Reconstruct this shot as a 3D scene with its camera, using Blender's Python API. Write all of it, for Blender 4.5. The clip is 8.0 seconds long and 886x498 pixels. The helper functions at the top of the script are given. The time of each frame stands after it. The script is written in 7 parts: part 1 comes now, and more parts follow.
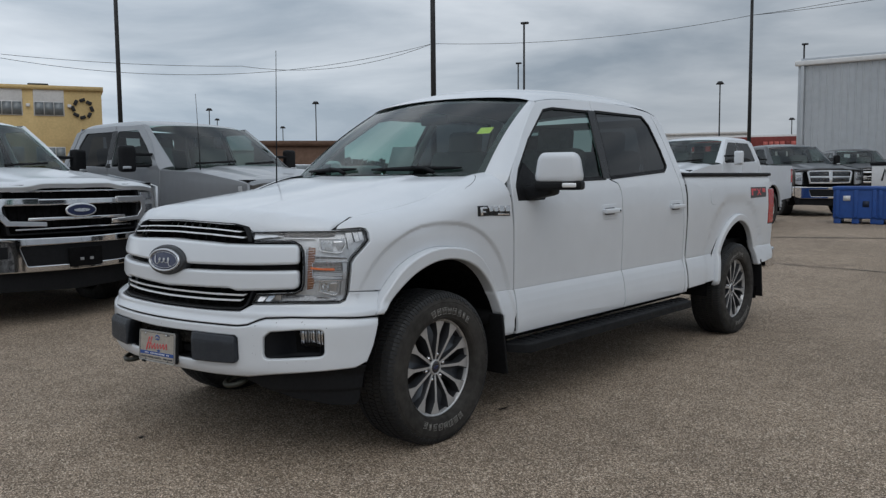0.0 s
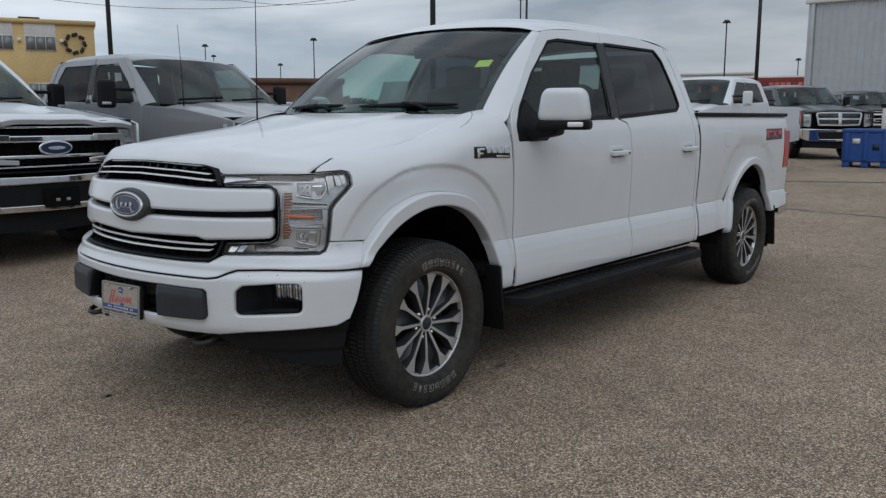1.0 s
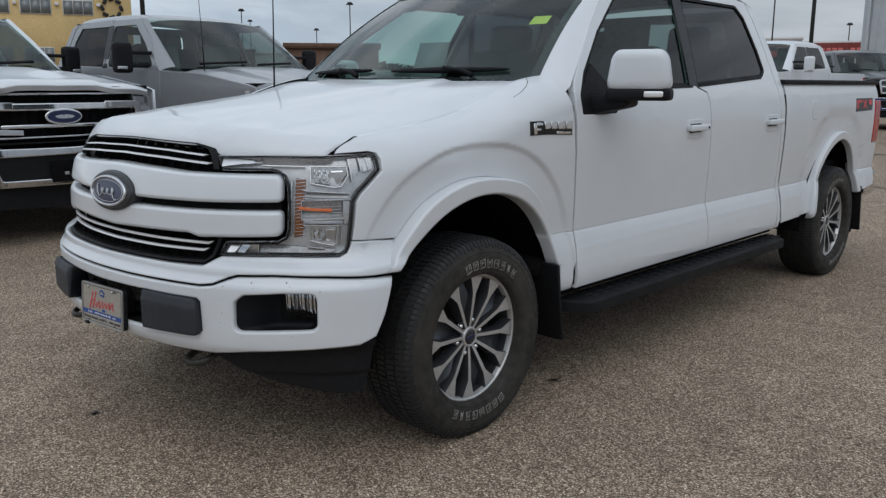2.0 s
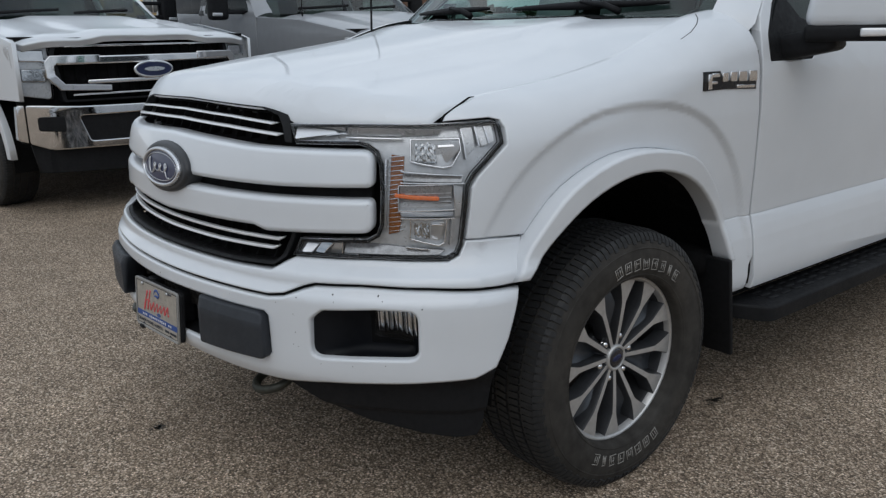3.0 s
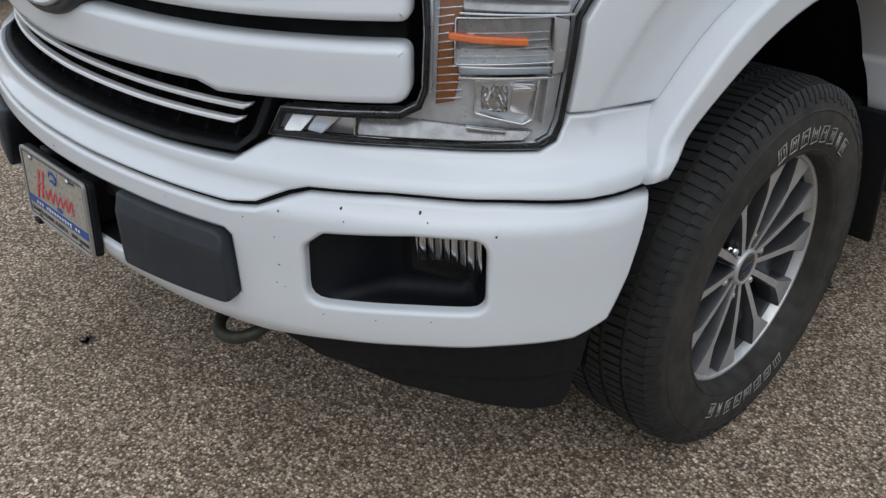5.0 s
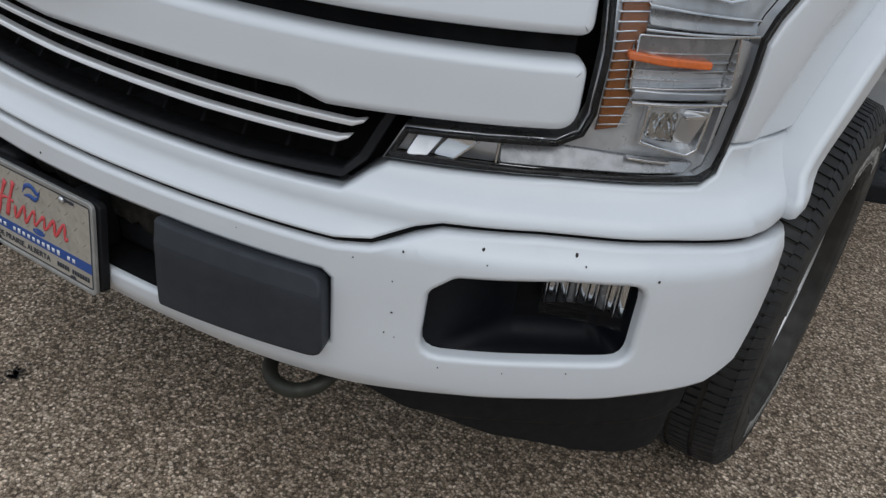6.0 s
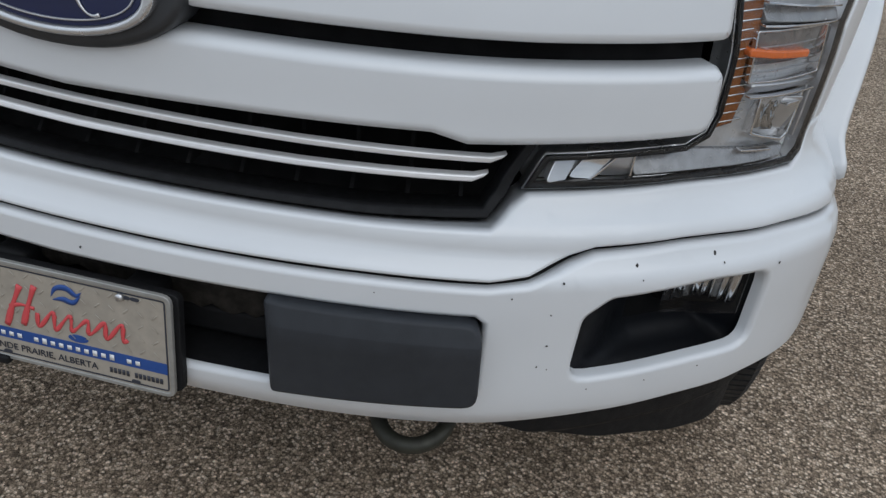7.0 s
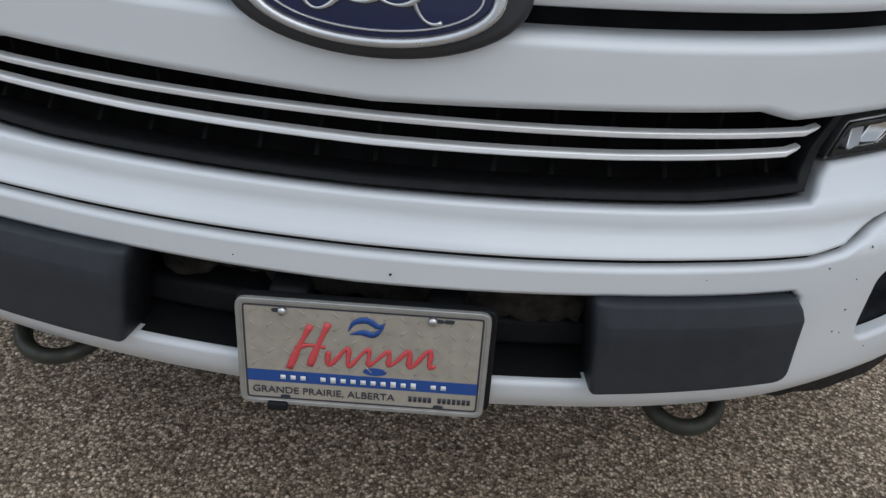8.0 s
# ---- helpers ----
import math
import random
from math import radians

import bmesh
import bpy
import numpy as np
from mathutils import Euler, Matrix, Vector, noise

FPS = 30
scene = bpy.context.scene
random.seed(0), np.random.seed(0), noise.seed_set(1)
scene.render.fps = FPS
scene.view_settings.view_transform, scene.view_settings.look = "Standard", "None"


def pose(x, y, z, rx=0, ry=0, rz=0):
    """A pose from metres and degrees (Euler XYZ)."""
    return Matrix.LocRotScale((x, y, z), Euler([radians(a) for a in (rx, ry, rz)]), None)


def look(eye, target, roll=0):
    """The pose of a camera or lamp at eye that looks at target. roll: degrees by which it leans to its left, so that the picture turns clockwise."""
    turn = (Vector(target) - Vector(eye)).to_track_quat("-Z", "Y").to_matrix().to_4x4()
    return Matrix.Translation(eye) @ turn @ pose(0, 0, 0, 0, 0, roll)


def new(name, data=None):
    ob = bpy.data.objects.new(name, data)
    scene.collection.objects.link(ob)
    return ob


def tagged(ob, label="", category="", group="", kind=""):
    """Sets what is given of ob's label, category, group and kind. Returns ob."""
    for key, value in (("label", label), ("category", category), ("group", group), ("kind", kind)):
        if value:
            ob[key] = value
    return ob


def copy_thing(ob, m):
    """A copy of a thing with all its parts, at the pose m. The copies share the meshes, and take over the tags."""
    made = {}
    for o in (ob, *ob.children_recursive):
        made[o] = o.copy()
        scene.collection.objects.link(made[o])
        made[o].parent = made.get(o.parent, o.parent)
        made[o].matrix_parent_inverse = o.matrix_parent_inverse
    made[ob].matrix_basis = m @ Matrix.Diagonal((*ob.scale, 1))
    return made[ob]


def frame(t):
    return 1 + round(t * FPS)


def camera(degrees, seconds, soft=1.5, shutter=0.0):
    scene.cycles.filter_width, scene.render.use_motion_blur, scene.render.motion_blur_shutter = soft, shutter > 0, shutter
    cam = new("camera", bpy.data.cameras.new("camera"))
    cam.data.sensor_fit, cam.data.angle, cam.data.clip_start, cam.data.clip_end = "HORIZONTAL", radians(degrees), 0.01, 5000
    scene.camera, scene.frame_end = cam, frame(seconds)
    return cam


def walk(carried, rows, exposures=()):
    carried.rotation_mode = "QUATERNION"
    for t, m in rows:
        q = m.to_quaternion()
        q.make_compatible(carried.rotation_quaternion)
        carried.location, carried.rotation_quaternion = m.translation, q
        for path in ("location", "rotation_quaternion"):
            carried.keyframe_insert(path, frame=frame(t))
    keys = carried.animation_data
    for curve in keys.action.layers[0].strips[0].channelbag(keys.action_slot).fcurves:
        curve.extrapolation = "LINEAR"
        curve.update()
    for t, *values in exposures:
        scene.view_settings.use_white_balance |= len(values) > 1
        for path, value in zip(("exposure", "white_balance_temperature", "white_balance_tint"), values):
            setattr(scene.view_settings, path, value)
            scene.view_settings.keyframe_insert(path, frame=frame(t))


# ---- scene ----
import functools
cam = camera(56.9, 8.0, soft=1.35)
PATH = [
    (0, (3.829, -3.174, 1.396), (2.509, -1.681, 1.225), -0.5),
    (0.5, (3.755, -3.098, 1.384), (2.446, -1.603, 1.153), -0.1),
    (1, (3.592, -2.852, 1.385), (2.284, -1.372, 1.07), -0.1),
    (1.2, (3.492, -2.739, 1.385), (2.18, -1.267, 1.045), -0.1),
    (2.3, (2.898, -2.189, 1.394), (1.494, -0.824, 0.989), 0.0),
    (2.5, (2.774, -2.079, 1.371), (1.321, -0.764, 0.973), -0.1),
    (3, (2.469, -1.868, 1.383), (0.956, -0.667, 0.865), -1.0),
    (3.5, (2.122, -1.703, 1.384), (0.665, -0.508, 0.713), -1.4),
    (4, (1.872, -1.528, 1.341), (0.458, -0.378, 0.518), -1.7),
    (4.5, (1.749, -1.447, 1.302), (0.401, -0.358, 0.303), -0.9),
    (4.7, (1.725, -1.445, 1.293), (0.374, -0.35, 0.304), -1.0),
    (5.8, (1.279, -1.6, 1.271), (0.289, -0.197, 0.246), 6.9),
    (6, (1.164, -1.634, 1.265), (0.235, -0.194, 0.236), 7.7),
    (6.5, (0.882, -1.705, 1.276), (0.101, -0.179, 0.246), 3.6),
    (7, (0.686, -1.77, 1.268), (0.282, -0.117, 0.217), 7.0),
    (7.5, (0.4, -1.847, 1.248), (0.178, -0.18, 0.165), 6.3),
    (8, (0.148, -1.837, 1.23), (0.044, -0.158, 0.149), 5.1),
]
walk(cam, [(t, look(eye, target, roll)) for t, eye, target, roll in PATH],
     exposures=[(0.0, -0.53), (1.0, -0.50), (2.5, -0.34), (3.5, -0.38), (4.0, -0.30), (4.4, -0.06), (4.7, -0.06), (6.0, -0.25), (8.0, -0.18)])

# ---- light ----
SUN_EL, SUN_AZ = 52.0, 132.0
world = bpy.data.worlds.new("overcast_sky")
scene.world = world
world.use_nodes = True
wn, wl = world.node_tree.nodes, world.node_tree.links
wn.clear()
w_out = wn.new("ShaderNodeOutputWorld")
w_bg = wn.new("ShaderNodeBackground")
w_sky = wn.new("ShaderNodeTexSky")
w_sky.sky_type = "NISHITA"
w_sky.sun_disc = False
w_sky.sun_elevation, w_sky.sun_rotation = radians(SUN_EL), radians(SUN_AZ)
w_sky.dust_density = 3.0
w_tc = wn.new("ShaderNodeTexCoord")
w_map = wn.new("ShaderNodeMapping")
w_map.inputs["Scale"].default_value = (1.0, 1.0, 4.5)
w_noise = wn.new("ShaderNodeTexNoise")
w_noise.inputs["Scale"].default_value = 2.4
w_noise.inputs["Detail"].default_value = 7.0
w_noise.inputs["Roughness"].default_value = 0.52
w_noise.inputs["Distortion"].default_value = 0.35
w_ramp = wn.new("ShaderNodeValToRGB")
w_ramp.color_ramp.elements[0].position, w_ramp.color_ramp.elements[0].color = 0.36, (3.8, 4.55, 5.4, 1)
w_ramp.color_ramp.elements[1].position, w_ramp.color_ramp.elements[1].color = 0.64, (8.1, 8.75, 9.5, 1)
w_mix = wn.new("ShaderNodeMix")
w_mix.data_type = "RGBA"
w_mix.inputs[0].default_value = 0.93
wl.new(w_tc.outputs["Generated"], w_map.inputs["Vector"])
wl.new(w_map.outputs["Vector"], w_noise.inputs["Vector"])
wl.new(w_noise.outputs["Fac"], w_ramp.inputs["Fac"])
wl.new(w_sky.outputs["Color"], w_mix.inputs[6])
wl.new(w_ramp.outputs["Color"], w_mix.inputs[7])
w_sep = wn.new("ShaderNodeSeparateXYZ")
w_grad = wn.new("ShaderNodeMapRange")
w_grad.inputs[1].default_value, w_grad.inputs[2].default_value = 0.0, 1.0
w_grad.inputs[3].default_value, w_grad.inputs[4].default_value = 0.80, 1.75
w_mul = wn.new("ShaderNodeMix")
w_mul.data_type, w_mul.blend_type = "RGBA", "MULTIPLY"
w_mul.inputs[0].default_value = 1.0
wl.new(w_tc.outputs["Generated"], w_sep.inputs[0])
wl.new(w_sep.outputs["Z"], w_grad.inputs[0])
wl.new(w_mix.outputs[2], w_mul.inputs[6])
w_side = wn.new("ShaderNodeMapRange")
w_side.inputs[1].default_value, w_side.inputs[2].default_value = -0.35, -0.95
w_side.inputs[3].default_value, w_side.inputs[4].default_value = 1.0, 1.45
w_both = wn.new("ShaderNodeMath")
w_both.operation = "MULTIPLY"
wl.new(w_sep.outputs["X"], w_side.inputs[0])
wl.new(w_grad.outputs[0], w_both.inputs[0])
wl.new(w_side.outputs[0], w_both.inputs[1])
w_pale = wn.new("ShaderNodeMapRange")
w_pale.inputs[1].default_value, w_pale.inputs[2].default_value = 0.0, 0.16
w_pale.inputs[3].default_value, w_pale.inputs[4].default_value = 1.0, 0.0
w_west = wn.new("ShaderNodeMapRange")
w_west.inputs[1].default_value, w_west.inputs[2].default_value = -0.45, -0.9
w_west.inputs[3].default_value, w_west.inputs[4].default_value = 0.0, 0.55
w_low, w_more, w_all = wn.new("ShaderNodeMath"), wn.new("ShaderNodeMath"), wn.new("ShaderNodeMath")
w_low.operation, w_more.operation, w_all.operation = "MULTIPLY", "ADD", "MULTIPLY"
w_more.inputs[1].default_value = 1.0
wl.new(w_sep.outputs["Z"], w_pale.inputs[0])
wl.new(w_sep.outputs["X"], w_west.inputs[0])
wl.new(w_pale.outputs[0], w_low.inputs[0])
wl.new(w_west.outputs[0], w_low.inputs[1])
wl.new(w_low.outputs[0], w_more.inputs[0])
wl.new(w_both.outputs[0], w_all.inputs[0])
wl.new(w_more.outputs[0], w_all.inputs[1])
wl.new(w_all.outputs[0], w_mul.inputs[7])
wl.new(w_mul.outputs[2], w_bg.inputs["Color"])
w_bg.inputs["Strength"].default_value = 0.1
wl.new(w_bg.outputs["Background"], w_out.inputs["Surface"])
sun = new("sun", bpy.data.lights.new("sun", "SUN"))
sun.data.energy, sun.data.angle, sun.data.color = 0.7, radians(60), (1.0, 0.96, 0.9)
sun.matrix_world = pose(0, 0, 30, 90 - SUN_EL, 0, 180 - SUN_AZ)


# ---- materials ----
def principled(name, color, rough=0.5, metal=0.0, coat=0.0, spec=0.5):
    m = bpy.data.materials.new(name)
    m.use_nodes = True
    b = m.node_tree.nodes["Principled BSDF"]
    b.inputs["Base Color"].default_value = (*color, 1)
    b.inputs["Roughness"].default_value = rough
    b.inputs["Metallic"].default_value = metal
    b.inputs["Coat Weight"].default_value = coat
    b.inputs["Coat Roughness"].default_value = 0.03
    b.inputs["Specular IOR Level"].default_value = spec
    return m


def worn(name, color, rough=0.5, metal=0.0, coat=0.0, scale=30.0, amount=0.25, bump=0.0, bump_scale=300.0, spec=0.5):
    """A surface whose colour and roughness vary at two scales, with a fine grain."""
    m = principled(name, color, rough, metal, coat, spec)
    n, l = m.node_tree.nodes, m.node_tree.links
    b = n["Principled BSDF"]
    tc = n.new("ShaderNodeTexCoord")
    n1, n2 = n.new("ShaderNodeTexNoise"), n.new("ShaderNodeTexNoise")
    n1.inputs["Scale"].default_value, n2.inputs["Scale"].default_value = scale, scale / 9
    n1.inputs["Detail"].default_value = n2.inputs["Detail"].default_value = 4
    add = n.new("ShaderNodeMath")
    add.operation = "ADD"
    r = n.new("ShaderNodeMapRange")
    r.inputs[1].default_value, r.inputs[2].default_value = 0.7, 1.3
    r.inputs[3].default_value, r.inputs[4].default_value = 1 - amount, 1 + amount * 0.6
    mul = n.new("ShaderNodeMix")
    mul.data_type, mul.blend_type = "RGBA", "MULTIPLY"
    mul.inputs[0].default_value = 1
    mul.inputs[6].default_value = (*color, 1)
    rr = n.new("ShaderNodeMapRange")
    rr.inputs[1].default_value, rr.inputs[2].default_value = 0.7, 1.3
    rr.inputs[3].default_value, rr.inputs[4].default_value = max(0.02, rough * (1 + amount)), rough * (1 - amount * 0.7)
    for q in (n1, n2):
        l.new(tc.outputs["Object"], q.inputs["Vector"])
    l.new(n1.outputs["Fac"], add.inputs[0])
    l.new(n2.outputs["Fac"], add.inputs[1])
    l.new(add.outputs[0], r.inputs[0])
    l.new(add.outputs[0], rr.inputs[0])
    l.new(r.outputs[0], mul.inputs[7])
    l.new(mul.outputs[2], b.inputs["Base Color"])
    l.new(rr.outputs[0], b.inputs["Roughness"])
    if bump:
        n3, bp = n.new("ShaderNodeTexNoise"), n.new("ShaderNodeBump")
        n3.inputs["Scale"].default_value = bump_scale
        n3.inputs["Detail"].default_value = 3
        bp.inputs["Strength"].default_value, bp.inputs["Distance"].default_value = bump, 0.002
        l.new(tc.outputs["Object"], n3.inputs["Vector"])
        l.new(n3.outputs["Fac"], bp.inputs["Height"])
        l.new(bp.outputs["Normal"], b.inputs["Normal"])
    return m


def pane(name, tint, gloss=1.45, rough=0.0):
    """A thin sheet of tinted glass: clear through, with a mirror coat that grows towards grazing."""
    m = bpy.data.materials.new(name)
    m.use_nodes = True
    n, l = m.node_tree.nodes, m.node_tree.links
    n.clear()
    out, mix, tr, gl, fr = (n.new("ShaderNode" + k) for k in ("OutputMaterial", "MixShader", "BsdfTransparent", "BsdfGlossy", "LayerWeight"))
    tr.inputs["Color"].default_value = (*tint, 1)
    gl.inputs["Roughness"].default_value = rough
    fr.inputs["Blend"].default_value = 0.5
    pw, mr = n.new("ShaderNodeMath"), n.new("ShaderNodeMapRange")
    pw.operation = "POWER"
    pw.inputs[1].default_value = 5.0
    mr.inputs[3].default_value, mr.inputs[4].default_value = ((gloss - 1) / (gloss + 1)) ** 2, 1.0
    l.new(fr.outputs["Facing"], pw.inputs[0])
    l.new(pw.outputs[0], mr.inputs[0])
    l.new(mr.outputs[0], mix.inputs[0])
    l.new(tr.outputs[0], mix.inputs[1])
    l.new(gl.outputs[0], mix.inputs[2])
    l.new(mix.outputs[0], out.inputs["Surface"])
    return m


def asphalt_material():
    """Worn asphalt: pale and dark stones in a brownish binder, with broad stains."""
    m = principled("asphalt", (0.15, 0.13, 0.11), 0.9, spec=0.25)
    n, l = m.node_tree.nodes, m.node_tree.links
    b = n["Principled BSDF"]
    tc = n.new("ShaderNodeTexCoord")
    warp = n.new("ShaderNodeTexNoise")
    warp.inputs["Scale"].default_value = 60
    wm = n.new("ShaderNodeMix")
    wm.data_type, wm.blend_type = "RGBA", "ADD"
    wm.inputs[0].default_value = 0.006
    v1 = n.new("ShaderNodeTexVoronoi")
    v1.inputs["Scale"].default_value = 150
    v1.inputs["Randomness"].default_value = 1
    v2 = n.new("ShaderNodeTexVoronoi")
    v2.inputs["Scale"].default_value = 260
    ramp = n.new("ShaderNodeValToRGB")
    cr = ramp.color_ramp
    cr.elements[0].position, cr.elements[0].color = 0.0, (0.168, 0.128, 0.094, 1)
    cr.elements[1].position, cr.elements[1].color = 1.0, (0.90, 0.76, 0.62, 1)
    for p, c in ((0.35, (0.315, 0.241, 0.177)), (0.6, (0.49, 0.38, 0.282)), (0.82, (0.65, 0.517, 0.397))):
        e = cr.elements.new(p)
        e.color = (*c, 1)
    sep = n.new("ShaderNodeSeparateColor")
    ramp2 = n.new("ShaderNodeValToRGB")
    ramp2.color_ramp.elements[0].position, ramp2.color_ramp.elements[0].color = 0.0, (1, 1, 1, 1)
    ramp2.color_ramp.elements[1].position, ramp2.color_ramp.elements[1].color = 0.8, (0.34, 0.33, 0.31, 1)
    mark = ramp2.color_ramp.elements.new(0.35)
    mark.color = (1.0, 1.0, 1.0, 1)
    fine = n.new("ShaderNodeMix")
    fine.data_type, fine.blend_type = "RGBA", "MULTIPLY"
    fine.inputs[0].default_value = 1.0
    big, mid = n.new("ShaderNodeTexNoise"), n.new("ShaderNodeTexNoise")
    big.inputs["Scale"].default_value, mid.inputs["Scale"].default_value = 0.45, 4.5
    big.inputs["Detail"].default_value, mid.inputs["Detail"].default_value = 5, 6
    mr1, mr2 = n.new("ShaderNodeMapRange"), n.new("ShaderNodeMapRange")
    for q, lo, hi in ((mr1, 0.84, 1.14), (mr2, 0.87, 1.12)):
        q.inputs[1].default_value, q.inputs[2].default_value = 0.3, 0.7
        q.inputs[3].default_value, q.inputs[4].default_value = lo, hi
    mm = n.new("ShaderNodeMath")
    mm.operation = "MULTIPLY"
    tint = n.new("ShaderNodeMix")
    tint.data_type, tint.blend_type = "RGBA", "MULTIPLY"
    tint.inputs[0].default_value = 1.0
    bp = n.new("ShaderNodeBump")
    bp.inputs["Strength"].default_value, bp.inputs["Distance"].default_value = 0.7, 0.004
    l.new(tc.outputs["Object"], warp.inputs["Vector"])
    l.new(tc.outputs["Object"], wm.inputs[6])
    l.new(warp.outputs["Color"], wm.inputs[7])
    for q in (v1, v2):
        l.new(wm.outputs[2], q.inputs["Vector"])
    for q in (big, mid):
        l.new(tc.outputs["Object"], q.inputs["Vector"])
    l.new(v1.outputs["Color"], sep.inputs[0])
    l.new(sep.outputs[0], ramp.inputs["Fac"])
    l.new(v1.outputs["Distance"], ramp2.inputs["Fac"])
    sep2, grit, speck = n.new("ShaderNodeSeparateColor"), n.new("ShaderNodeMapRange"), n.new("ShaderNodeMix")
    grit.inputs[3].default_value, grit.inputs[4].default_value = 0.50, 1.31
    speck.data_type, speck.blend_type = "RGBA", "MULTIPLY"
    speck.inputs[0].default_value = 1.0
    l.new(v2.outputs["Color"], sep2.inputs[0])
    l.new(sep2.outputs[1], grit.inputs[0])
    l.new(ramp.outputs["Color"], speck.inputs[6])
    l.new(grit.outputs[0], speck.inputs[7])
    l.new(speck.outputs[2], fine.inputs[6])
    l.new(ramp2.outputs["Color"], fine.inputs[7])
    l.new(big.outputs["Fac"], mr1.inputs[0])
    l.new(mid.outputs["Fac"], mr2.inputs[0])
    l.new(mr1.outputs[0], mm.inputs[0])
    l.new(mr2.outputs[0], mm.inputs[1])
    l.new(fine.outputs[2], tint.inputs[6])
    l.new(mm.outputs[0], tint.inputs[7])
    l.new(tint.outputs[2], b.inputs["Base Color"])
    l.new(v2.outputs["Distance"], bp.inputs["Height"])
    l.new(bp.outputs["Normal"], b.inputs["Normal"])
    return m


WHITE = worn("white_paint", (0.668, 0.698, 0.734), 0.36, coat=0.6, scale=7, amount=0.03)
BLACK = worn("black_moulded_plastic", (0.0095, 0.010, 0.0115), 0.6, scale=60, amount=0.2, bump=0.25, bump_scale=900, spec=0.2)
PADGREY = worn("dark_grey_textured_plastic", (0.030, 0.034, 0.041), 0.5, scale=40, amount=0.15, bump=0.35, bump_scale=1100, spec=0.3)
GLOSSBLACK = worn("gloss_black", (0.006, 0.006, 0.007), 0.28, scale=30, amount=0.2, spec=0.35)
# for matt black parts, and for sheets that stand in for shade in gaps
MATTBLACK = worn("matt_black_and_shade", (0.006, 0.006, 0.0065), 0.9, scale=20, amount=0.3, spec=0.15)
CHROME = worn("chrome", (0.78, 0.78, 0.79), 0.07, metal=1.0, scale=15, amount=0.1)
SILVER = worn("satin_silver", (0.62, 0.63, 0.65), 0.28, metal=0.85, scale=40, amount=0.12)
STRIP = worn("bright_strip", (0.84, 0.85, 0.87), 0.3, metal=0.3, scale=40, amount=0.06, coat=0.4)
HOUSING = worn("lamp_housing", (0.55, 0.56, 0.575), 0.30, metal=0.4, scale=60, amount=0.2)
DARKCHROME = worn("dark_mirror", (0.48, 0.49, 0.5), 0.14, metal=1.0, scale=90, amount=0.5)
WEBGREY = worn("blue_grey_wheel_paint", (0.06, 0.067, 0.078), 0.35, metal=0.3, scale=40, amount=0.15)
ALLOY = worn("machined_alloy", (0.56, 0.56, 0.56), 0.40, metal=0.65, scale=50, amount=0.15)
ALLOYDARK = worn("painted_grey_alloy", (0.045, 0.047, 0.052), 0.38, metal=0.35, scale=40, amount=0.2)
STEEL = worn("dull_steel", (0.085, 0.08, 0.078), 0.5, metal=0.7, scale=30, amount=0.4)
RUBBER = worn("tyre_rubber", (0.037, 0.0343, 0.031), 0.72, scale=25, amount=0.35, bump=0.2, bump_scale=700, spec=0.3)
TREAD = worn("tread_rubber", (0.0165, 0.0172, 0.0185), 0.6, scale=40, amount=0.3, bump=0.2, bump_scale=500, spec=0.4)
LETTER = worn("off_white_rubber", (0.33, 0.32, 0.30), 0.7, scale=80, amount=0.3)
SCREEN = pane("windscreen_glass", (0.70, 0.88, 0.82), 1.62)
PRIVACY = pane("privacy_glass", (0.055, 0.06, 0.065), 1.62)
DOORGLASS = pane("front_door_glass", (0.42, 0.55, 0.51), 1.5)
SIDEGLASS = pane("door_glass", (0.16, 0.20, 0.19), 1.3)
DARKPANE = pane("dark_door_glass", (0.025, 0.028, 0.03), 1.22)
LENS = pane("clear_lens", (0.94, 0.95, 0.96), 1.38)
FOGLENS = pane("clear_fog_lens", (0.94, 0.95, 0.96), 1.2)
AMBER = worn("amber_reflector", (0.21, 0.065, 0.012), 0.18, scale=200, amount=0.3, coat=0.5)
SMOKE = worn("smoked_reflector", (0.33, 0.335, 0.345), 0.25, metal=0.5, scale=70, amount=0.3)
ORANGE = worn("orange_marker", (0.75, 0.16, 0.03), 0.2, scale=200, amount=0.2, coat=0.5)
RED = worn("red_lens", (0.45, 0.015, 0.02), 0.12, coat=0.8, scale=60, amount=0.25)
CLOTH = worn("dark_seat_cloth", (0.11, 0.114, 0.116), 0.8, scale=30, amount=0.2, bump=0.2)
BLUE = worn("badge_blue", (0.005, 0.012, 0.060), 0.32, coat=0.25, scale=60, amount=0.1)
GREY = worn("grey_metallic_paint", (0.26, 0.27, 0.285), 0.35, metal=0.3, coat=0.5, scale=12, amount=0.06)
DARKGREY = worn("dark_grey_metallic_paint", (0.055, 0.058, 0.062), 0.32, metal=0.3, coat=0.6, scale=12, amount=0.06)
ASPHALT = asphalt_material()


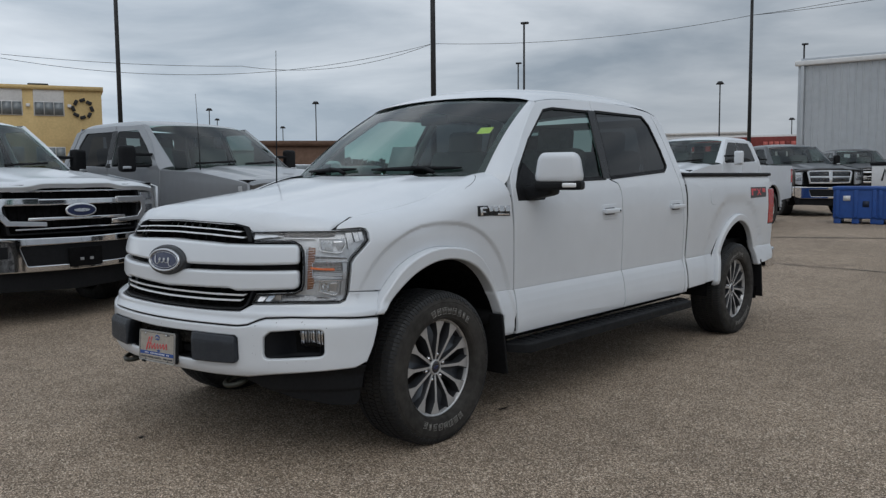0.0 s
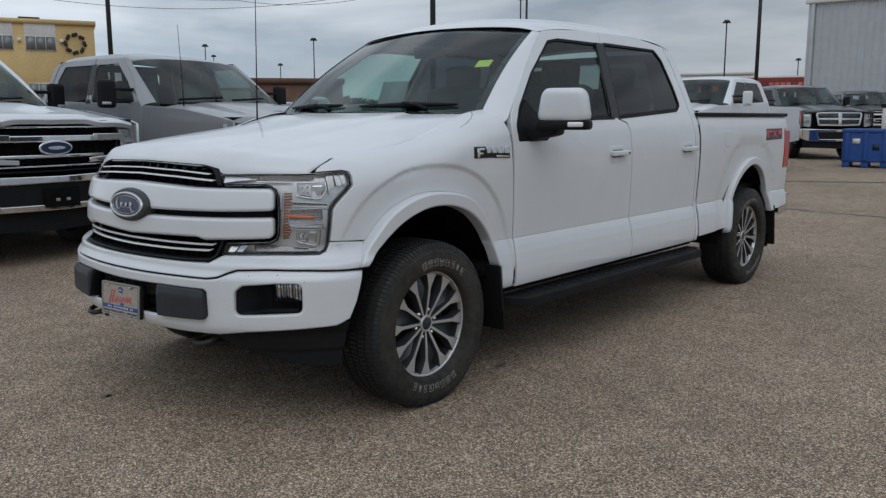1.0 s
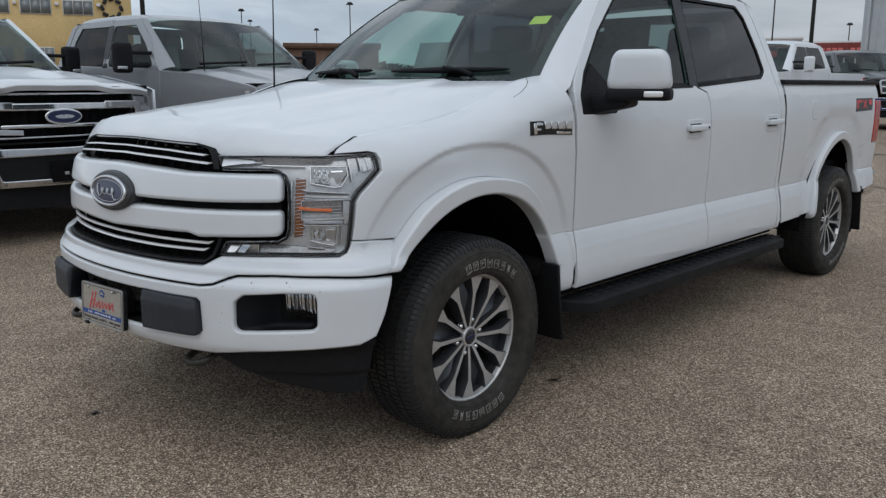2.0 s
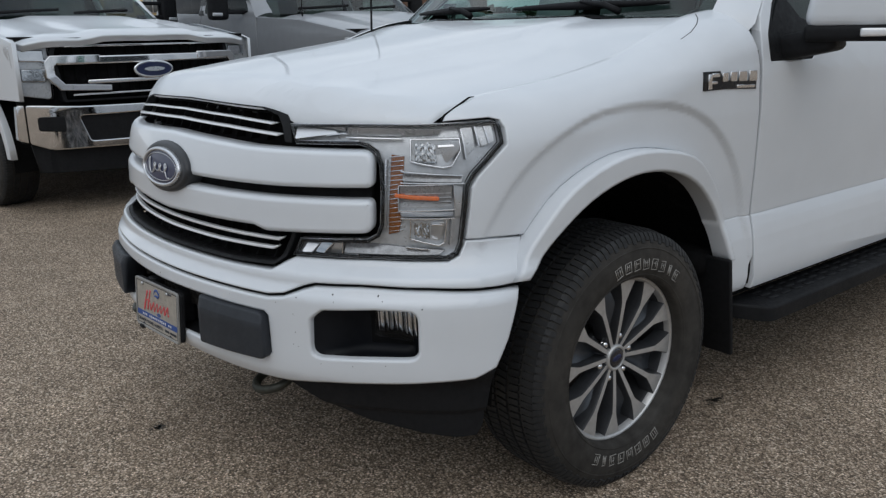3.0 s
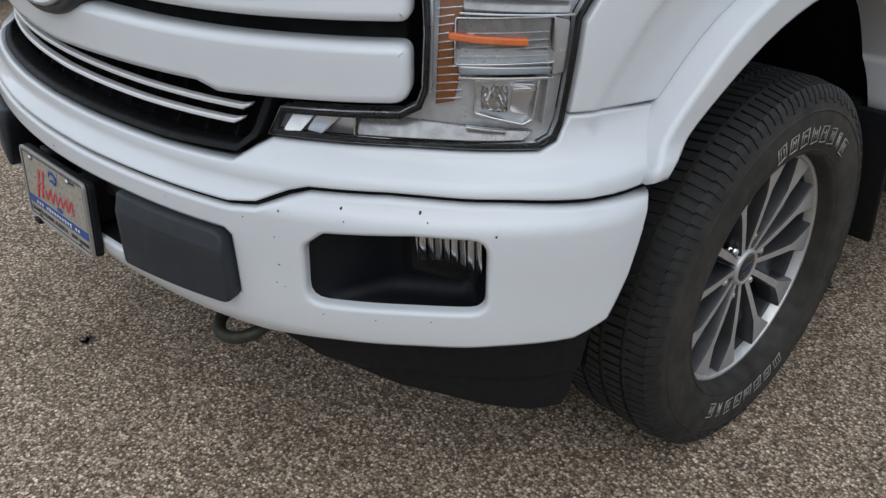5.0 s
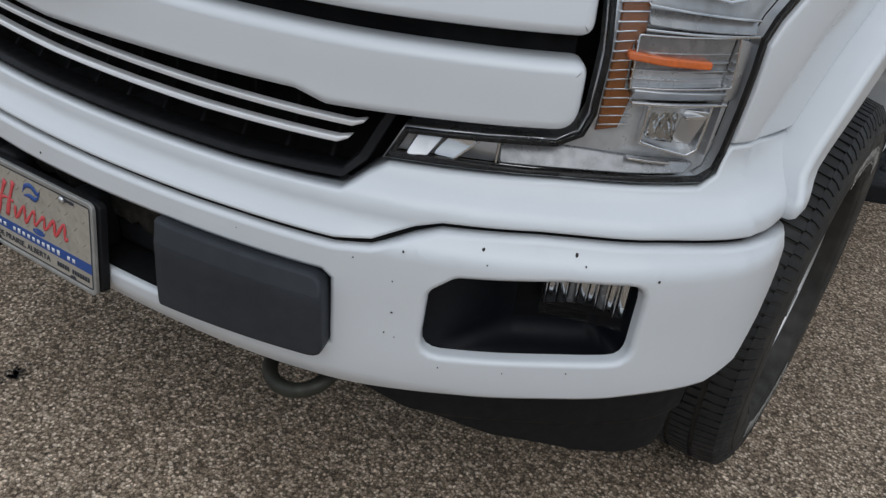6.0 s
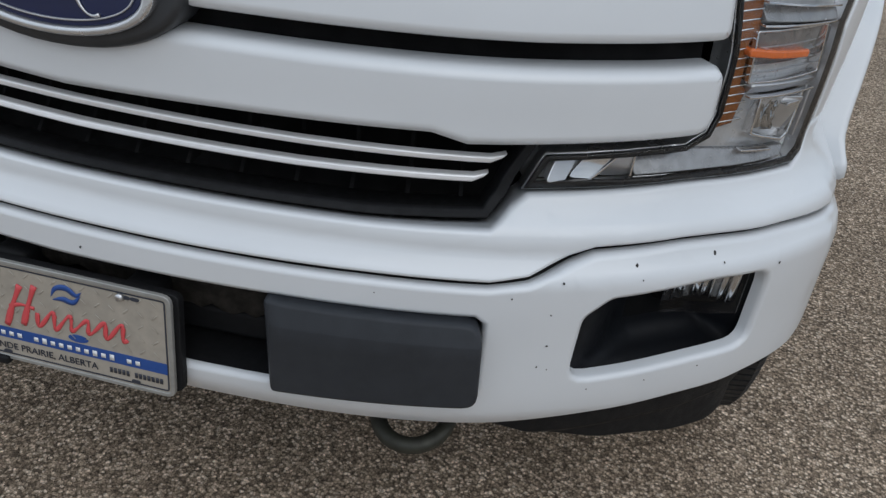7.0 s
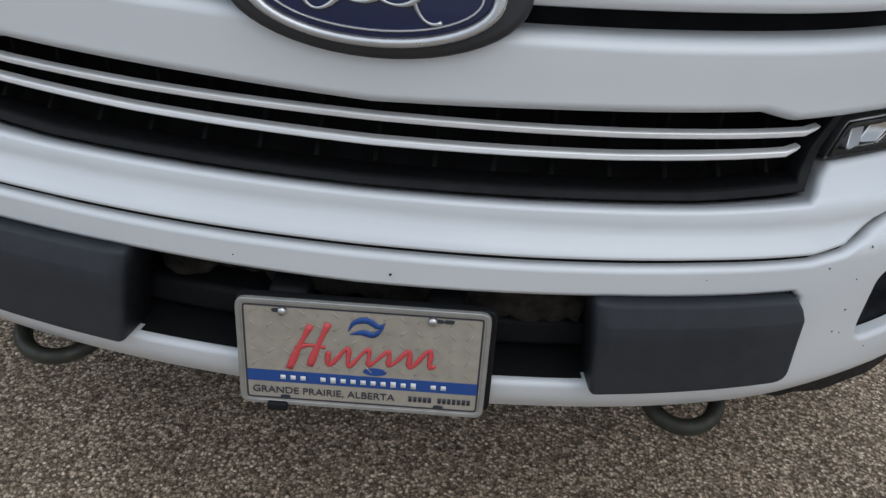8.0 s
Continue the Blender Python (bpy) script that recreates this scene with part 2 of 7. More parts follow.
# ---- mesh helpers ----
def part(name, bm, material, parent=None, label="", smooth_shade=True, crisp=False):
    """Links a bmesh as one mesh object under a thing or a part."""
    me = bpy.data.meshes.new(name)
    bm.to_mesh(me)
    bm.free()
    for m in material if isinstance(material, (list, tuple)) else [material]:
        me.materials.append(m)
    if smooth_shade:
        me.shade_smooth()
    ob = new(name, me)
    if parent is not None:
        ob.parent = parent
    if label:
        ob["label"] = label
    if smooth_shade and "fair" in me.attributes:
        own = [Vector(d.vector) for d in me.attributes["fair"].data]
        me.normals_split_custom_set_from_vertices([tuple(n if n.dot(v.normal) > 0.3 else v.normal) for n, v in zip(own, me.vertices)])
    elif smooth_shade and crisp:
        flat = ob.modifiers.new("weighted_normals", "WEIGHTED_NORMAL")
        flat.weight, flat.keep_sharp = 50, True
    return ob


def crease(bm, degrees=32):
    for e in bm.edges:
        if len(e.link_faces) == 2 and e.calc_face_angle(0) > radians(degrees):
            e.smooth = False
    return bm


def thing(name, label, category, group="", at=(0, 0, 0), turn=0.0):
    ob = new(name)
    ob.empty_display_size = 0.2
    ob.matrix_basis = pose(*at, 0, 0, turn)
    return tagged(ob, label, category, group)


def box(bm, size, m=Matrix(), bevel=0.0, seg=2):
    """A bevelled block centred on the pose m."""
    r = bmesh.ops.create_cube(bm, size=1.0, matrix=m @ Matrix.Diagonal((*size, 1)))
    if bevel:
        es = list({e for v in r["verts"] for e in v.link_edges})
        bmesh.ops.bevel(bm, geom=es, offset=bevel, segments=seg, affect="EDGES", profile=0.6, clamp_overlap=True)
    return bm


def block(x0, x1, y0, y1, z0, z1, bevel=0.0, seg=2):
    return box(bmesh.new(), (x1 - x0, y1 - y0, z1 - z0), pose((x0 + x1) / 2, (y0 + y1) / 2, (z0 + z1) / 2), bevel, seg)


def tube(bm, pts, r, sides=8, ends=True):
    """A round bar through points; r may be one number or one for each point."""
    pts = [Vector(p) for p in pts]
    rr = r if isinstance(r, (list, tuple)) else [r] * len(pts)
    rings, up = [], Vector((0, 0, 1))
    for i, p in enumerate(pts):
        d = (pts[min(i + 1, len(pts) - 1)] - pts[max(i - 1, 0)]).normalized()
        a = d.cross(up)
        a = d.cross(Vector((0, 1, 0))) if a.length < 0.15 else a
        a.normalize()
        b = d.cross(a)
        rings.append([bm.verts.new(p + rr[i] * (math.cos(t) * a + math.sin(t) * b)) for t in (2 * math.pi * k / sides for k in range(sides))])
    for p, q in zip(rings, rings[1:]):
        for k in range(sides):
            bm.faces.new((p[k], p[(k + 1) % sides], q[(k + 1) % sides], q[k]))
    if ends:
        bm.faces.new(rings[0][::-1])
        bm.faces.new(rings[-1])
    return bm


def lathe(bm, profile, n=64, axis="X", closed=False):
    """Spins (along, radius) pairs round the x axis."""
    rings = []
    for a, r in profile:
        rings.append([bm.verts.new((a, r * math.cos(2 * math.pi * k / n), r * math.sin(2 * math.pi * k / n))) for k in range(n)])
    for p, q in zip(rings, rings[1:] + ([rings[0]] if closed else [])):
        for k in range(n):
            bm.faces.new((p[k], p[(k + 1) % n], q[(k + 1) % n], q[k]))
    bmesh.ops.recalc_face_normals(bm, faces=bm.faces[:])
    return bm


def rounded(pts, r=0.012, n=4):
    """A closed outline with its corners rounded; a point may carry its own radius."""
    out, m = [], len(pts)
    for i in range(m):
        p, a, c = (Vector(pts[k][:2]) for k in (i, i - 1, (i + 1) % m))
        rr = pts[i][2] if len(pts[i]) > 2 else r
        da, dc = a - p, c - p
        la, lc = da.length, dc.length
        cosv = max(-0.9999, min(0.9999, da.dot(dc) / (la * lc)))
        half = math.acos(cosv) / 2
        cut = min(rr / math.tan(half), la * 0.45, lc * 0.45)
        if rr <= 0 or half > 1.5:
            out.append((p.x, p.y))
            continue
        p0, p1 = p + da / la * cut, p + dc / lc * cut
        for k in range(n + 1):
            t = k / n
            q = p0 * (1 - t) ** 2 + p * 2 * t * (1 - t) + p1 * t * t
            out.append((q.x, q.y))
    return out


def area2(p):
    return sum(p[i - 1][0] * p[i][1] - p[i][0] * p[i - 1][1] for i in range(len(p))) / 2


def inset(p, d):
    """Moves an outline to its left by d."""
    out, m = [], len(p)
    for i in range(m):
        a, b, c = (Vector(p[k]) for k in (i - 1, i, (i + 1) % m))
        e1, e2 = (b - a).normalized(), (c - b).normalized()
        n1, n2 = Vector((-e1.y, e1.x)), Vector((-e2.y, e2.x))
        k = (n1 + n2) / max(0.35, 1 + n1.dot(n2))
        out.append((b.x + k.x * d, b.y + k.y * d))
    return out


def sheet(outline, chart, holes=(), step=0.04, r=0.006, depth=0.02, lift=0.0, wrap=(1, 1), cuts=(), fair=True):
    """A panel with rolled edges: its outline and holes lie in the chart's plane, and chart(u, v, w) bends it into place.
    A fair panel is shaded by the normals of the bent surface."""
    bm = bmesh.new()
    lay = bm.verts.layers.float_vector.new("fair") if fair else None
    fill = []
    for k, loop in enumerate([outline, *holes]):
        loop = [q for i, q in enumerate(loop) if math.dist(q, loop[i - 1]) > 1e-4]
        if (area2(loop) > 0) != (k == 0):
            loop = loop[::-1]
        rings = []
        for d, w in ((r, 0.0), (0.29 * r, -0.29 * r), (0.0, -r), (0.0, -max(depth, r * 1.3))):
            rings.append([bm.verts.new((x, y, w + lift)) for x, y in (inset(loop, d) if d else loop)])
        m = len(loop)
        if fair:
            for i, (a, b) in enumerate(zip(rings[0], rings[2])):
                out = (b.co - a.co).xy.normalized()
                for ring, share in ((rings[1], 0.55), (rings[2], 0.95), (rings[3], 1.0)):
                    ring[i][lay] = (out.x * share, out.y * share, 0)
        fill += [bm.edges.new((rings[0][i - 1], rings[0][i])) for i in range(m)]
        for p, q in zip(rings, rings[1:]):
            for i in range(m):
                bm.faces.new((p[i - 1], p[i], q[i], q[i - 1]))
    bmesh.ops.triangle_fill(bm, use_beauty=True, use_dissolve=False, edges=fill)
    xs, ys = [v.co.x for v in bm.verts], [v.co.y for v in bm.verts]
    for ax, lo, hi, on in ((0, min(xs), max(xs), wrap[0]), (1, min(ys), max(ys), wrap[1])):
        if not on:
            continue
        m = int((hi - lo) / (step * on)) + 1
        for at in [lo + (hi - lo) * i / m for i in range(1, m)] + [c for c in (cuts if ax else ()) if lo < c < hi]:
            co, no = [0, 0, 0], [0, 0, 0]
            co[ax], no[ax] = at, 1
            bmesh.ops.bisect_plane(bm, geom=bm.verts[:] + bm.edges[:] + bm.faces[:], plane_co=co, plane_no=no, dist=1e-5)
    bmesh.ops.recalc_face_normals(bm, faces=bm.faces[:])
    u, v = sum(xs) / len(xs), sum(ys) / len(ys)
    o = chart(u, v, 0.0)
    turned = (chart(u + 0.004, v, 0.0) - o).cross(chart(u, v + 0.004, 0.0) - o).dot(chart(u, v, 0.004) - o) < 0
    flip = -1.0 if turned else 1.0
    for v in bm.verts:
        p, q, w = v.co
        if fair:
            du = chart(p + 0.002, q, w) - chart(p - 0.002, q, w)
            dv = chart(p, q + 0.002, w) - chart(p, q - 0.002, w)
            n = (du.cross(dv) * flip).normalized()
            out = v[lay].copy()
            share = min(out.length, 1.0)
            if share > 0.01:
                n = (n * (1 - share) + (du * out.x + dv * out.y).normalized() * share).normalized()
            v[lay] = n
        v.co = chart(p, q, w)
    if turned:
        bmesh.ops.reverse_faces(bm, faces=bm.faces[:])
    return bm


def grid(chart, us, vs):
    """A sheet of quads over two rows of parameters."""
    bm = bmesh.new()
    vv = [[bm.verts.new(chart(u, v, 0.0)) for v in vs] for u in us]
    for a, b in zip(vv, vv[1:]):
        for j in range(len(vs) - 1):
            bm.faces.new((a[j], b[j], b[j + 1], a[j + 1]))
    return bm


def steps(a, b, n):
    return [a + (b - a) * i / n for i in range(n + 1)]


def mirrored(pts):
    return [(-p[0], *p[1:]) for p in pts][::-1]

# ---- body surface: u runs round the plan from the nose to the tail, v climbs the side ----
PLAN = [(0, -1.035), (0.2, -1.026), (0.4, -0.995), (0.55, -0.95), (0.715, -0.86), (0.813, -0.785), (0.9, -0.705),
        (0.956, -0.6), (0.98, -0.47), (0.978, -0.2), (0.974, 0.4), (0.972, 1.5), (0.972, 3.0), (0.966, 5.3)]


def spline(pts, n=24):
    p = np.array(pts, float)
    p = np.vstack([2 * p[0] - p[1], p, 2 * p[-1] - p[-2]])
    out = []
    for i in range(1, len(p) - 2):
        a, b, c, d = p[i - 1:i + 3]
        ta, tb, tc = 0, np.linalg.norm(b - a) ** 0.5, 0
        tc = tb + np.linalg.norm(c - b) ** 0.5
        td = tc + np.linalg.norm(d - c) ** 0.5
        for k in range(n):
            t = tb + (tc - tb) * k / n
            e = (tb - t) / tb * a + t / tb * b
            f = (tc - t) / (tc - tb) * b + (t - tb) / (tc - tb) * c
            g = (td - t) / (td - tc) * c + (t - tc) / (td - tc) * d
            h = (tc - t) / tc * e + t / tc * f
            i2 = (td - t) / (td - tb) * f + (t - tb) / (td - tb) * g
            out.append((tc - t) / (tc - tb) * h + (t - tb) / (tc - tb) * i2)
    out.append(p[-2])
    return np.array(out)


PL = spline([(-PLAN[1][0], PLAN[1][1])] + PLAN)[24:]
PU = np.concatenate([[0], np.cumsum(np.hypot(*np.diff(PL, axis=0).T))])


def ux(x):
    """u at a distance x from the centre line, on the nose."""
    return math.copysign(float(np.interp(abs(x), PL[:, 0][:180], PU[:180])), x)


def uy(y):
    """u at y along the flank."""
    return float(np.interp(y, PL[:, 1], PU))


def smooth(a, b, x):
    t = min(1.0, max(0.0, (x - a) / (b - a)))
    return t * t * (3 - 2 * t)


FRONT_Z = [0.40, 0.45, 0.475, 0.492, 0.515, 0.60, 0.68, 0.71, 0.728, 0.738, 0.765, 0.80, 0.88, 0.96, 1.04, 1.09, 1.14, 1.20, 1.25]
FRONT_O = [-0.06, -0.027, -0.011, -0.003, 0, 0, 0, -0.003, -0.016, -0.022, -0.028, -0.072, -0.078, -0.083, -0.098, -0.113, -0.135, -0.17, -0.21]
SIDE_Z = [0.42, 0.47, 0.49, 0.52, 0.60, 0.66, 0.70, 0.736, 0.7385, 0.742, 0.78, 0.9, 1.0, 1.1, 1.2, 1.25, 1.34, 1.42]
SIDE_O = [-0.02, 0.0, 0.010, 0.014, 0.008, 0.0, -0.0090, -0.0194, -0.0250, -0.0206, -0.0190, -0.0105, -0.005, -0.001, -0.003, -0.005, -0.02, -0.03]
ARCH = [(0.055, 0.40, 0.485, 0.565), (4.03, 0.40, 0.485, 0.60)]
FZ = spline(list(zip(FRONT_Z, FRONT_O)), 12)
SZ = np.array(list(zip(SIDE_Z, SIDE_O)))
FLANK = float(np.interp(-0.47, PL[:, 1], PU))


def arch_rho(y, z, k):
    yc, zc, a, b = ARCH[k]
    return ((abs(y - yc) / a) ** 2.4 + (max(z - zc, 0) / b) ** 2.4) ** (1 / 2.4)


def rise(y):
    """Height at which the wing starts to roll over."""
    return 1.055 + 0.122 * (max(y, -0.62) + 0.5) + 0.036 * smooth(-0.2, 0.5, y) + 0.048 * smooth(0.05, 0.55, y)


def body(u, v, w=0.0, shoulder=True):
    """The point of the body shell at u, v, raised by w."""
    s = abs(u)
    x, y = float(np.interp(s, PU, PL[:, 0])), float(np.interp(s, PU, PL[:, 1]))
    x1, y1 = float(np.interp(s + 0.02, PU, PL[:, 0])), float(np.interp(s + 0.02, PU, PL[:, 1]))
    x0, y0 = float(np.interp(max(s - 0.02, 0), PU, PL[:, 0])), float(np.interp(max(s - 0.02, 0), PU, PL[:, 1]))
    d = math.hypot(x1 - x0, y1 - y0)
    nx, ny = (y1 - y0) / d, -(x1 - x0) / d
    if s < 0.02:
        nx, ny = 0, -1
    k = smooth(FLANK - 0.30, FLANK + 0.28, s)
    if v < 0.78:
        k = smooth(FLANK - 0.12, FLANK + 0.2, s)
    # the shoulder of the wing rolls over towards the bonnet
    v0 = rise(y) if shoulder else 9
    z, roll = v, 0.0
    if v > v0:
        a = min((v - v0) / 0.15, 1.25)
        rest = v - v0 - 0.15 * a
        roll = 0.15 * (1 - math.cos(a)) + rest * math.sin(a)
        z = v0 + 0.15 * math.sin(a) + rest * math.cos(a)
    o = (1 - k) * float(np.interp(z, FZ[:, 0], FZ[:, 1])) + k * (float(np.interp(z, SZ[:, 0], SZ[:, 1])) - roll)
    if shoulder:
        # the bumper's corners stand out from the wings
        o += 0.034 * smooth(0.98, 1.22, s) * (1 - smooth(1.60, 2.0, s)) * (1 - smooth(0.76, 0.85, v))
    for i in (0, 1):
        r = arch_rho(y, z, i)
        if r < 2 and y > -0.75:
            o -= 0.014 * (1 - smooth(1.337, 1.358, r)) * smooth(-0.62, -0.35, y)
    return Vector((math.copysign(1, u) * (x + nx * (o + w)) if u else 0.0, y + ny * (o + w), z + 0.006 * (1 - smooth(0.0, 1.0, s))))


# ---- ground ----
def lie(x, y):
    """Height of the ground: level under the pickup, rising gently away from it."""
    s = -0.85 * x + 0.53 * y
    a, b = max(0.0, s - 1.5), max(0.0, s - 7.0)
    return 0.03 * (a - 0.4 * (1 - math.exp(-a / 0.4))) - 0.0145 * b - (0.0145 * max(0.0, s - 150))


def ground():
    bm = bmesh.new()
    half = [0, 0.5, 1, 1.5, 2, 2.5, 3, 3.5, 4, 5, 6, 7, 8, 10, 12, 15, 20, 26, 35, 50, 80, 150, 300, 700]
    line = [-q for q in half[:0:-1]] + half
    vv = [[bm.verts.new((x, y, lie(x, y))) for y in line] for x in line]
    for a, b in zip(vv, vv[1:]):
        for k in range(len(line) - 1):
            bm.faces.new((a[k], b[k], b[k + 1], a[k + 1]))
    return tagged(part("ground", bm, ASPHALT), "worn brown-grey asphalt car park with pale stones", "ground", kind="structure")


ground()

# ---- the white pickup ----
truck = thing("pickup_truck", "clean white four-door pickup truck parked on the asphalt", "pickup truck")
GAP = [(0, 0.706), (0.2, 0.707), (0.4, 0.709), (0.56, 0.709), (0.61, 0.716), (0.665, 0.738), (0.70, 0.748), (0.83, 0.753), (1.02, 0.750), (1.15, 0.744), (1.275, 0.737)]
CREASE = (0.66, 0.70, 0.736, 0.7385, 0.742, 0.78)
GAP2 = [(u, v - 0.008) for u, v in GAP]


def both(pts):
    """An outline for the whole nose from its driver's half, which runs from the centre and back to it."""
    return pts + [(-p[0], *p[1:]) for p in pts[::-1] if p[0] > 1e-6]


def bumper():
    edge = GAP2 + [(1.262, 0.70), (1.225, 0.60), (1.187, 0.528), (1.13, 0.504), (0.957, 0.494), (0.743, 0.477), (0.60, 0.457), (0.40, 0.452), (0, 0.452)]
    out = both(edge)
    fog = rounded([(0.690, 0.551, 0.028), (0.988, 0.566, 0.026), (0.987, 0.693, 0.030), (0.872, 0.693, 0.02), (0.728, 0.682, 0.025), (0.694, 0.655, 0.022)], 0.01)
    mid = both([(0, 0.652), (0.30, 0.657), (0.546, 0.657), (0.558, 0.648), (0.562, 0.545), (0.552, 0.536), (0.33, 0.524), (0.28, 0.519), (0, 0.519)])
    return sheet(out, body, [fog, mirrored(fog), mid], step=0.025, r=0.009, depth=0.022)


front_bumper = part("front_bumper", bumper(), WHITE, truck)
valance = both(GAP + [(1.33, 0.846), (1.145, 0.857), (1.138, 0.845), (1.12, 0.82), (1.085, 0.806), (0.85, 0.806), (0.612, 0.800), (0.585, 0.788), (0.556, 0.770), (0.40, 0.766), (0, 0.763)])
part("front_valance", sheet(valance, body, step=0.014, r=0.006, depth=0.04, wrap=(2, 1)), WHITE, truck)
# near-black strip laid in the gap in place of its shade
part("bumper_seam", sheet([(u, v + 0.005) for u, v in GAP[::-1]] + [(-u, v + 0.005) for u, v in GAP[1:]] + [(-u, v - 0.005) for u, v in GAP2[:0:-1]] + [(u, v - 0.005) for u, v in GAP2], body, step=0.03, r=0.001, depth=0.003, lift=-0.013), MATTBLACK, truck)
# near-black sheet stands in for the shaded void behind the nose
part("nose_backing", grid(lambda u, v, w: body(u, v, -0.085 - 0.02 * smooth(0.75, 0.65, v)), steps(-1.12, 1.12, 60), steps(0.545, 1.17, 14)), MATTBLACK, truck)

# grille bars
part("grille_bar", sheet(rounded(both([(0, 1.100, 0), (0.3, 1.092, 0), (0.43, 1.087, 0), (0.59, 1.088, 0), (0.861, 1.091, 0.034), (0.861, 0.996, 0.02), (0.60, 0.988, 0), (0.3, 0.981, 0), (0, 0.975, 0)]), 0, 6), body, step=0.03, r=0.016, depth=0.04, lift=0.02), WHITE, truck)
part("grille_bar", sheet(rounded(both([(0, 0.950, 0), (0.3, 0.955, 0), (0.6, 0.962, 0), (0.861, 0.968, 0.02), (0.861, 0.879, 0.034), (0.626, 0.868, 0), (0.515, 0.862, 0.02), (0.468, 0.873, 0.02), (0.2, 0.865, 0), (0, 0.857, 0)]), 0, 6), body, step=0.03, r=0.016, depth=0.04, lift=0.02), WHITE, truck)
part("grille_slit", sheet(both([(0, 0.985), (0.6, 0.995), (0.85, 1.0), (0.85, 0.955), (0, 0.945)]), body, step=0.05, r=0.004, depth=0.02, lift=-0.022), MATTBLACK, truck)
for z0, z1, end, hook in ((1.176, 1.155, 0.512, 0.003), (1.139, 1.121, 0.545, 0.003), (0.836, 0.842, 0.570, 0.009), (0.807, 0.816, 0.548, 0.009)):
    half = [(0, z0 + 0.0045), (0.3, z0 * 0.62 + z1 * 0.38 + 0.0045), (end - 0.016, z1 + 0.0045), (end + 0.004, z1 + hook), (end - 0.002, z1 + 0.3 * hook), (end - 0.018, z1 - 0.0045), (0.3, z0 * 0.62 + z1 * 0.38 - 0.0045), (0, z0 - 0.0045)]
    part("grille_strip", sheet(both(half), body, step=0.05, r=0.003, depth=0.012, lift=0.004), STRIP, truck, "bright silver strip")

# headlamps
LAMP = [(0.570, 1.156), (0.775, 1.163), (1.09, 1.165), (1.255, 1.164), (1.272, 1.15), (1.267, 1.10), (1.178, 1.025), (1.157, 0.998), (1.144, 0.916), (1.133, 0.846), (1.118, 0.822), (1.09, 0.812), (0.851, 0.812), (0.605, 0.806),
        (0.630, 0.850), (0.84, 0.860), (0.868, 0.875), (0.877, 0.90), (0.880, 0.979), (0.875, 1.05), (0.862, 1.082), (0.835, 1.099), (0.81, 1.104), (0.605, 1.100)]


def glint(lamp, ub, name, pts, mat, lift, tilt=(0.0, 0.0), r=0.002, depth=0.014, hole=0.0, step=0.05, grain=0.0):
    """A piece inside the headlight, leaning by tilt across and up; hole leaves a ring, grain breaks its face into facets."""
    um, vm = sum(p[0] for p in pts) / len(pts), sum(p[1] for p in pts) / len(pts)
    chart = lambda u, v, w: body(u, v, w + 0.003 + tilt[0] * (abs(u) - um) + tilt[1] * (v - vm) + grain * math.sin(420 * abs(u) + 70 * math.sin(90 * v)) * math.sin(130 * v + 200 * abs(u)))
    o = rounded(pts, 0.005, 3)
    o = o if area2(o) > 0 else o[::-1]
    return part(name, sheet(ub(o), chart, [ub(inset(o, hole))] if hole else (), step=step, r=r, depth=depth, lift=lift), mat, lamp)


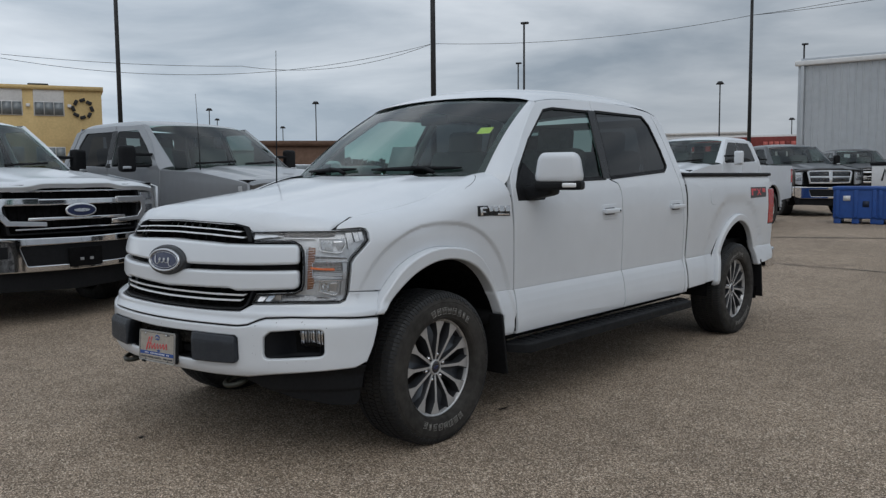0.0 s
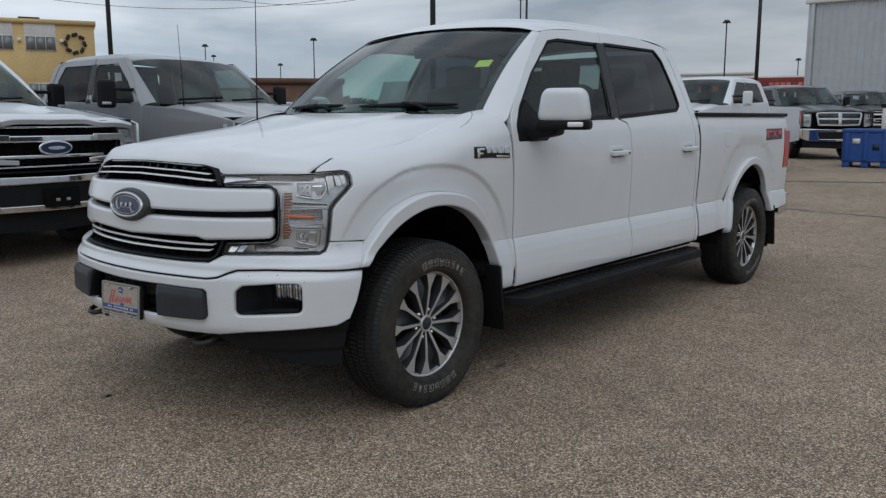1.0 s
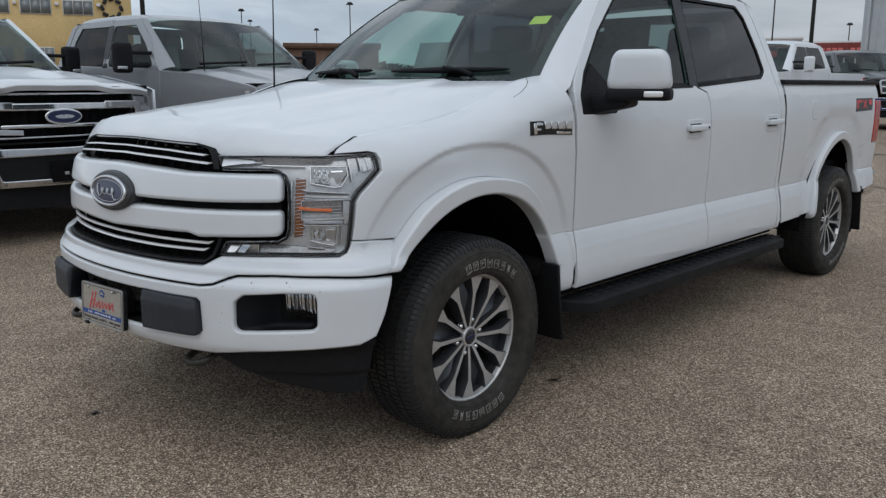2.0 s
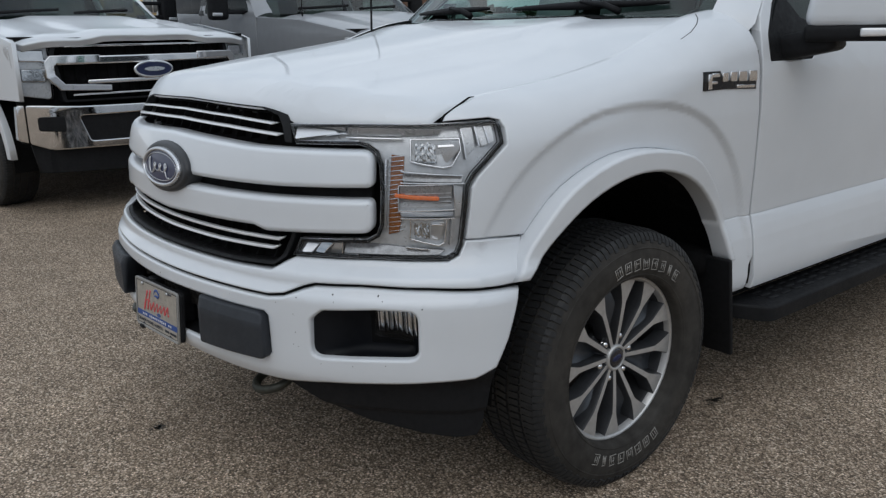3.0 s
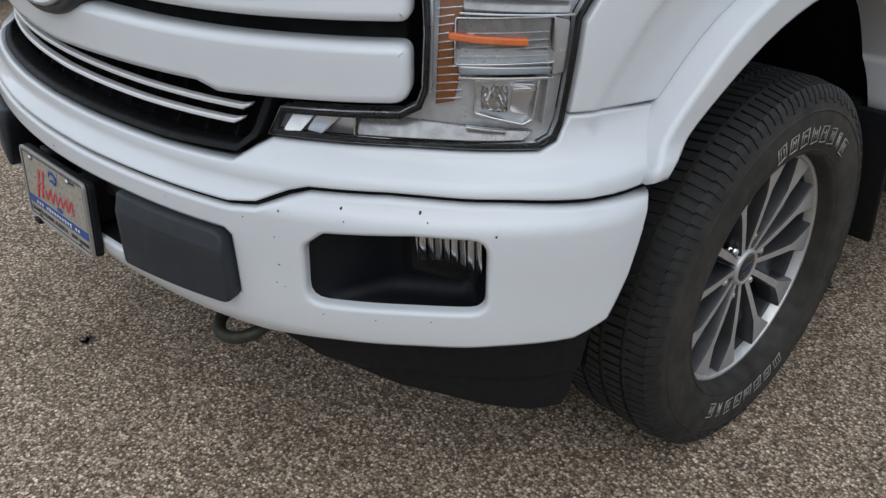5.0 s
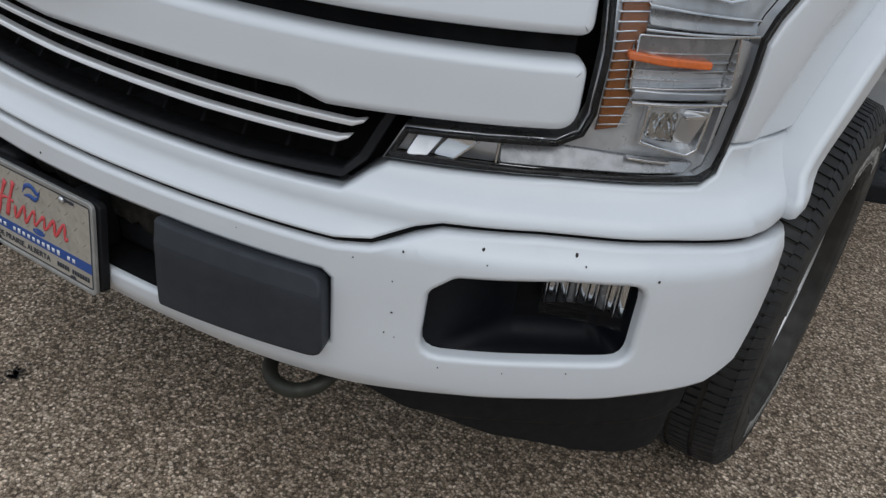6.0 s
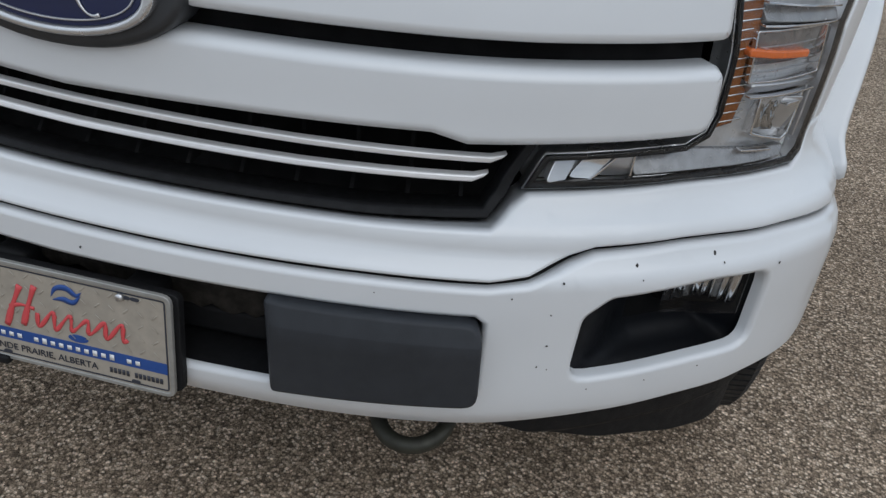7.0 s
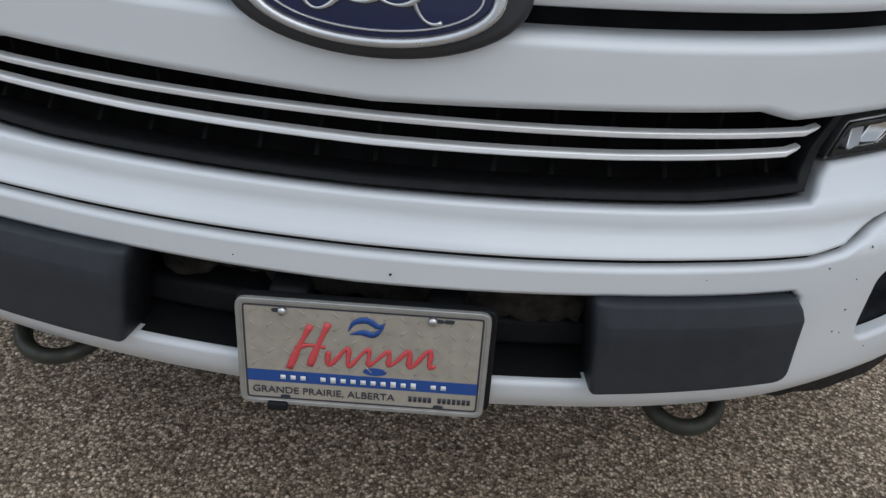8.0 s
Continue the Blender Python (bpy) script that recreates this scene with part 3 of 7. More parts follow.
for side in (1, -1):
    out = inset(LAMP, -0.0035) if side == 1 else mirrored(inset(LAMP, -0.0035))
    ub = lambda pts: pts if side == 1 else mirrored(pts)
    lamp = part("headlight", sheet(inset(out, 0.001), body, step=0.05, r=0.002, depth=0.02, lift=-0.024), HOUSING, truck, "headlight with clear lens and amber reflector")
    part("lamp_seal", sheet(inset(out, -0.0035), body, [inset(out, 0.0028)], step=0.06, r=0.0012, depth=0.006, lift=-0.001), GLOSSBLACK, lamp)
    part("lamp_wall", sheet(inset(out, 0.0024), body, [inset(out, 0.005)], step=0.06, r=0.001, depth=0.020, lift=-0.004), SILVER, lamp)
    part("lens", sheet(inset(out, 0.004), body, step=0.04, r=0.003, depth=0.005, lift=0.001), LENS, lamp).visible_shadow = False
    # amber reflector with its bright ribs
    part("amber_reflector", sheet(ub([(0.892, 0.872), (0.922, 0.878), (0.934, 0.925), (0.920, 0.932), (0.920, 0.985), (0.936, 1.0), (0.938, 1.072), (0.898, 1.076), (0.896, 0.98)]), body, step=0.05, r=0.003, depth=0.012, lift=-0.018), AMBER, lamp)
    for k in range(17):
        z = 0.880 + 0.0118 * k
        wide = 0.9365 if (z > 1.0 or z < 0.93) else 0.9205
        part("rib", sheet(ub([(0.893, z), (wide, z + 0.004), (wide, z + 0.006), (0.893, z + 0.002)]), body, step=0.1, r=0.0006, depth=0.006, lift=-0.0165), CHROME, lamp)
    put = functools.partial(glint, lamp, ub)
    # upper and lower lamp chambers: bright frame, grained projector and plain reflector beside it
    for ring, proj, refl, bar in (
            ([(0.962, 1.058), (1.085, 1.042), (1.116, 1.046), (1.150, 1.086), (1.152, 1.121), (0.962, 1.121)], [(0.984, 1.060), (1.068, 1.053), (1.068, 1.112), (0.984, 1.112)],
             [(1.074, 1.053), (1.108, 1.056), (1.140, 1.088), (1.141, 1.113), (1.074, 1.113)], [(1.072, 1.096), (1.143, 1.098), (1.143, 1.104), (1.072, 1.103)]),
            ([(0.958, 0.862), (1.062, 0.842), (1.082, 0.850), (1.092, 0.917), (0.962, 0.917)], [(0.976, 0.868), (1.034, 0.861), (1.034, 0.910), (0.976, 0.910)],
             [(1.040, 0.860), (1.070, 0.857), (1.079, 0.909), (1.040, 0.909)], [(1.038, 0.898), (1.080, 0.898), (1.080, 0.903), (1.038, 0.903)])):
        put("lamp_chamber", ring, CHROME, -0.012, hole=0.005, depth=0.022)
        put("chamber_floor", ring, HOUSING, -0.026, (0, 0.25))
        put("projector", proj, DARKCHROME, -0.020, grain=0.0022, step=0.005)
        put("chamber_reflector", refl, SILVER, -0.018, (0.35, 0.25))
        put("chamber_bar", bar, CHROME, -0.008, r=0.001)
    # smoked strips and bright steps between them
    for pts, mat, lift, tilt in (
            ([(0.765, 1.126), (0.90, 1.123), (1.08, 1.129), (1.10, 1.149), (0.765, 1.153)], SMOKE, -0.016, (0, 0.5)),
            ([(0.935, 1.012), (1.140, 1.006), (1.152, 1.021), (0.935, 1.035)], SMOKE, -0.016, (0, -0.6)),
            ([(0.925, 0.938), (1.113, 0.940), (1.113, 1.000), (0.925, 0.998)], SMOKE, -0.024, (0, 0.2)),
            ([(0.765, 0.820), (1.06, 0.822), (1.09, 0.834), (0.93, 0.842), (0.80, 0.850), (0.765, 0.852)], SMOKE, -0.018, (0, -0.7)),
            ([(1.116, 0.915), (1.137, 0.920), (1.147, 0.995), (1.118, 1.002)], SILVER, -0.018, (0.1, 0)),
            ([(0.930, 0.919), (1.112, 0.918), (1.112, 0.931), (0.930, 0.934)], SILVER, -0.014, (0, 0.8)),
            ([(1.212, 1.092), (1.250, 1.104), (1.254, 1.150), (1.206, 1.150)], HOUSING, -0.016, (0.1, 0)),
            ([(1.164, 1.060), (1.196, 1.092), (1.198, 1.148), (1.166, 1.148)], HOUSING, -0.020, (0.15, 0.1)),
            ([(0.588, 1.150), (0.602, 1.112), (0.745, 1.132), (0.722, 1.140)], STRIP, -0.010, (0, -0.5)),
            ([(0.620, 1.153), (0.722, 1.143), (0.758, 1.136), (0.760, 1.154)], SMOKE, -0.012, (0, 0.4)),
            ([(0.632, 0.814), (0.664, 0.814), (0.690, 0.846), (0.650, 0.846)], SILVER, -0.012, (-0.25, -0.4)),
            ([(0.667, 0.814), (0.700, 0.814), (0.735, 0.846), (0.693, 0.846)], CHROME, -0.013, (0.15, -0.2)),
            ([(0.703, 0.814), (0.760, 0.816), (0.760, 0.850), (0.739, 0.848)], SILVER, -0.014, (0.1, 0.25))):
        put("lamp_reflector", pts, mat, lift, tilt)
    put("marker_frame", [(0.922, 0.934), (1.117, 0.936), (1.117, 1.004), (0.922, 1.002)], CHROME, -0.012, hole=0.003, r=0.001)
    for k in range(5):
        put("marker_rib", [(0.93, 0.944 + 0.011 * k), (1.11, 0.946 + 0.011 * k), (1.11, 0.9475 + 0.011 * k), (0.93, 0.9455 + 0.011 * k)], SILVER, -0.021, r=0.0005, depth=0.006)
    put("marker_light", [(0.912, 0.970), (0.965, 0.966), (1.066, 0.962), (1.068, 0.973), (0.965, 0.977), (0.912, 0.981)], ORANGE, -0.010, r=0.003)
    # fine bright edges
    for a, b in (((0.605, 1.107), (0.81, 1.112)), ((0.70, 1.124), (0.765, 1.134)), ((0.765, 1.122), (0.93, 1.120)), ((0.930, 1.036), (1.145, 1.024)), ((0.930, 1.008), (1.150, 1.004)), ((0.930, 0.917), (1.112, 0.916)),
                 ((0.645, 0.849), (0.83, 0.854)), ((0.765, 0.817), (1.085, 0.818)), ((0.945, 0.842), (1.03, 0.836)), ((0.698, 0.813), (0.738, 0.849)), ((0.760, 0.816), (0.762, 0.852))):
        n = (Vector(b) - Vector(a)).orthogonal().normalized() * 0.0016
        put("bright_line", [(a[0] - n.x, a[1] - n.y), (b[0] - n.x, b[1] - n.y), (b[0] + n.x, b[1] + n.y), (a[0] + n.x, a[1] + n.y)], CHROME, -0.008, r=0.0008, depth=0.01)
    for a, b in (((1.160, 1.062), (1.160, 1.146)), ((1.203, 1.095), (1.203, 1.150)), ((1.232, 1.100), (1.230, 1.150)), ((0.886, 0.89), (0.887, 1.066)), ((1.098, 0.845), (1.106, 0.915))):
        put("bright_line", [(a[0] - 0.0025, a[1]), (a[0] + 0.0025, a[1]), (b[0] + 0.0025, b[1]), (b[0] - 0.0025, b[1])], SILVER, -0.010, r=0.001, depth=0.012)


FLARE_OUT = spline([(-0.457, 0.744), (-0.374, 0.851), (-0.257, 0.964), (-0.06, 1.033), (0.157, 1.029), (0.362, 0.968), (0.520, 0.815), (0.596, 0.60)], 4)
FLARE_IN = spline([(-0.408, 0.738), (-0.305, 0.836), (-0.186, 0.916), (-0.003, 0.968), (0.185, 0.956), (0.378, 0.878), (0.510, 0.752), (0.562, 0.60)], 4)
REAR_OUT = spline([(3.545, 0.47), (3.585, 0.64), (3.68, 0.85), (3.83, 0.99), (4.06, 1.062), (4.28, 1.0), (4.43, 0.85), (4.53, 0.66), (4.555, 0.57)], 4)
REAR_IN = spline([(3.605, 0.47), (3.645, 0.64), (3.73, 0.82), (3.86, 0.935), (4.06, 0.998), (4.25, 0.945), (4.375, 0.82), (4.46, 0.65), (4.485, 0.57)], 4)


def shell(y, z, w=0.0):
    """The flank by its y and z: body sides below the belt, leaning glasshouse above it."""
    k = max(z - 1.34, 0)
    p = body(uy(abs(y)) if y > 0 else uy(y), min(z, 1.34), w, False)
    p.x -= 0.40 * k + 0.06 * k * k
    p.z = z - 0.25 * w * (k > 0)
    return p


def flank(side):
    """The chart of the flank on one side (1: driver's)."""
    def chart(y, z, w):
        p = shell(y, z, w)
        p.x *= side
        return p
    return chart


def fender():
    top = [(uy(y), rise(y) + 0.218 + 0.012 * smooth(0.22, 0.58, y)) for y in steps(0.64, -0.45, 14)]
    arch = [(uy(y), z) for y, z in FLARE_OUT if z > 0.856 or y > 0]
    pts = [(1.145, 0.861), (1.338, 0.850)] + arch + [(uy(0.600), 0.50), (uy(0.612), 0.475), (uy(0.69), 0.475), (uy(0.703), 0.60), (uy(0.708), 0.73), (uy(0.69), 1.0), (uy(0.672), 1.25), (uy(0.665), 1.34)]
    pts += top + [(1.115, 1.195), (1.10, 1.173), (1.25, 1.174), (1.276, 1.164), (1.283, 1.14), (1.277, 1.096), (1.188, 1.02), (1.167, 0.993), (1.155, 0.916)]
    return pts


FENDER = fender()
for side in (1, -1):
    part("front_wing", sheet(FENDER if side == 1 else mirrored(FENDER), body, step=0.010, r=0.004, depth=0.02, cuts=CREASE, fair=False), WHITE, truck, crisp=True)
for side in (1, -1):
    for name, o, i_ in (("arch_flare", FLARE_OUT, FLARE_IN), ("arch_flare", REAR_OUT, REAR_IN)):
        ch = flank(side)
        # the front flare sinks into the wing towards the door
        sunk = lambda y, z, w: ch(y, z, w - (0.036 * smooth(0.15, 0.50, y) if y < 2 else 0))
        part(name, sheet([tuple(q) for q in o] + [tuple(q) for q in i_[::-1]], sunk, step=0.04, r=0.012, depth=0.07 if o is FLARE_OUT else 0.045, lift=0.055 if o is FLARE_OUT else 0.034), WHITE, truck)

# bonnet
EDGE = [body(u, 1.254 - 0.026 * smooth(0.0, 0.45, u) - 0.060 * smooth(0.45, 0.59, u)) for u in steps(0, 1.12, 40)]
EDGE_X, EDGE_Y, EDGE_Z = [p.x for p in EDGE], [p.y for p in EDGE], [p.z for p in EDGE]
RIDGE = spline([(-0.92, 1.25), (-0.88, 1.256), (-0.8, 1.266), (-0.6, 1.289), (-0.2, 1.338), (0.2, 1.39), (0.5, 1.42)], 8)


def nose_y(x):
    return float(np.interp(abs(x), EDGE_X, EDGE_Y)) + 0.004


def hood_skin(x, y):
    a = abs(x)
    mid = float(np.interp(y, RIDGE[:, 0], RIDGE[:, 1]))
    low = rise(y) + 0.142 + 0.004 * smooth(-0.5, 0.0, y)
    t = min(a / 0.82, 1.05)
    return low + (mid - low) * (1 - t ** (2.6 + 2.6 * smooth(0.0, 0.5, y))) + 0.012 * (1 - smooth(0.40, 0.46, a)) * smooth(-0.9, -0.5, y) - 0.004


def hood(x, y, w=0.0):
    """The bonnet's skin, rolled down to the grille at its front edge."""
    y0 = nose_y(x)
    drop = hood_skin(x, y0) - float(np.interp(abs(x), EDGE_X, EDGE_Z)) - 0.004
    d = max(0.0, 1 - (y - y0) / 0.085)
    return Vector((x, y, hood_skin(x, y) - drop * d * d + w))


# near-black tubes draw the shade of the bonnet's shut lines
for side in (1, -1):
    line = [body(side * u, v) for u, v in ((1.098, 1.172), (1.106, 1.184), (1.115, 1.195))] + [body(side * uy(y), rise(y) + 0.218) for y in (-0.48, -0.46)]
    part("bonnet_seam", tube(bmesh.new(), [p + Vector((-0.0035 * side, 0, 0.0010)) for p in line], [0.0032] * 3 + [0.0026, 0.0008], 6), MATTBLACK, truck)
    line = [body(side * uy(y), rise(y) + dv, 0.0006) for y, dv in ((0.34, 0.145), (0.40, 0.150), (0.455, 0.168), (0.50, 0.195), (0.53, 0.225))]
    part("bonnet_seam", tube(bmesh.new(), line, [0.0006, 0.0012, 0.0015, 0.0015, 0.0014], 6), MATTBLACK, truck)


def cowl_y(x):
    return 0.44 + 0.15 * (x / 0.80) ** 2


front = [(x, nose_y(x)) for x in steps(0, 0.811, 16)]
hood_edge = both(front + [(0.818, -0.50), (0.822, -0.40), (0.824, 0.15), (0.822, 0.34), (0.803, 0.46), (0.765, cowl_y(0.765) - 0.04)] + [(x, cowl_y(x) - 0.045) for x in steps(0.70, 0, 7)])
part("bonnet", sheet(hood_edge, hood, step=0.035, r=0.008, depth=0.012, fair=False), WHITE, truck, crisp=True)
part("bonnet_liner", grid(lambda x, y, w: hood(x, max(y, nose_y(x) + 0.01), -0.035) + Vector((0, 0, -0.02 * smooth(0.5, 0.9, abs(x)))), steps(-0.86, 0.86, 24), steps(-0.9, 0.62, 20)), MATTBLACK, truck)


def screen(s, t, w=0.0):
    """Windscreen: s across from -1 to 1, t up from 0 to 1."""
    x = s * (0.815 - 0.135 * t)
    yb, yt = 0.44 + 0.15 * s * s, 1.17 + 0.08 * s * s
    bow = 0.03 * math.sin(math.pi * t)
    return Vector((x, yb + (yt - yb) * t - 0.6 * (bow + w), 1.395 + (0.545 - 0.040 * s * s) * t + 0.8 * (bow + w)))


windscreen = part("windscreen", grid(screen, steps(-1, 1, 24), steps(-0.02, 1.0, 14)), SCREEN, truck, "windscreen of faintly green glass")
windscreen.visible_shadow = False
part("screen_border", grid(lambda s, t, w: screen(s, 1.0 - t, -0.004), steps(-0.99, 0.99, 24), steps(0, 0.055, 2)), GLOSSBLACK, windscreen)
part("screen_border", grid(lambda s, t, w: screen(s, t, -0.004), steps(-0.99, 0.99, 24), steps(-0.02, 0.05, 2)), GLOSSBLACK, windscreen)
for s in (-1, 1):
    part("screen_border", grid(lambda q, t, w: screen(s * q, t, -0.004), steps(0.94, 0.99, 2), steps(0.05, 0.945, 12)), GLOSSBLACK, windscreen)
cowl = part("cowl_panel", grid(lambda x, t, w: Vector((x, cowl_y(x) - 0.055 + 0.10 * t, hood(x, cowl_y(x) - 0.05).z - 0.008 + 0.016 * t)), steps(-0.80, 0.80, 30), steps(0, 1, 3)), BLACK, truck)
for k in range(34):
    x = -0.7 + 1.4 * k / 33
    part("louvre", block(x - 0.013, x + 0.013, cowl_y(x) - 0.04, cowl_y(x) - 0.02, hood(x, cowl_y(x) - 0.05).z - 0.010, hood(x, cowl_y(x) - 0.05).z + 0.003, 0.002, 1), MATTBLACK, cowl)
# sticker in the screen's upper corner
part("sticker", grid(lambda s, t, w: screen(s, t + 0.10 * (s - 0.8), -0.006), steps(0.745, 0.86, 4), steps(0.505, 0.585, 4)), worn("yellow_sticker", (0.62, 0.66, 0.10), 0.6, scale=30, amount=0.1), windscreen, "yellow-green price sticker")


def wiper(x0, x1, lean):
    """A wiper blade at rest along the foot of the screen, with its arm."""
    bm = bmesh.new()
    pts = []
    for k in range(9):
        q = k / 8
        x = x0 + (x1 - x0) * q
        p = screen(x / 0.81, 0.085 + lean * q, 0.012)
        pts.append((p.x, p.y, p.z))
    tube(bm, pts, [0.007, 0.011, 0.013, 0.016, 0.018, 0.016, 0.013, 0.011, 0.006], 6)
    ob = part("wiper", bm, BLACK, truck)
    arm = bmesh.new()
    a, m = screen((x0 + 0.50) / 0.81 if x0 > -0.5 else (x0 + 0.46) / 0.81, 0.045, 0.016), screen((x0 + x1) / 2 / 0.81, 0.085 + lean / 2, 0.030)
    tube(arm, [a, a.lerp(m, 0.35) + Vector((0, -0.012, 0.012)), m], [0.014, 0.011, 0.007], 6)
    part("wiper_arm", arm, BLACK, ob)


wiper(0.0, 0.66, 0.012)
wiper(-0.70, -0.16, 0.012)


def a_pillar(side):
    bm = bmesh.new()
    rows = []
    for k in range(-1, 13):
        t = max(0, k) / 12
        a = screen(1.0, t * 1.0, 0.004)
        y = 0.675 + 0.595 * t + 0.02 * math.sin(math.pi * t)
        z = 1.385 + (1.888 - 1.385) * t + 0.03 * math.sin(math.pi * t)
        b = shell(y, z, 0.0)
        if k < 0:
            a, b = a + Vector((-0.004, -0.05, -0.045)), b + Vector((-0.030, -0.04, -0.055))
        row = []
        for j in range(6):
            q = j / 5
            p = a.lerp(b, q)
            bulge = 0.007 * math.sin(math.pi * q)
            row.append(bm.verts.new((side * (p.x + 0.7 * bulge), p.y - 0.4 * bulge, p.z + 0.5 * bulge)))
        rows.append(row)
    for a, b in zip(rows, rows[1:]):
        for j in range(5):
            bm.faces.new((a[j], a[j + 1], b[j + 1], b[j]))
    bmesh.ops.recalc_face_normals(bm, faces=bm.faces[:])
    return bm


ROOF_C = spline([(1.16, 1.945), (1.25, 1.985), (1.5, 2.030), (2.0, 2.055), (2.6, 2.045), (2.9, 1.990), (2.98, 1.92), (2.995, 1.85)], 6)
ROOF_E = spline([(1.24, 1.893), (1.5, 1.927), (2.0, 1.945), (2.5, 1.940), (2.8, 1.918), (2.93, 1.878), (2.985, 1.81)], 6)


def roof(s, q, w=0.0):
    """s across, q along from 0 to 1."""
    a = abs(s)
    yc, ye = 1.16 + (2.985 - 1.16) * q, 1.245 + (2.975 - 1.245) * q
    y = yc + (ye - yc) * a ** 2
    zc = float(np.interp(yc, ROOF_C[:, 0], ROOF_C[:, 1]))
    ze = float(np.interp(ye, ROOF_E[:, 0], ROOF_E[:, 1]))
    z = zc + (ze - zc) * (0.55 * a ** 2 + 0.45 * a ** 9)
    xe = shell(y, ze).x - 0.004
    return Vector((s * xe, y, z + w))


part("roof", grid(roof, [math.copysign(abs(q) ** 0.8, q) for q in steps(-1, 1, 30)], steps(0, 1, 36)), WHITE, truck)
part("roof_lining", grid(lambda s, q, w: roof(s, q, -0.03), steps(-0.97, 0.97, 12), steps(0.02, 0.98, 16)), CLOTH, truck)
fin = bmesh.new()
box(fin, (0.035, 0.16, 0.05), pose(0, 2.55, 2.0), 0.014, 3)
part("antenna_fin", fin, WHITE, truck)

# doors and glass
A_LINE = [(0.697, 1.36), (0.72, 1.41), (0.86, 1.555), (1.0, 1.685), (1.14, 1.80), (1.245, 1.875), (1.30, 1.897)]
FRONT_GLASS = rounded([(0.742, 1.262, 0.01), (1.02, 1.262, 0.02), (1.06, 1.30, 0.03), (1.13, 1.372, 0.03), (1.80, 1.385, 0.012), (1.925, 1.868, 0.02), (1.45, 1.866, 0.05), (1.325, 1.845, 0.04), (1.03, 1.64), (0.815, 1.45), (0.735, 1.345, 0.03)], 0.02)
REAR_GLASS = rounded([(1.862, 1.387, 0.012), (2.74, 1.437, 0.03), (2.80, 1.475, 0.03), (2.798, 1.60), (2.765, 1.80, 0.05), (2.70, 1.872, 0.05), (1.99, 1.876, 0.01)], 0.02)
FRONT_DOOR = [(0.713, 0.475), (1.985, 0.475), (1.995, 0.60), (1.985, 0.9), (1.965, 1.30), (1.94, 1.35), (1.845, 1.38), (1.965, 1.92), (1.985, 1.944), (1.75, 1.938), (1.5, 1.922), (1.38, 1.909)] + A_LINE[::-1] + [(0.69, 1.30), (0.70, 1.0), (0.717, 0.73), (0.712, 0.60)]
REAR_DOOR = [(1.993, 0.475), (2.94, 0.475), (2.965, 0.60), (2.955, 1.0), (2.905, 1.40), (2.895, 1.60), (2.875, 1.80), (2.845, 1.902), (2.55, 1.936), (2.2, 1.946), (1.993, 1.945), (1.973, 1.92), (1.853, 1.385), (1.948, 1.355), (1.973, 1.30), (1.993, 0.9), (2.003, 0.60)]
C_POST = [(2.948, 0.475), (3.005, 0.475), (3.012, 0.60), (3.008, 1.0), (2.995, 1.40), (2.99, 1.60), (2.98, 1.80), (2.965, 1.86), (2.855, 1.90), (2.885, 1.80), (2.903, 1.60), (2.913, 1.40), (2.963, 1.0), (2.973, 0.60)]
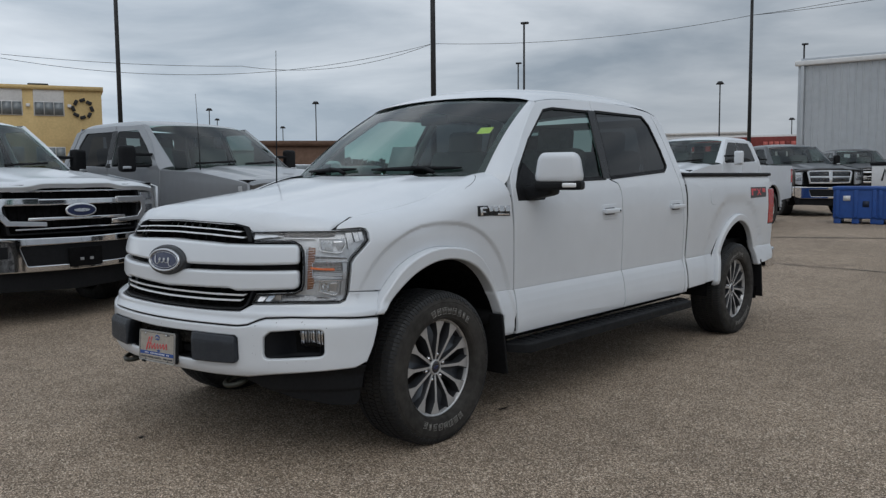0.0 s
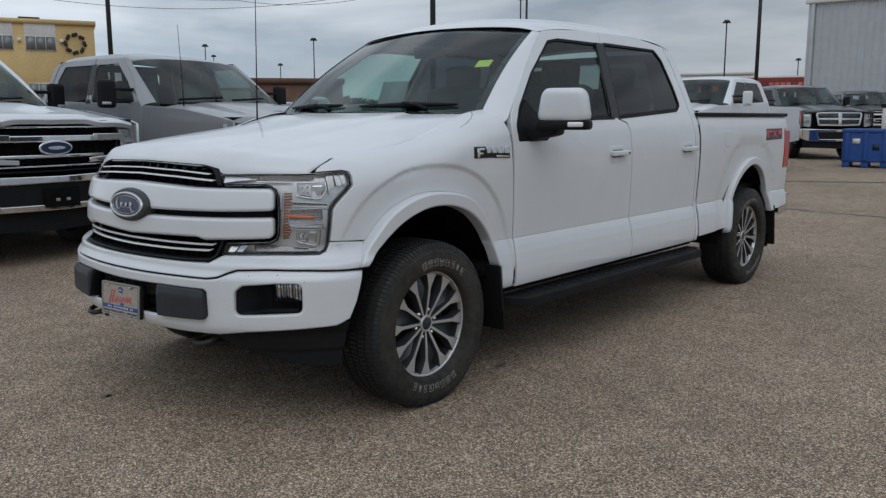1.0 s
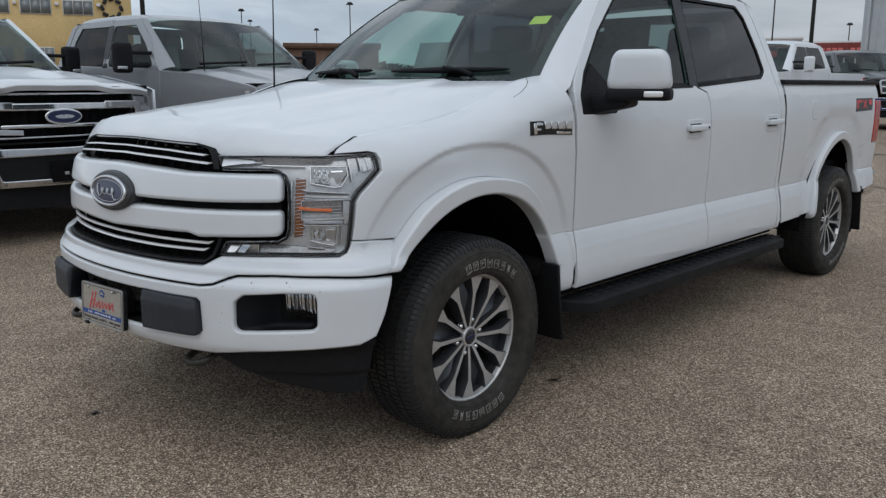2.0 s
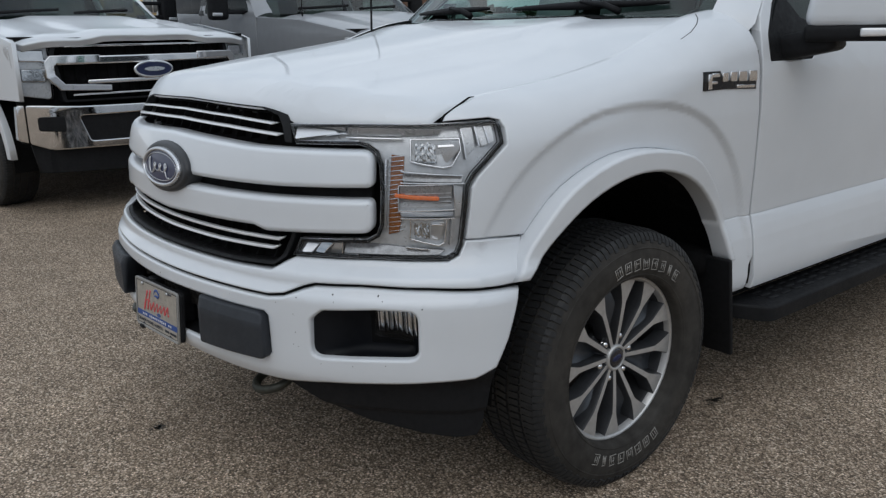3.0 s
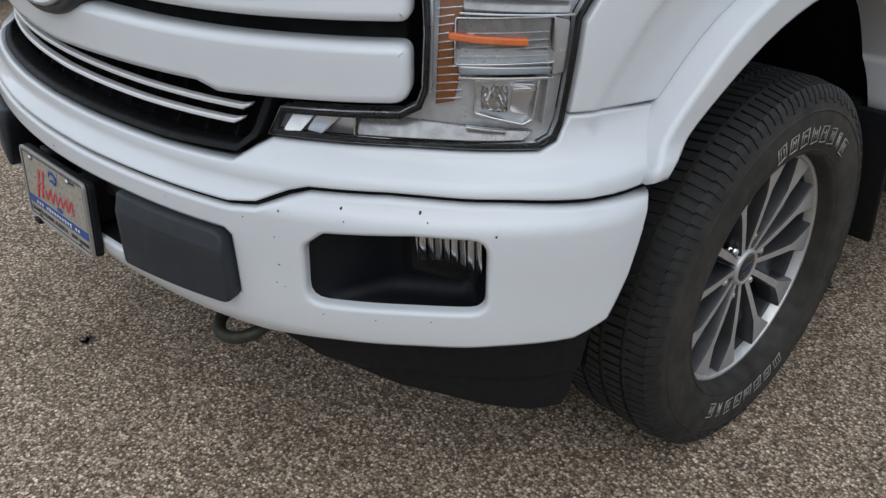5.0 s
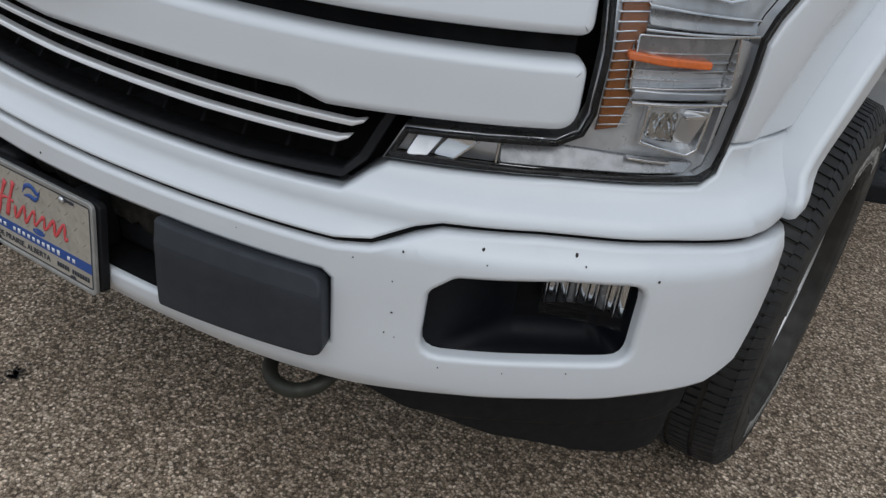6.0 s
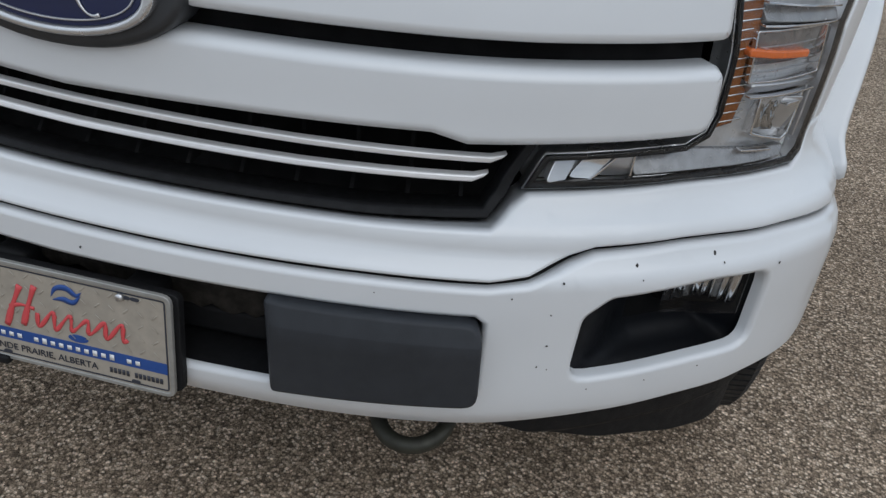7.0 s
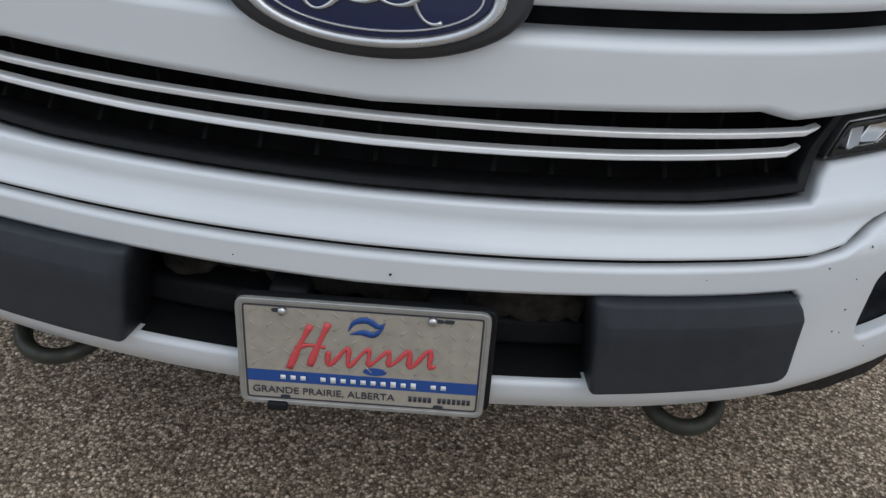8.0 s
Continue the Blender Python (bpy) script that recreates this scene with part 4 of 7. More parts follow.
for side in (1, -1):
    ch = flank(side)
    part("a_pillar", a_pillar(side), WHITE, truck)
    door = part("front_door", crease(sheet(FRONT_DOOR, ch, [FRONT_GLASS], step=0.045, r=0.004, depth=0.035, cuts=CREASE, fair=False), 9), WHITE, truck, crisp=True)
    rear = part("rear_door", crease(sheet(REAR_DOOR, ch, [REAR_GLASS], step=0.045, r=0.004, depth=0.035, cuts=CREASE, fair=False), 9), WHITE, truck, crisp=True)
    # near-black sheets behind the shut lines stand in for their shade
    for a, b, z in ((0.699, 0.722, 1.30), (1.978, 2.008, 1.30), (2.935, 2.975, 1.30)):
        part("door_gap", sheet([(a, 0.49), (b, 0.49), (b - 0.004, 0.9), (b - 0.022, z), (a - 0.022, z), (a - 0.004, 0.9)], ch, step=0.1, r=0.001, depth=0.004, lift=-0.014), MATTBLACK, door)
    part("rear_pillar", sheet(C_POST, ch, step=0.05, r=0.004, depth=0.035), WHITE, truck)
    for d, hole, mat, lab in ((door, FRONT_GLASS, DOORGLASS, "door window of faintly green glass"), (rear, REAR_GLASS, PRIVACY, "dark tinted door window")):
        g = part("window_glass", sheet(inset(hole, -0.006), ch, step=0.12, r=0.001, depth=0.003, lift=-0.014), mat, d, lab)
        g.visible_shadow = False
        part("window_seal", sheet(inset(hole, -0.002), ch, [inset(hole, 0.016)], step=0.08, r=0.003, depth=0.012, lift=-0.004), BLACK, d)
    part("pillar_trim", sheet([(1.762, 1.388), (1.858, 1.388), (1.988, 1.872), (1.893, 1.872)], ch, step=0.1, r=0.004, depth=0.01, lift=0.004), GLOSSBLACK, door)
    part("belt_moulding", sheet([(1.13, 1.366), (1.80, 1.379), (1.80, 1.391), (1.13, 1.379)], ch, step=0.1, r=0.003, depth=0.01, lift=0.004), BLACK, door)
    part("belt_moulding", sheet([(1.86, 1.381), (2.71, 1.43), (2.71, 1.442), (1.86, 1.393)], ch, step=0.1, r=0.003, depth=0.01, lift=0.004), BLACK, rear)
    part("mirror_sail", sheet(rounded([(0.742, 1.262), (1.02, 1.262), (1.055, 1.30), (1.12, 1.368), (0.98, 1.405), (0.90, 1.49), (0.84, 1.44), (0.748, 1.345)], 0.012), ch, step=0.06, r=0.004, depth=0.012, lift=-0.003), BLACK, door)
    for d, y in ((door, 1.79), (rear, 2.80)):
        cup = part("handle_recess", sheet(rounded([(y - 0.095, 1.108), (y + 0.095, 1.112), (y + 0.095, 1.216), (y - 0.095, 1.212)], 0.03), ch, step=0.04, r=0.004, depth=0.006, lift=0.002), WHITE, d)
        # dark grey sheet paints the shadow in the recess behind the handle
        part("handle_cup_lining", sheet(rounded([(y - 0.070, 1.140), (y + 0.070, 1.142), (y + 0.070, 1.190), (y - 0.070, 1.188)], 0.02), ch, step=0.05, r=0.001, depth=0.002, lift=0.0045), PADGREY, d)
        hb = bmesh.new()
        c = shell(y, 1.168, 0.03)
        box(hb, (0.022, 0.20, 0.034), pose(side * c.x, y, 1.168), 0.010, 3)
        box(hb, (0.03, 0.03, 0.03), pose(side * (c.x - 0.015), y - 0.08, 1.168), 0.008)
        box(hb, (0.03, 0.04, 0.03), pose(side * (c.x - 0.015), y + 0.075, 1.168), 0.008)
        part("door_handle", hb, WHITE, d)
    kh = bmesh.new()
    bmesh.ops.create_cone(kh, segments=16, radius1=0.007, radius2=0.007, depth=0.004, cap_ends=True, matrix=pose(side * (shell(1.868, 1.168, 0.042).x), 1.868, 1.168, 0, 90, 0))
    part("key_lock", kh, BLACK, door)
    # door mirror
    mir = bmesh.new()
    fold = pose(-0.02, 0.02, 0) @ pose(-1.0, 0.97, 0) @ pose(0.05, 0, 0, 0, 0, -75) @ pose(1.0, -0.97, 0) if side < 0 else Matrix()
    m = pose(side * 1.150, 0.895, 1.455, 0, 0, side * 20)
    box(mir, (0.278, 0.125, 0.180), m, 0.045, 4)
    for v in mir.verts:
        q = m.inverted() @ v.co
        if q.y > 0:
            q.y *= 0.8
        q.x *= 1 - 0.22 * max(0, q.z) / 0.09
        v.co = m @ q
    mir.transform(fold)
    mo = part("door_mirror", mir, WHITE, truck, "large white and black towing mirror")
    base = bmesh.new()
    box(base, (0.280, 0.13, 0.055), pose(side * 1.148, 0.90, 1.352, 0, 0, side * 20), 0.02, 3)
    base.transform(fold)
    part("mirror_base", base, BLACK, mo)
    arm = bmesh.new()
    box(arm, (0.20, 0.15, 0.085), pose(side * 1.01, 0.90, 1.318, 0, side * -12, side * 10), 0.03, 3)
    part("mirror_arm", arm, BLACK, mo)
    ind = bmesh.new()
    box(ind, (0.10, 0.02, 0.026), pose(side * 1.245, 0.868, 1.353, 0, 0, side * 35), 0.006)
    ind.transform(fold)
    part("mirror_indicator", ind, STRIP, mo)
    gl = bmesh.new()
    box(gl, (0.19, 0.006, 0.13), pose(side * 1.135, 0.940, 1.455, 0, 0, side * 12), 0.002, 1)
    gl.transform(fold)
    part("mirror_glass", gl, CHROME, mo)

# box
BED = [(3.034, 0.50)] + [tuple(q) for q in REAR_OUT if q[1] > 0.5] + [(4.60, 0.57), (4.90, 0.60), (4.925, 0.64), (4.925, 0.935), (4.80, 0.935), (4.795, 1.285), (4.88, 1.29), (4.88, 1.398), (3.03, 1.398), (3.032, 1.1), (3.034, 0.7)]
for side in (1, -1):
    ch = flank(side)
    bed = part("box_side", sheet([(y, min(z, 1.339)) if z < 1.39 else (y, 1.398) for y, z in BED], ch, step=0.045, r=0.005, depth=0.05, cuts=CREASE, fair=False), WHITE, truck, crisp=True)
    # near-black strip stands in for the shaded gap between cab and box
    part("gap_seal", sheet([(3.008, 0.50), (3.030, 0.50), (3.030, 1.335), (3.008, 1.335)], ch, step=0.06, r=0.002, depth=0.03, lift=-0.005), MATTBLACK, bed)
    rail = bmesh.new()
    box(rail, (0.085, 1.90, 0.03), pose(side * 0.905, 3.945, 1.412), 0.010, 2)
    part("rail_cap", rail, BLACK, bed)
    part("inner_wall", block(*sorted((side * 0.80, side * 0.84)), 3.02, 4.9, 1.03, 1.40), WHITE, bed)
    tail = part("tail_light", sheet(rounded([(4.805, 0.945), (4.925, 0.945), (4.93, 1.275), (4.80, 1.275)], 0.01), ch, step=0.05, r=0.006, depth=0.08, lift=0.004), RED, truck, "red tail light")
    if side == 1:
        part("fuel_flap", sheet(rounded([(3.46, 1.16), (3.60, 1.16), (3.60, 1.29), (3.46, 1.29)], 0.05), ch, step=0.05, r=0.003, depth=0.004, lift=0.003), WHITE, bed)
part("tailgate", block(-0.80, 0.80, 4.86, 4.93, 0.72, 1.40, 0.015), WHITE, truck)
part("box_floor", block(-0.83, 0.83, 3.02, 4.9, 0.78, 0.82), BLACK, truck)
part("box_front", block(-0.82, 0.82, 3.02, 3.06, 0.80, 1.40), WHITE, truck)
part("rear_bumper", block(-0.93, 0.93, 4.90, 5.10, 0.50, 0.70, 0.03, 3), CHROME, truck)
# cab back with its window
back = lambda x, z, w: Vector((x, 2.985 - 0.10 * max(0, z - 1.4) + w, z))
part("cab_back", sheet([(-0.93, 0.5), (0.93, 0.5), (0.93, 1.36), (0.72, 1.86), (-0.72, 1.86), (-0.93, 1.36)], back, [rounded([(-0.62, 1.42), (0.62, 1.42), (0.55, 1.80), (-0.55, 1.80)], 0.05)], step=0.3, r=0.004, depth=0.03), WHITE, truck)
bg = part("back_glass", grid(back, steps(-0.63, 0.63, 4), steps(1.41, 1.81, 3)), pane("back_glass", (0.40, 0.46, 0.45), 1.5), truck)
bg.visible_shadow = False


# cabin
def seat(x, y, wide):
    ob = bmesh.new()
    box(ob, (wide, 0.52, 0.16), pose(x, y, 0.98, 4), 0.05, 3)
    s = part("seat", ob, CLOTH, truck)
    b = bmesh.new()
    box(b, (wide * 0.96, 0.14, 0.66), pose(x, y + 0.30, 1.28, -14), 0.05, 3)
    part("seat_back", b, CLOTH, s)
    for hx in ((x,) if wide < 0.8 else (x - 0.36, x + 0.36)):
        h = bmesh.new()
        box(h, (0.27, 0.11, 0.20), pose(hx, y + 0.40, 1.665, -8), 0.045, 3)
        part("headrest", h, CLOTH, s)


seat(0.42, 1.55, 0.54)
seat(-0.42, 1.55, 0.54)
seat(0.0, 2.42, 1.35)
dash = bmesh.new()
box(dash, (1.62, 0.42, 0.30), pose(0, 0.88, 1.22, -6), 0.07, 3)
part("dashboard", dash, worn("dark_dash", (0.05, 0.053, 0.054), 0.6, scale=30, amount=0.2, bump=0.2), truck)
wheel_bm = bmesh.new()
wm = pose(0.42, 1.12, 1.28, 65)
tube(wheel_bm, [wm @ Vector((0.185 * math.cos(a), 0.185 * math.sin(a), 0)) for a in steps(0, 2 * math.pi, 28)], 0.016, 8, False)
box(wheel_bm, (0.35, 0.05, 0.03), wm, 0.01)
box(wheel_bm, (0.14, 0.12, 0.05), wm, 0.02)
part("steering_wheel", wheel_bm, BLACK, truck)
rv = bmesh.new()
box(rv, (0.24, 0.04, 0.07), pose(0, 1.10, 1.80, 10), 0.015)
part("rear_view_mirror", rv, BLACK, truck)
pp = bmesh.new()
box(pp, (0.20, 0.006, 0.27), pose(-0.22, 0.98, 1.50, -25, 0, 8))
part("paper_sheet", pp, worn("paper", (0.16, 0.18, 0.19), 0.8, scale=20, amount=0.1), truck)
part("cab_floor", block(-0.9, 0.9, 0.5, 2.97, 0.55, 0.62), MATTBLACK, truck)
part("door_lining", block(-0.885, -0.86, 0.72, 2.93, 0.6, 1.33), CLOTH, truck)
part("door_lining", block(0.86, 0.885, 0.72, 2.93, 0.6, 1.33), CLOTH, truck)
part("bulkhead", block(-0.82, 0.82, 0.62, 0.66, 0.5, 1.36), MATTBLACK, truck)
part("chassis", block(-0.5, 0.5, -0.75, 4.85, 0.42, 0.56), MATTBLACK, truck)


# wheels
def tyre_profile():
    return [(-0.088, 0.2602), (-0.126, 0.2625), (-0.133, 0.268), (-0.1405, 0.297), (-0.1425, 0.332), (-0.138, 0.364), (-0.128, 0.387), (-0.117, 0.3965), (-0.098, 0.4025), (0.098, 0.4025), (0.117, 0.3965),
            (0.128, 0.387), (0.138, 0.364), (0.1425, 0.332), (0.1405, 0.297), (0.133, 0.268), (0.126, 0.2625), (0.088, 0.2602)]


def tread():
    """Rows of tread blocks round the tyre, cut by grooves and slanted sipes, with lugs over the shoulders."""
    bm = bmesh.new()
    n = 116
    rows = ((-0.120, -0.080, 0.0, 0.3), (-0.070, -0.030, 0.35, -0.5), (-0.019, 0.019, 0.1, 0.5), (0.030, 0.070, 0.6, -0.5), (0.080, 0.120, 0.2, 0.3))
    for x0, x1, off, lean in rows:
        for k in range(n):
            a0 = 2 * math.pi * (k + off) / n
            a1 = a0 + 2 * math.pi / n * 0.80
            vs = []
            for r_, q in ((0.390, 0.0), (0.4095, 0.06)):
                g = (a1 - a0) * q
                for x, a in ((x0, a0 + g), (x1, a0 + lean * 0.022 + g), (x1, a1 + lean * 0.022 - g), (x0, a1 - g)):
                    rr = r_ - (0.009 if abs(x) > 0.11 else 0.0)
                    vs.append(bm.verts.new((x, rr * math.cos(a), rr * math.sin(a))))
            for f in ((4, 5, 6, 7), (0, 1, 5, 4), (1, 2, 6, 5), (2, 3, 7, 6), (3, 0, 4, 7)):
                bm.faces.new([vs[i] for i in f])
    for s in (-1, 1):
        for k in range(n):
            a0 = 2 * math.pi * (k + 0.2) / n
            a1 = a0 + 2 * math.pi / n * 0.72
            prof = [(0.1195, 0.4012), (0.1300, 0.3885), (0.1375, 0.3715)] if k % 2 else [(0.1195, 0.4012), (0.1300, 0.3885), (0.1350, 0.3785)]
            vs = [[bm.verts.new((s * x, r_ * math.cos(a), r_ * math.sin(a))) for a in (a0, a1)] for x, r_ in prof]
            ws = [[bm.verts.new((s * (x - 0.006), (r_ - 0.007) * math.cos(a), (r_ - 0.007) * math.sin(a))) for a in (a0 - 0.004, a1 + 0.004)] for x, r_ in prof]
            for p in range(2):
                bm.faces.new((vs[p][0], vs[p][1], vs[p + 1][1], vs[p + 1][0]))
                for e in (0, 1):
                    bm.faces.new((vs[p][e], vs[p + 1][e], ws[p + 1][e], ws[p][e]))
            bm.faces.new((vs[2][0], vs[2][1], ws[2][1], ws[2][0]))
    bmesh.ops.recalc_face_normals(bm, faces=bm.faces[:])
    return bm


def spoke_x(t):
    return 0.1025 - 0.018 * (1 - t) ** 1.7


def spoke(a, mirror):
    """One leg of a twin spoke: a slim bar whose bright face spreads into a foot at the rim."""
    bm = bmesh.new()
    rows = []
    for k in range(13):
        t = k / 12
        r = 0.034 + (0.2515 - 0.034) * t
        ang = a + mirror * (0.250 + 0.012 * t)
        foot = 0.036 * max(0.0, (t - 0.66) / 0.34) ** 1.15
        inner, outer = 0.0060 + 0.0025 * t + 0.55 * foot, 0.0060 + 0.0040 * t + 0.95 * foot
        x = spoke_x(t)
        c, s_ = math.cos(ang), math.sin(ang)
        row = []
        for dx, grow, sg in ((-0.050, 0.006, 1), (-0.005, 0.003, 1), (0.0, 0.0, 1), (0.0, 0.0, -1), (-0.005, 0.003, -1), (-0.050, 0.006, -1)):
            h = (outer + grow) if sg * mirror > 0 else -(inner + grow)
            h = sg * abs(h)
            row.append(bm.verts.new((x + dx, r * c - h * s_, r * s_ + h * c)))
        rows.append(row)
    for p, q in zip(rows, rows[1:]):
        for j in range(5):
            f = bm.faces.new((p[j], p[j + 1], q[j + 1], q[j]))
            f.material_index = 0 if j == 2 else 1
    bm.faces.new(rows[0])
    bm.faces.new(rows[-1][::-1])
    bmesh.ops.recalc_face_normals(bm, faces=bm.faces[:])
    return crease(bm, 28)


def web(a):
    """The painted trough between the two legs of a spoke."""
    bm = bmesh.new()
    rows = []
    for k in range(9):
        t = k / 8
        r = 0.050 + 0.196 * t
        row = []
        for j in range(7):
            q = (j / 6 - 0.5) * 2
            x = spoke_x(t) - 0.012 - 0.026 * (1 - q * q) - 0.022 * smooth(0.55, 1.0, t)
            g = a + q * 0.25
            row.append(bm.verts.new((x, r * math.cos(g), r * math.sin(g))))
        rows.append(row)
    for p, q in zip(rows, rows[1:]):
        for j in range(6):
            bm.faces.new((p[j], p[j + 1], q[j + 1], q[j]))
    return bm


def make_wheel():
    w = part("wheel", lathe(bmesh.new(), [(0.095, 0.2605), (0.101, 0.2595), (0.1015, 0.2555), (0.098, 0.2490), (0.072, 0.243), (0.03, 0.238), (-0.09, 0.233), (-0.10, 0.17), (-0.10, 0.02)], 80), ALLOYDARK, truck, "split-spoke alloy wheel with machined faces")
    part("rim_lip", lathe(bmesh.new(), [(0.094, 0.2618), (0.1030, 0.2612), (0.1045, 0.2590), (0.1035, 0.2480), (0.0700, 0.2440)], 80), [ALLOY], w, crisp=True)
    part("tyre", lathe(bmesh.new(), tyre_profile(), 96), RUBBER, w)
    part("sidewall_ring", lathe(bmesh.new(), [(0.1385, 0.3585), (0.1410, 0.3570), (0.1413, 0.3550), (0.1400, 0.3530)], 96), RUBBER, w)
    part("sidewall_ring", lathe(bmesh.new(), [(0.1330, 0.2770), (0.1362, 0.2760), (0.1366, 0.2740), (0.1330, 0.2725)], 96), RUBBER, w)
    part("tread", tread(), TREAD, w, smooth_shade=False)
    part("hub", lathe(bmesh.new(), [(0.02, 0.088), (0.034, 0.086), (0.040, 0.078), (0.044, 0.054), (0.066, 0.046), (0.080, 0.042)], 40), ALLOYDARK, w)
    part("cap_ring", lathe(bmesh.new(), [(0.060, 0.0445), (0.086, 0.0425), (0.092, 0.0395), (0.0925, 0.0345), (0.090, 0.0315)], 40), ALLOY, w)
    part("centre_cap", lathe(bmesh.new(), [(0.088, 0.0325), (0.0905, 0.032), (0.092, 0.02), (0.0925, 0.001)], 32), principled("cap_black", (0.012, 0.013, 0.02), 0.25, coat=0.5), w)
    ov = bmesh.new()
    bmesh.ops.create_uvsphere(ov, u_segments=20, v_segments=8, radius=1, matrix=pose(0.0915, 0, 0) @ Matrix.Diagonal((0.003, 0.022, 0.010, 1)))
    part("cap_badge", ov, BLUE, w)
    for k in range(6):
        a = math.pi / 6 + k * math.pi / 3
        for mi in (1, -1):
            part("spoke", spoke(a, mi), [ALLOY, ALLOYDARK], w)
        part("spoke_web", web(a), WEBGREY, w)
        n = bmesh.new()
        b = a + math.pi / 6
        bmesh.ops.create_cone(n, segments=6, radius1=0.0125, radius2=0.0115, depth=0.026, cap_ends=True, matrix=pose(0.064, 0.068 * math.cos(b), 0.068 * math.sin(b), 0, 90, 0))
        bmesh.ops.create_uvsphere(n, u_segments=12, v_segments=8, radius=0.0115, matrix=pose(0.077, 0.068 * math.cos(b), 0.068 * math.sin(b)))
        part("wheel_nut", n, CHROME, w)
    disc = bmesh.new()
    lathe(disc, [(-0.01, 0.05), (-0.01, 0.178), (-0.035, 0.178), (-0.035, 0.05)], 48)
    part("brake_disc", disc, STEEL, w)
    cal = bmesh.new()
    box(cal, (0.08, 0.11, 0.17), pose(-0.02, 0.14, -0.03), 0.02, 2)
    part("brake_caliper", cal, STEEL, w)
    # raised maker's lettering, as plain outlined strokes
    for start in (radians(-130), radians(39)):
        bars = bmesh.new()
        for k in range(8):
            a = start + k * 0.135
            wide = 0.006 if k == 1 else 0.013
            cut = (0, 3, 1, 5, 2, 4, 7, 6)[k]
            edges = [(0.308, -wide, 0.032, 0.0022), (0.308, wide, 0.032, 0.0022), (0.324, 0, 0.0022, 2 * wide), (0.292, 0, 0.0022, 2 * wide), (0.308, -wide * 0.35, 0.020, 0.0018), (0.308, wide * 0.4, 0.020, 0.0018), (0.311, 0.0, 0.0018, wide)]
            for i_, (r_, z_, sy, sz) in enumerate(edges):
                if i_ != cut:
                    box(bars, (0.0016, sy, sz), Matrix.Rotation(a, 4, "X") @ pose(0.1418, r_, z_, 10 if k % 3 else 4))
        tagged(part("sidewall_lettering", bars, LETTER, w, "white outlined sidewall lettering strokes"), kind="stuff")
    # the rim sits well inside the tyre's bulge
    for ob in (w, *w.children):
        if ob.name.split(".")[0] not in ("tyre", "tread", "sidewall_ring", "sidewall_lettering"):
            ob.data.transform(Matrix.Translation((-0.006, 0, 0)))
    return w


first = make_wheel()
spots = [(0.878, 0.003, 0.398, 0.3, 11), (0.868, 3.983, 0.398, 0, 35), (-0.915, 0.0, 0.398, 182, 0), (-0.91, 3.983, 0.398, 180, 20)]
first.matrix_basis = pose(*spots[0][:3], 0, 0, spots[0][3]) @ pose(0, 0, 0, spots[0][4])
for x, y, z, rz, rx in spots[1:]:
    copy_thing(first, pose(x, y, z, 0, 0, rz) @ pose(0, 0, 0, rx))
for side in (1, -1):
    for yc, zc, r in ((0.05, 0.42, 0.55), (4.03, 0.42, 0.57)):
        bm = bmesh.new()
        rows = []
        for k in range(17):
            a = math.pi * (-0.10 + 1.12 * k / 16)
            back = 0.050 * smooth(0.0, 0.8, math.cos(a)) if yc < 2 else 0.0
            rows.append([bm.verts.new((side * x, yc + (r + back) * math.cos(a), zc + (r + 0.02) * math.sin(a))) for x in (0.45, 0.945)])
        for p, q in zip(rows, rows[1:]):
            bm.faces.new((p[0], p[1], q[1], q[0]))
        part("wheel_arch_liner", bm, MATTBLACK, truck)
    for y in (0.545, 4.58):
        mf = bmesh.new()
        box(mf, (0.20, 0.016, 0.36), pose(side * 0.895, y + (0.026 if y < 2 else 0.01), 0.435, 8), 0.006)
        part("mud_flap", mf, BLACK, truck)
    board = part("running_board", sheet(rounded([(0.63, 0.0), (2.98, 0.0), (2.93, 0.165, 0.04), (0.72, 0.165, 0.06)], 0.02), lambda y, q, w: Vector((side * (0.895 + q), y, 0.425 + w - 0.02 * q)), step=0.2, r=0.012, depth=0.055), BLACK, truck, "black running board")
    for k in range(3):
        for j in range(26):
            y = 0.80 + 0.085 * j
            part("tread_rib", block(*sorted((side * (0.915 + 0.035 * k), side * (0.94 + 0.035 * k))), y, y + 0.055, 0.423 - 0.02 * (0.03 + 0.035 * k), 0.4285 - 0.02 * (0.03 + 0.035 * k), 0.002, 1), BLACK, board)
    part("sill", block(*sorted((side * 0.80, side * 0.935)), 0.62, 3.0, 0.44, 0.53, 0.02), MATTBLACK, truck)


# ---- the nose's small parts ----
def ellipse(a, b, n=48, power=2.0):
    return [(a * math.copysign(abs(math.cos(t)) ** (2 / power), math.cos(t)), b * math.copysign(abs(math.sin(t)) ** (2 / power), math.sin(t))) for t in (2 * math.pi * k / n for k in range(n))]


EMZ = 0.990


def emblem_chart(x, z, w):
    p = body(x, EMZ + z, 0.024 + w)
    return p


housing = part("badge_housing", sheet(ellipse(0.172, 0.076), emblem_chart, step=0.03, r=0.012, depth=0.06, lift=0.012), worn("badge_dark_grey", (0.026, 0.028, 0.032), 0.45, scale=50, amount=0.1), truck, "oval badge with blue centre and bright rim")
part("badge_rim", sheet(ellipse(0.143, 0.0585), emblem_chart, [ellipse(0.128, 0.0475)], step=0.05, r=0.005, depth=0.012, lift=0.022), SILVER, housing)
part("badge_face", sheet(ellipse(0.128, 0.048), emblem_chart, step=0.03, r=0.002, depth=0.006, lift=0.016), BLUE, housing)
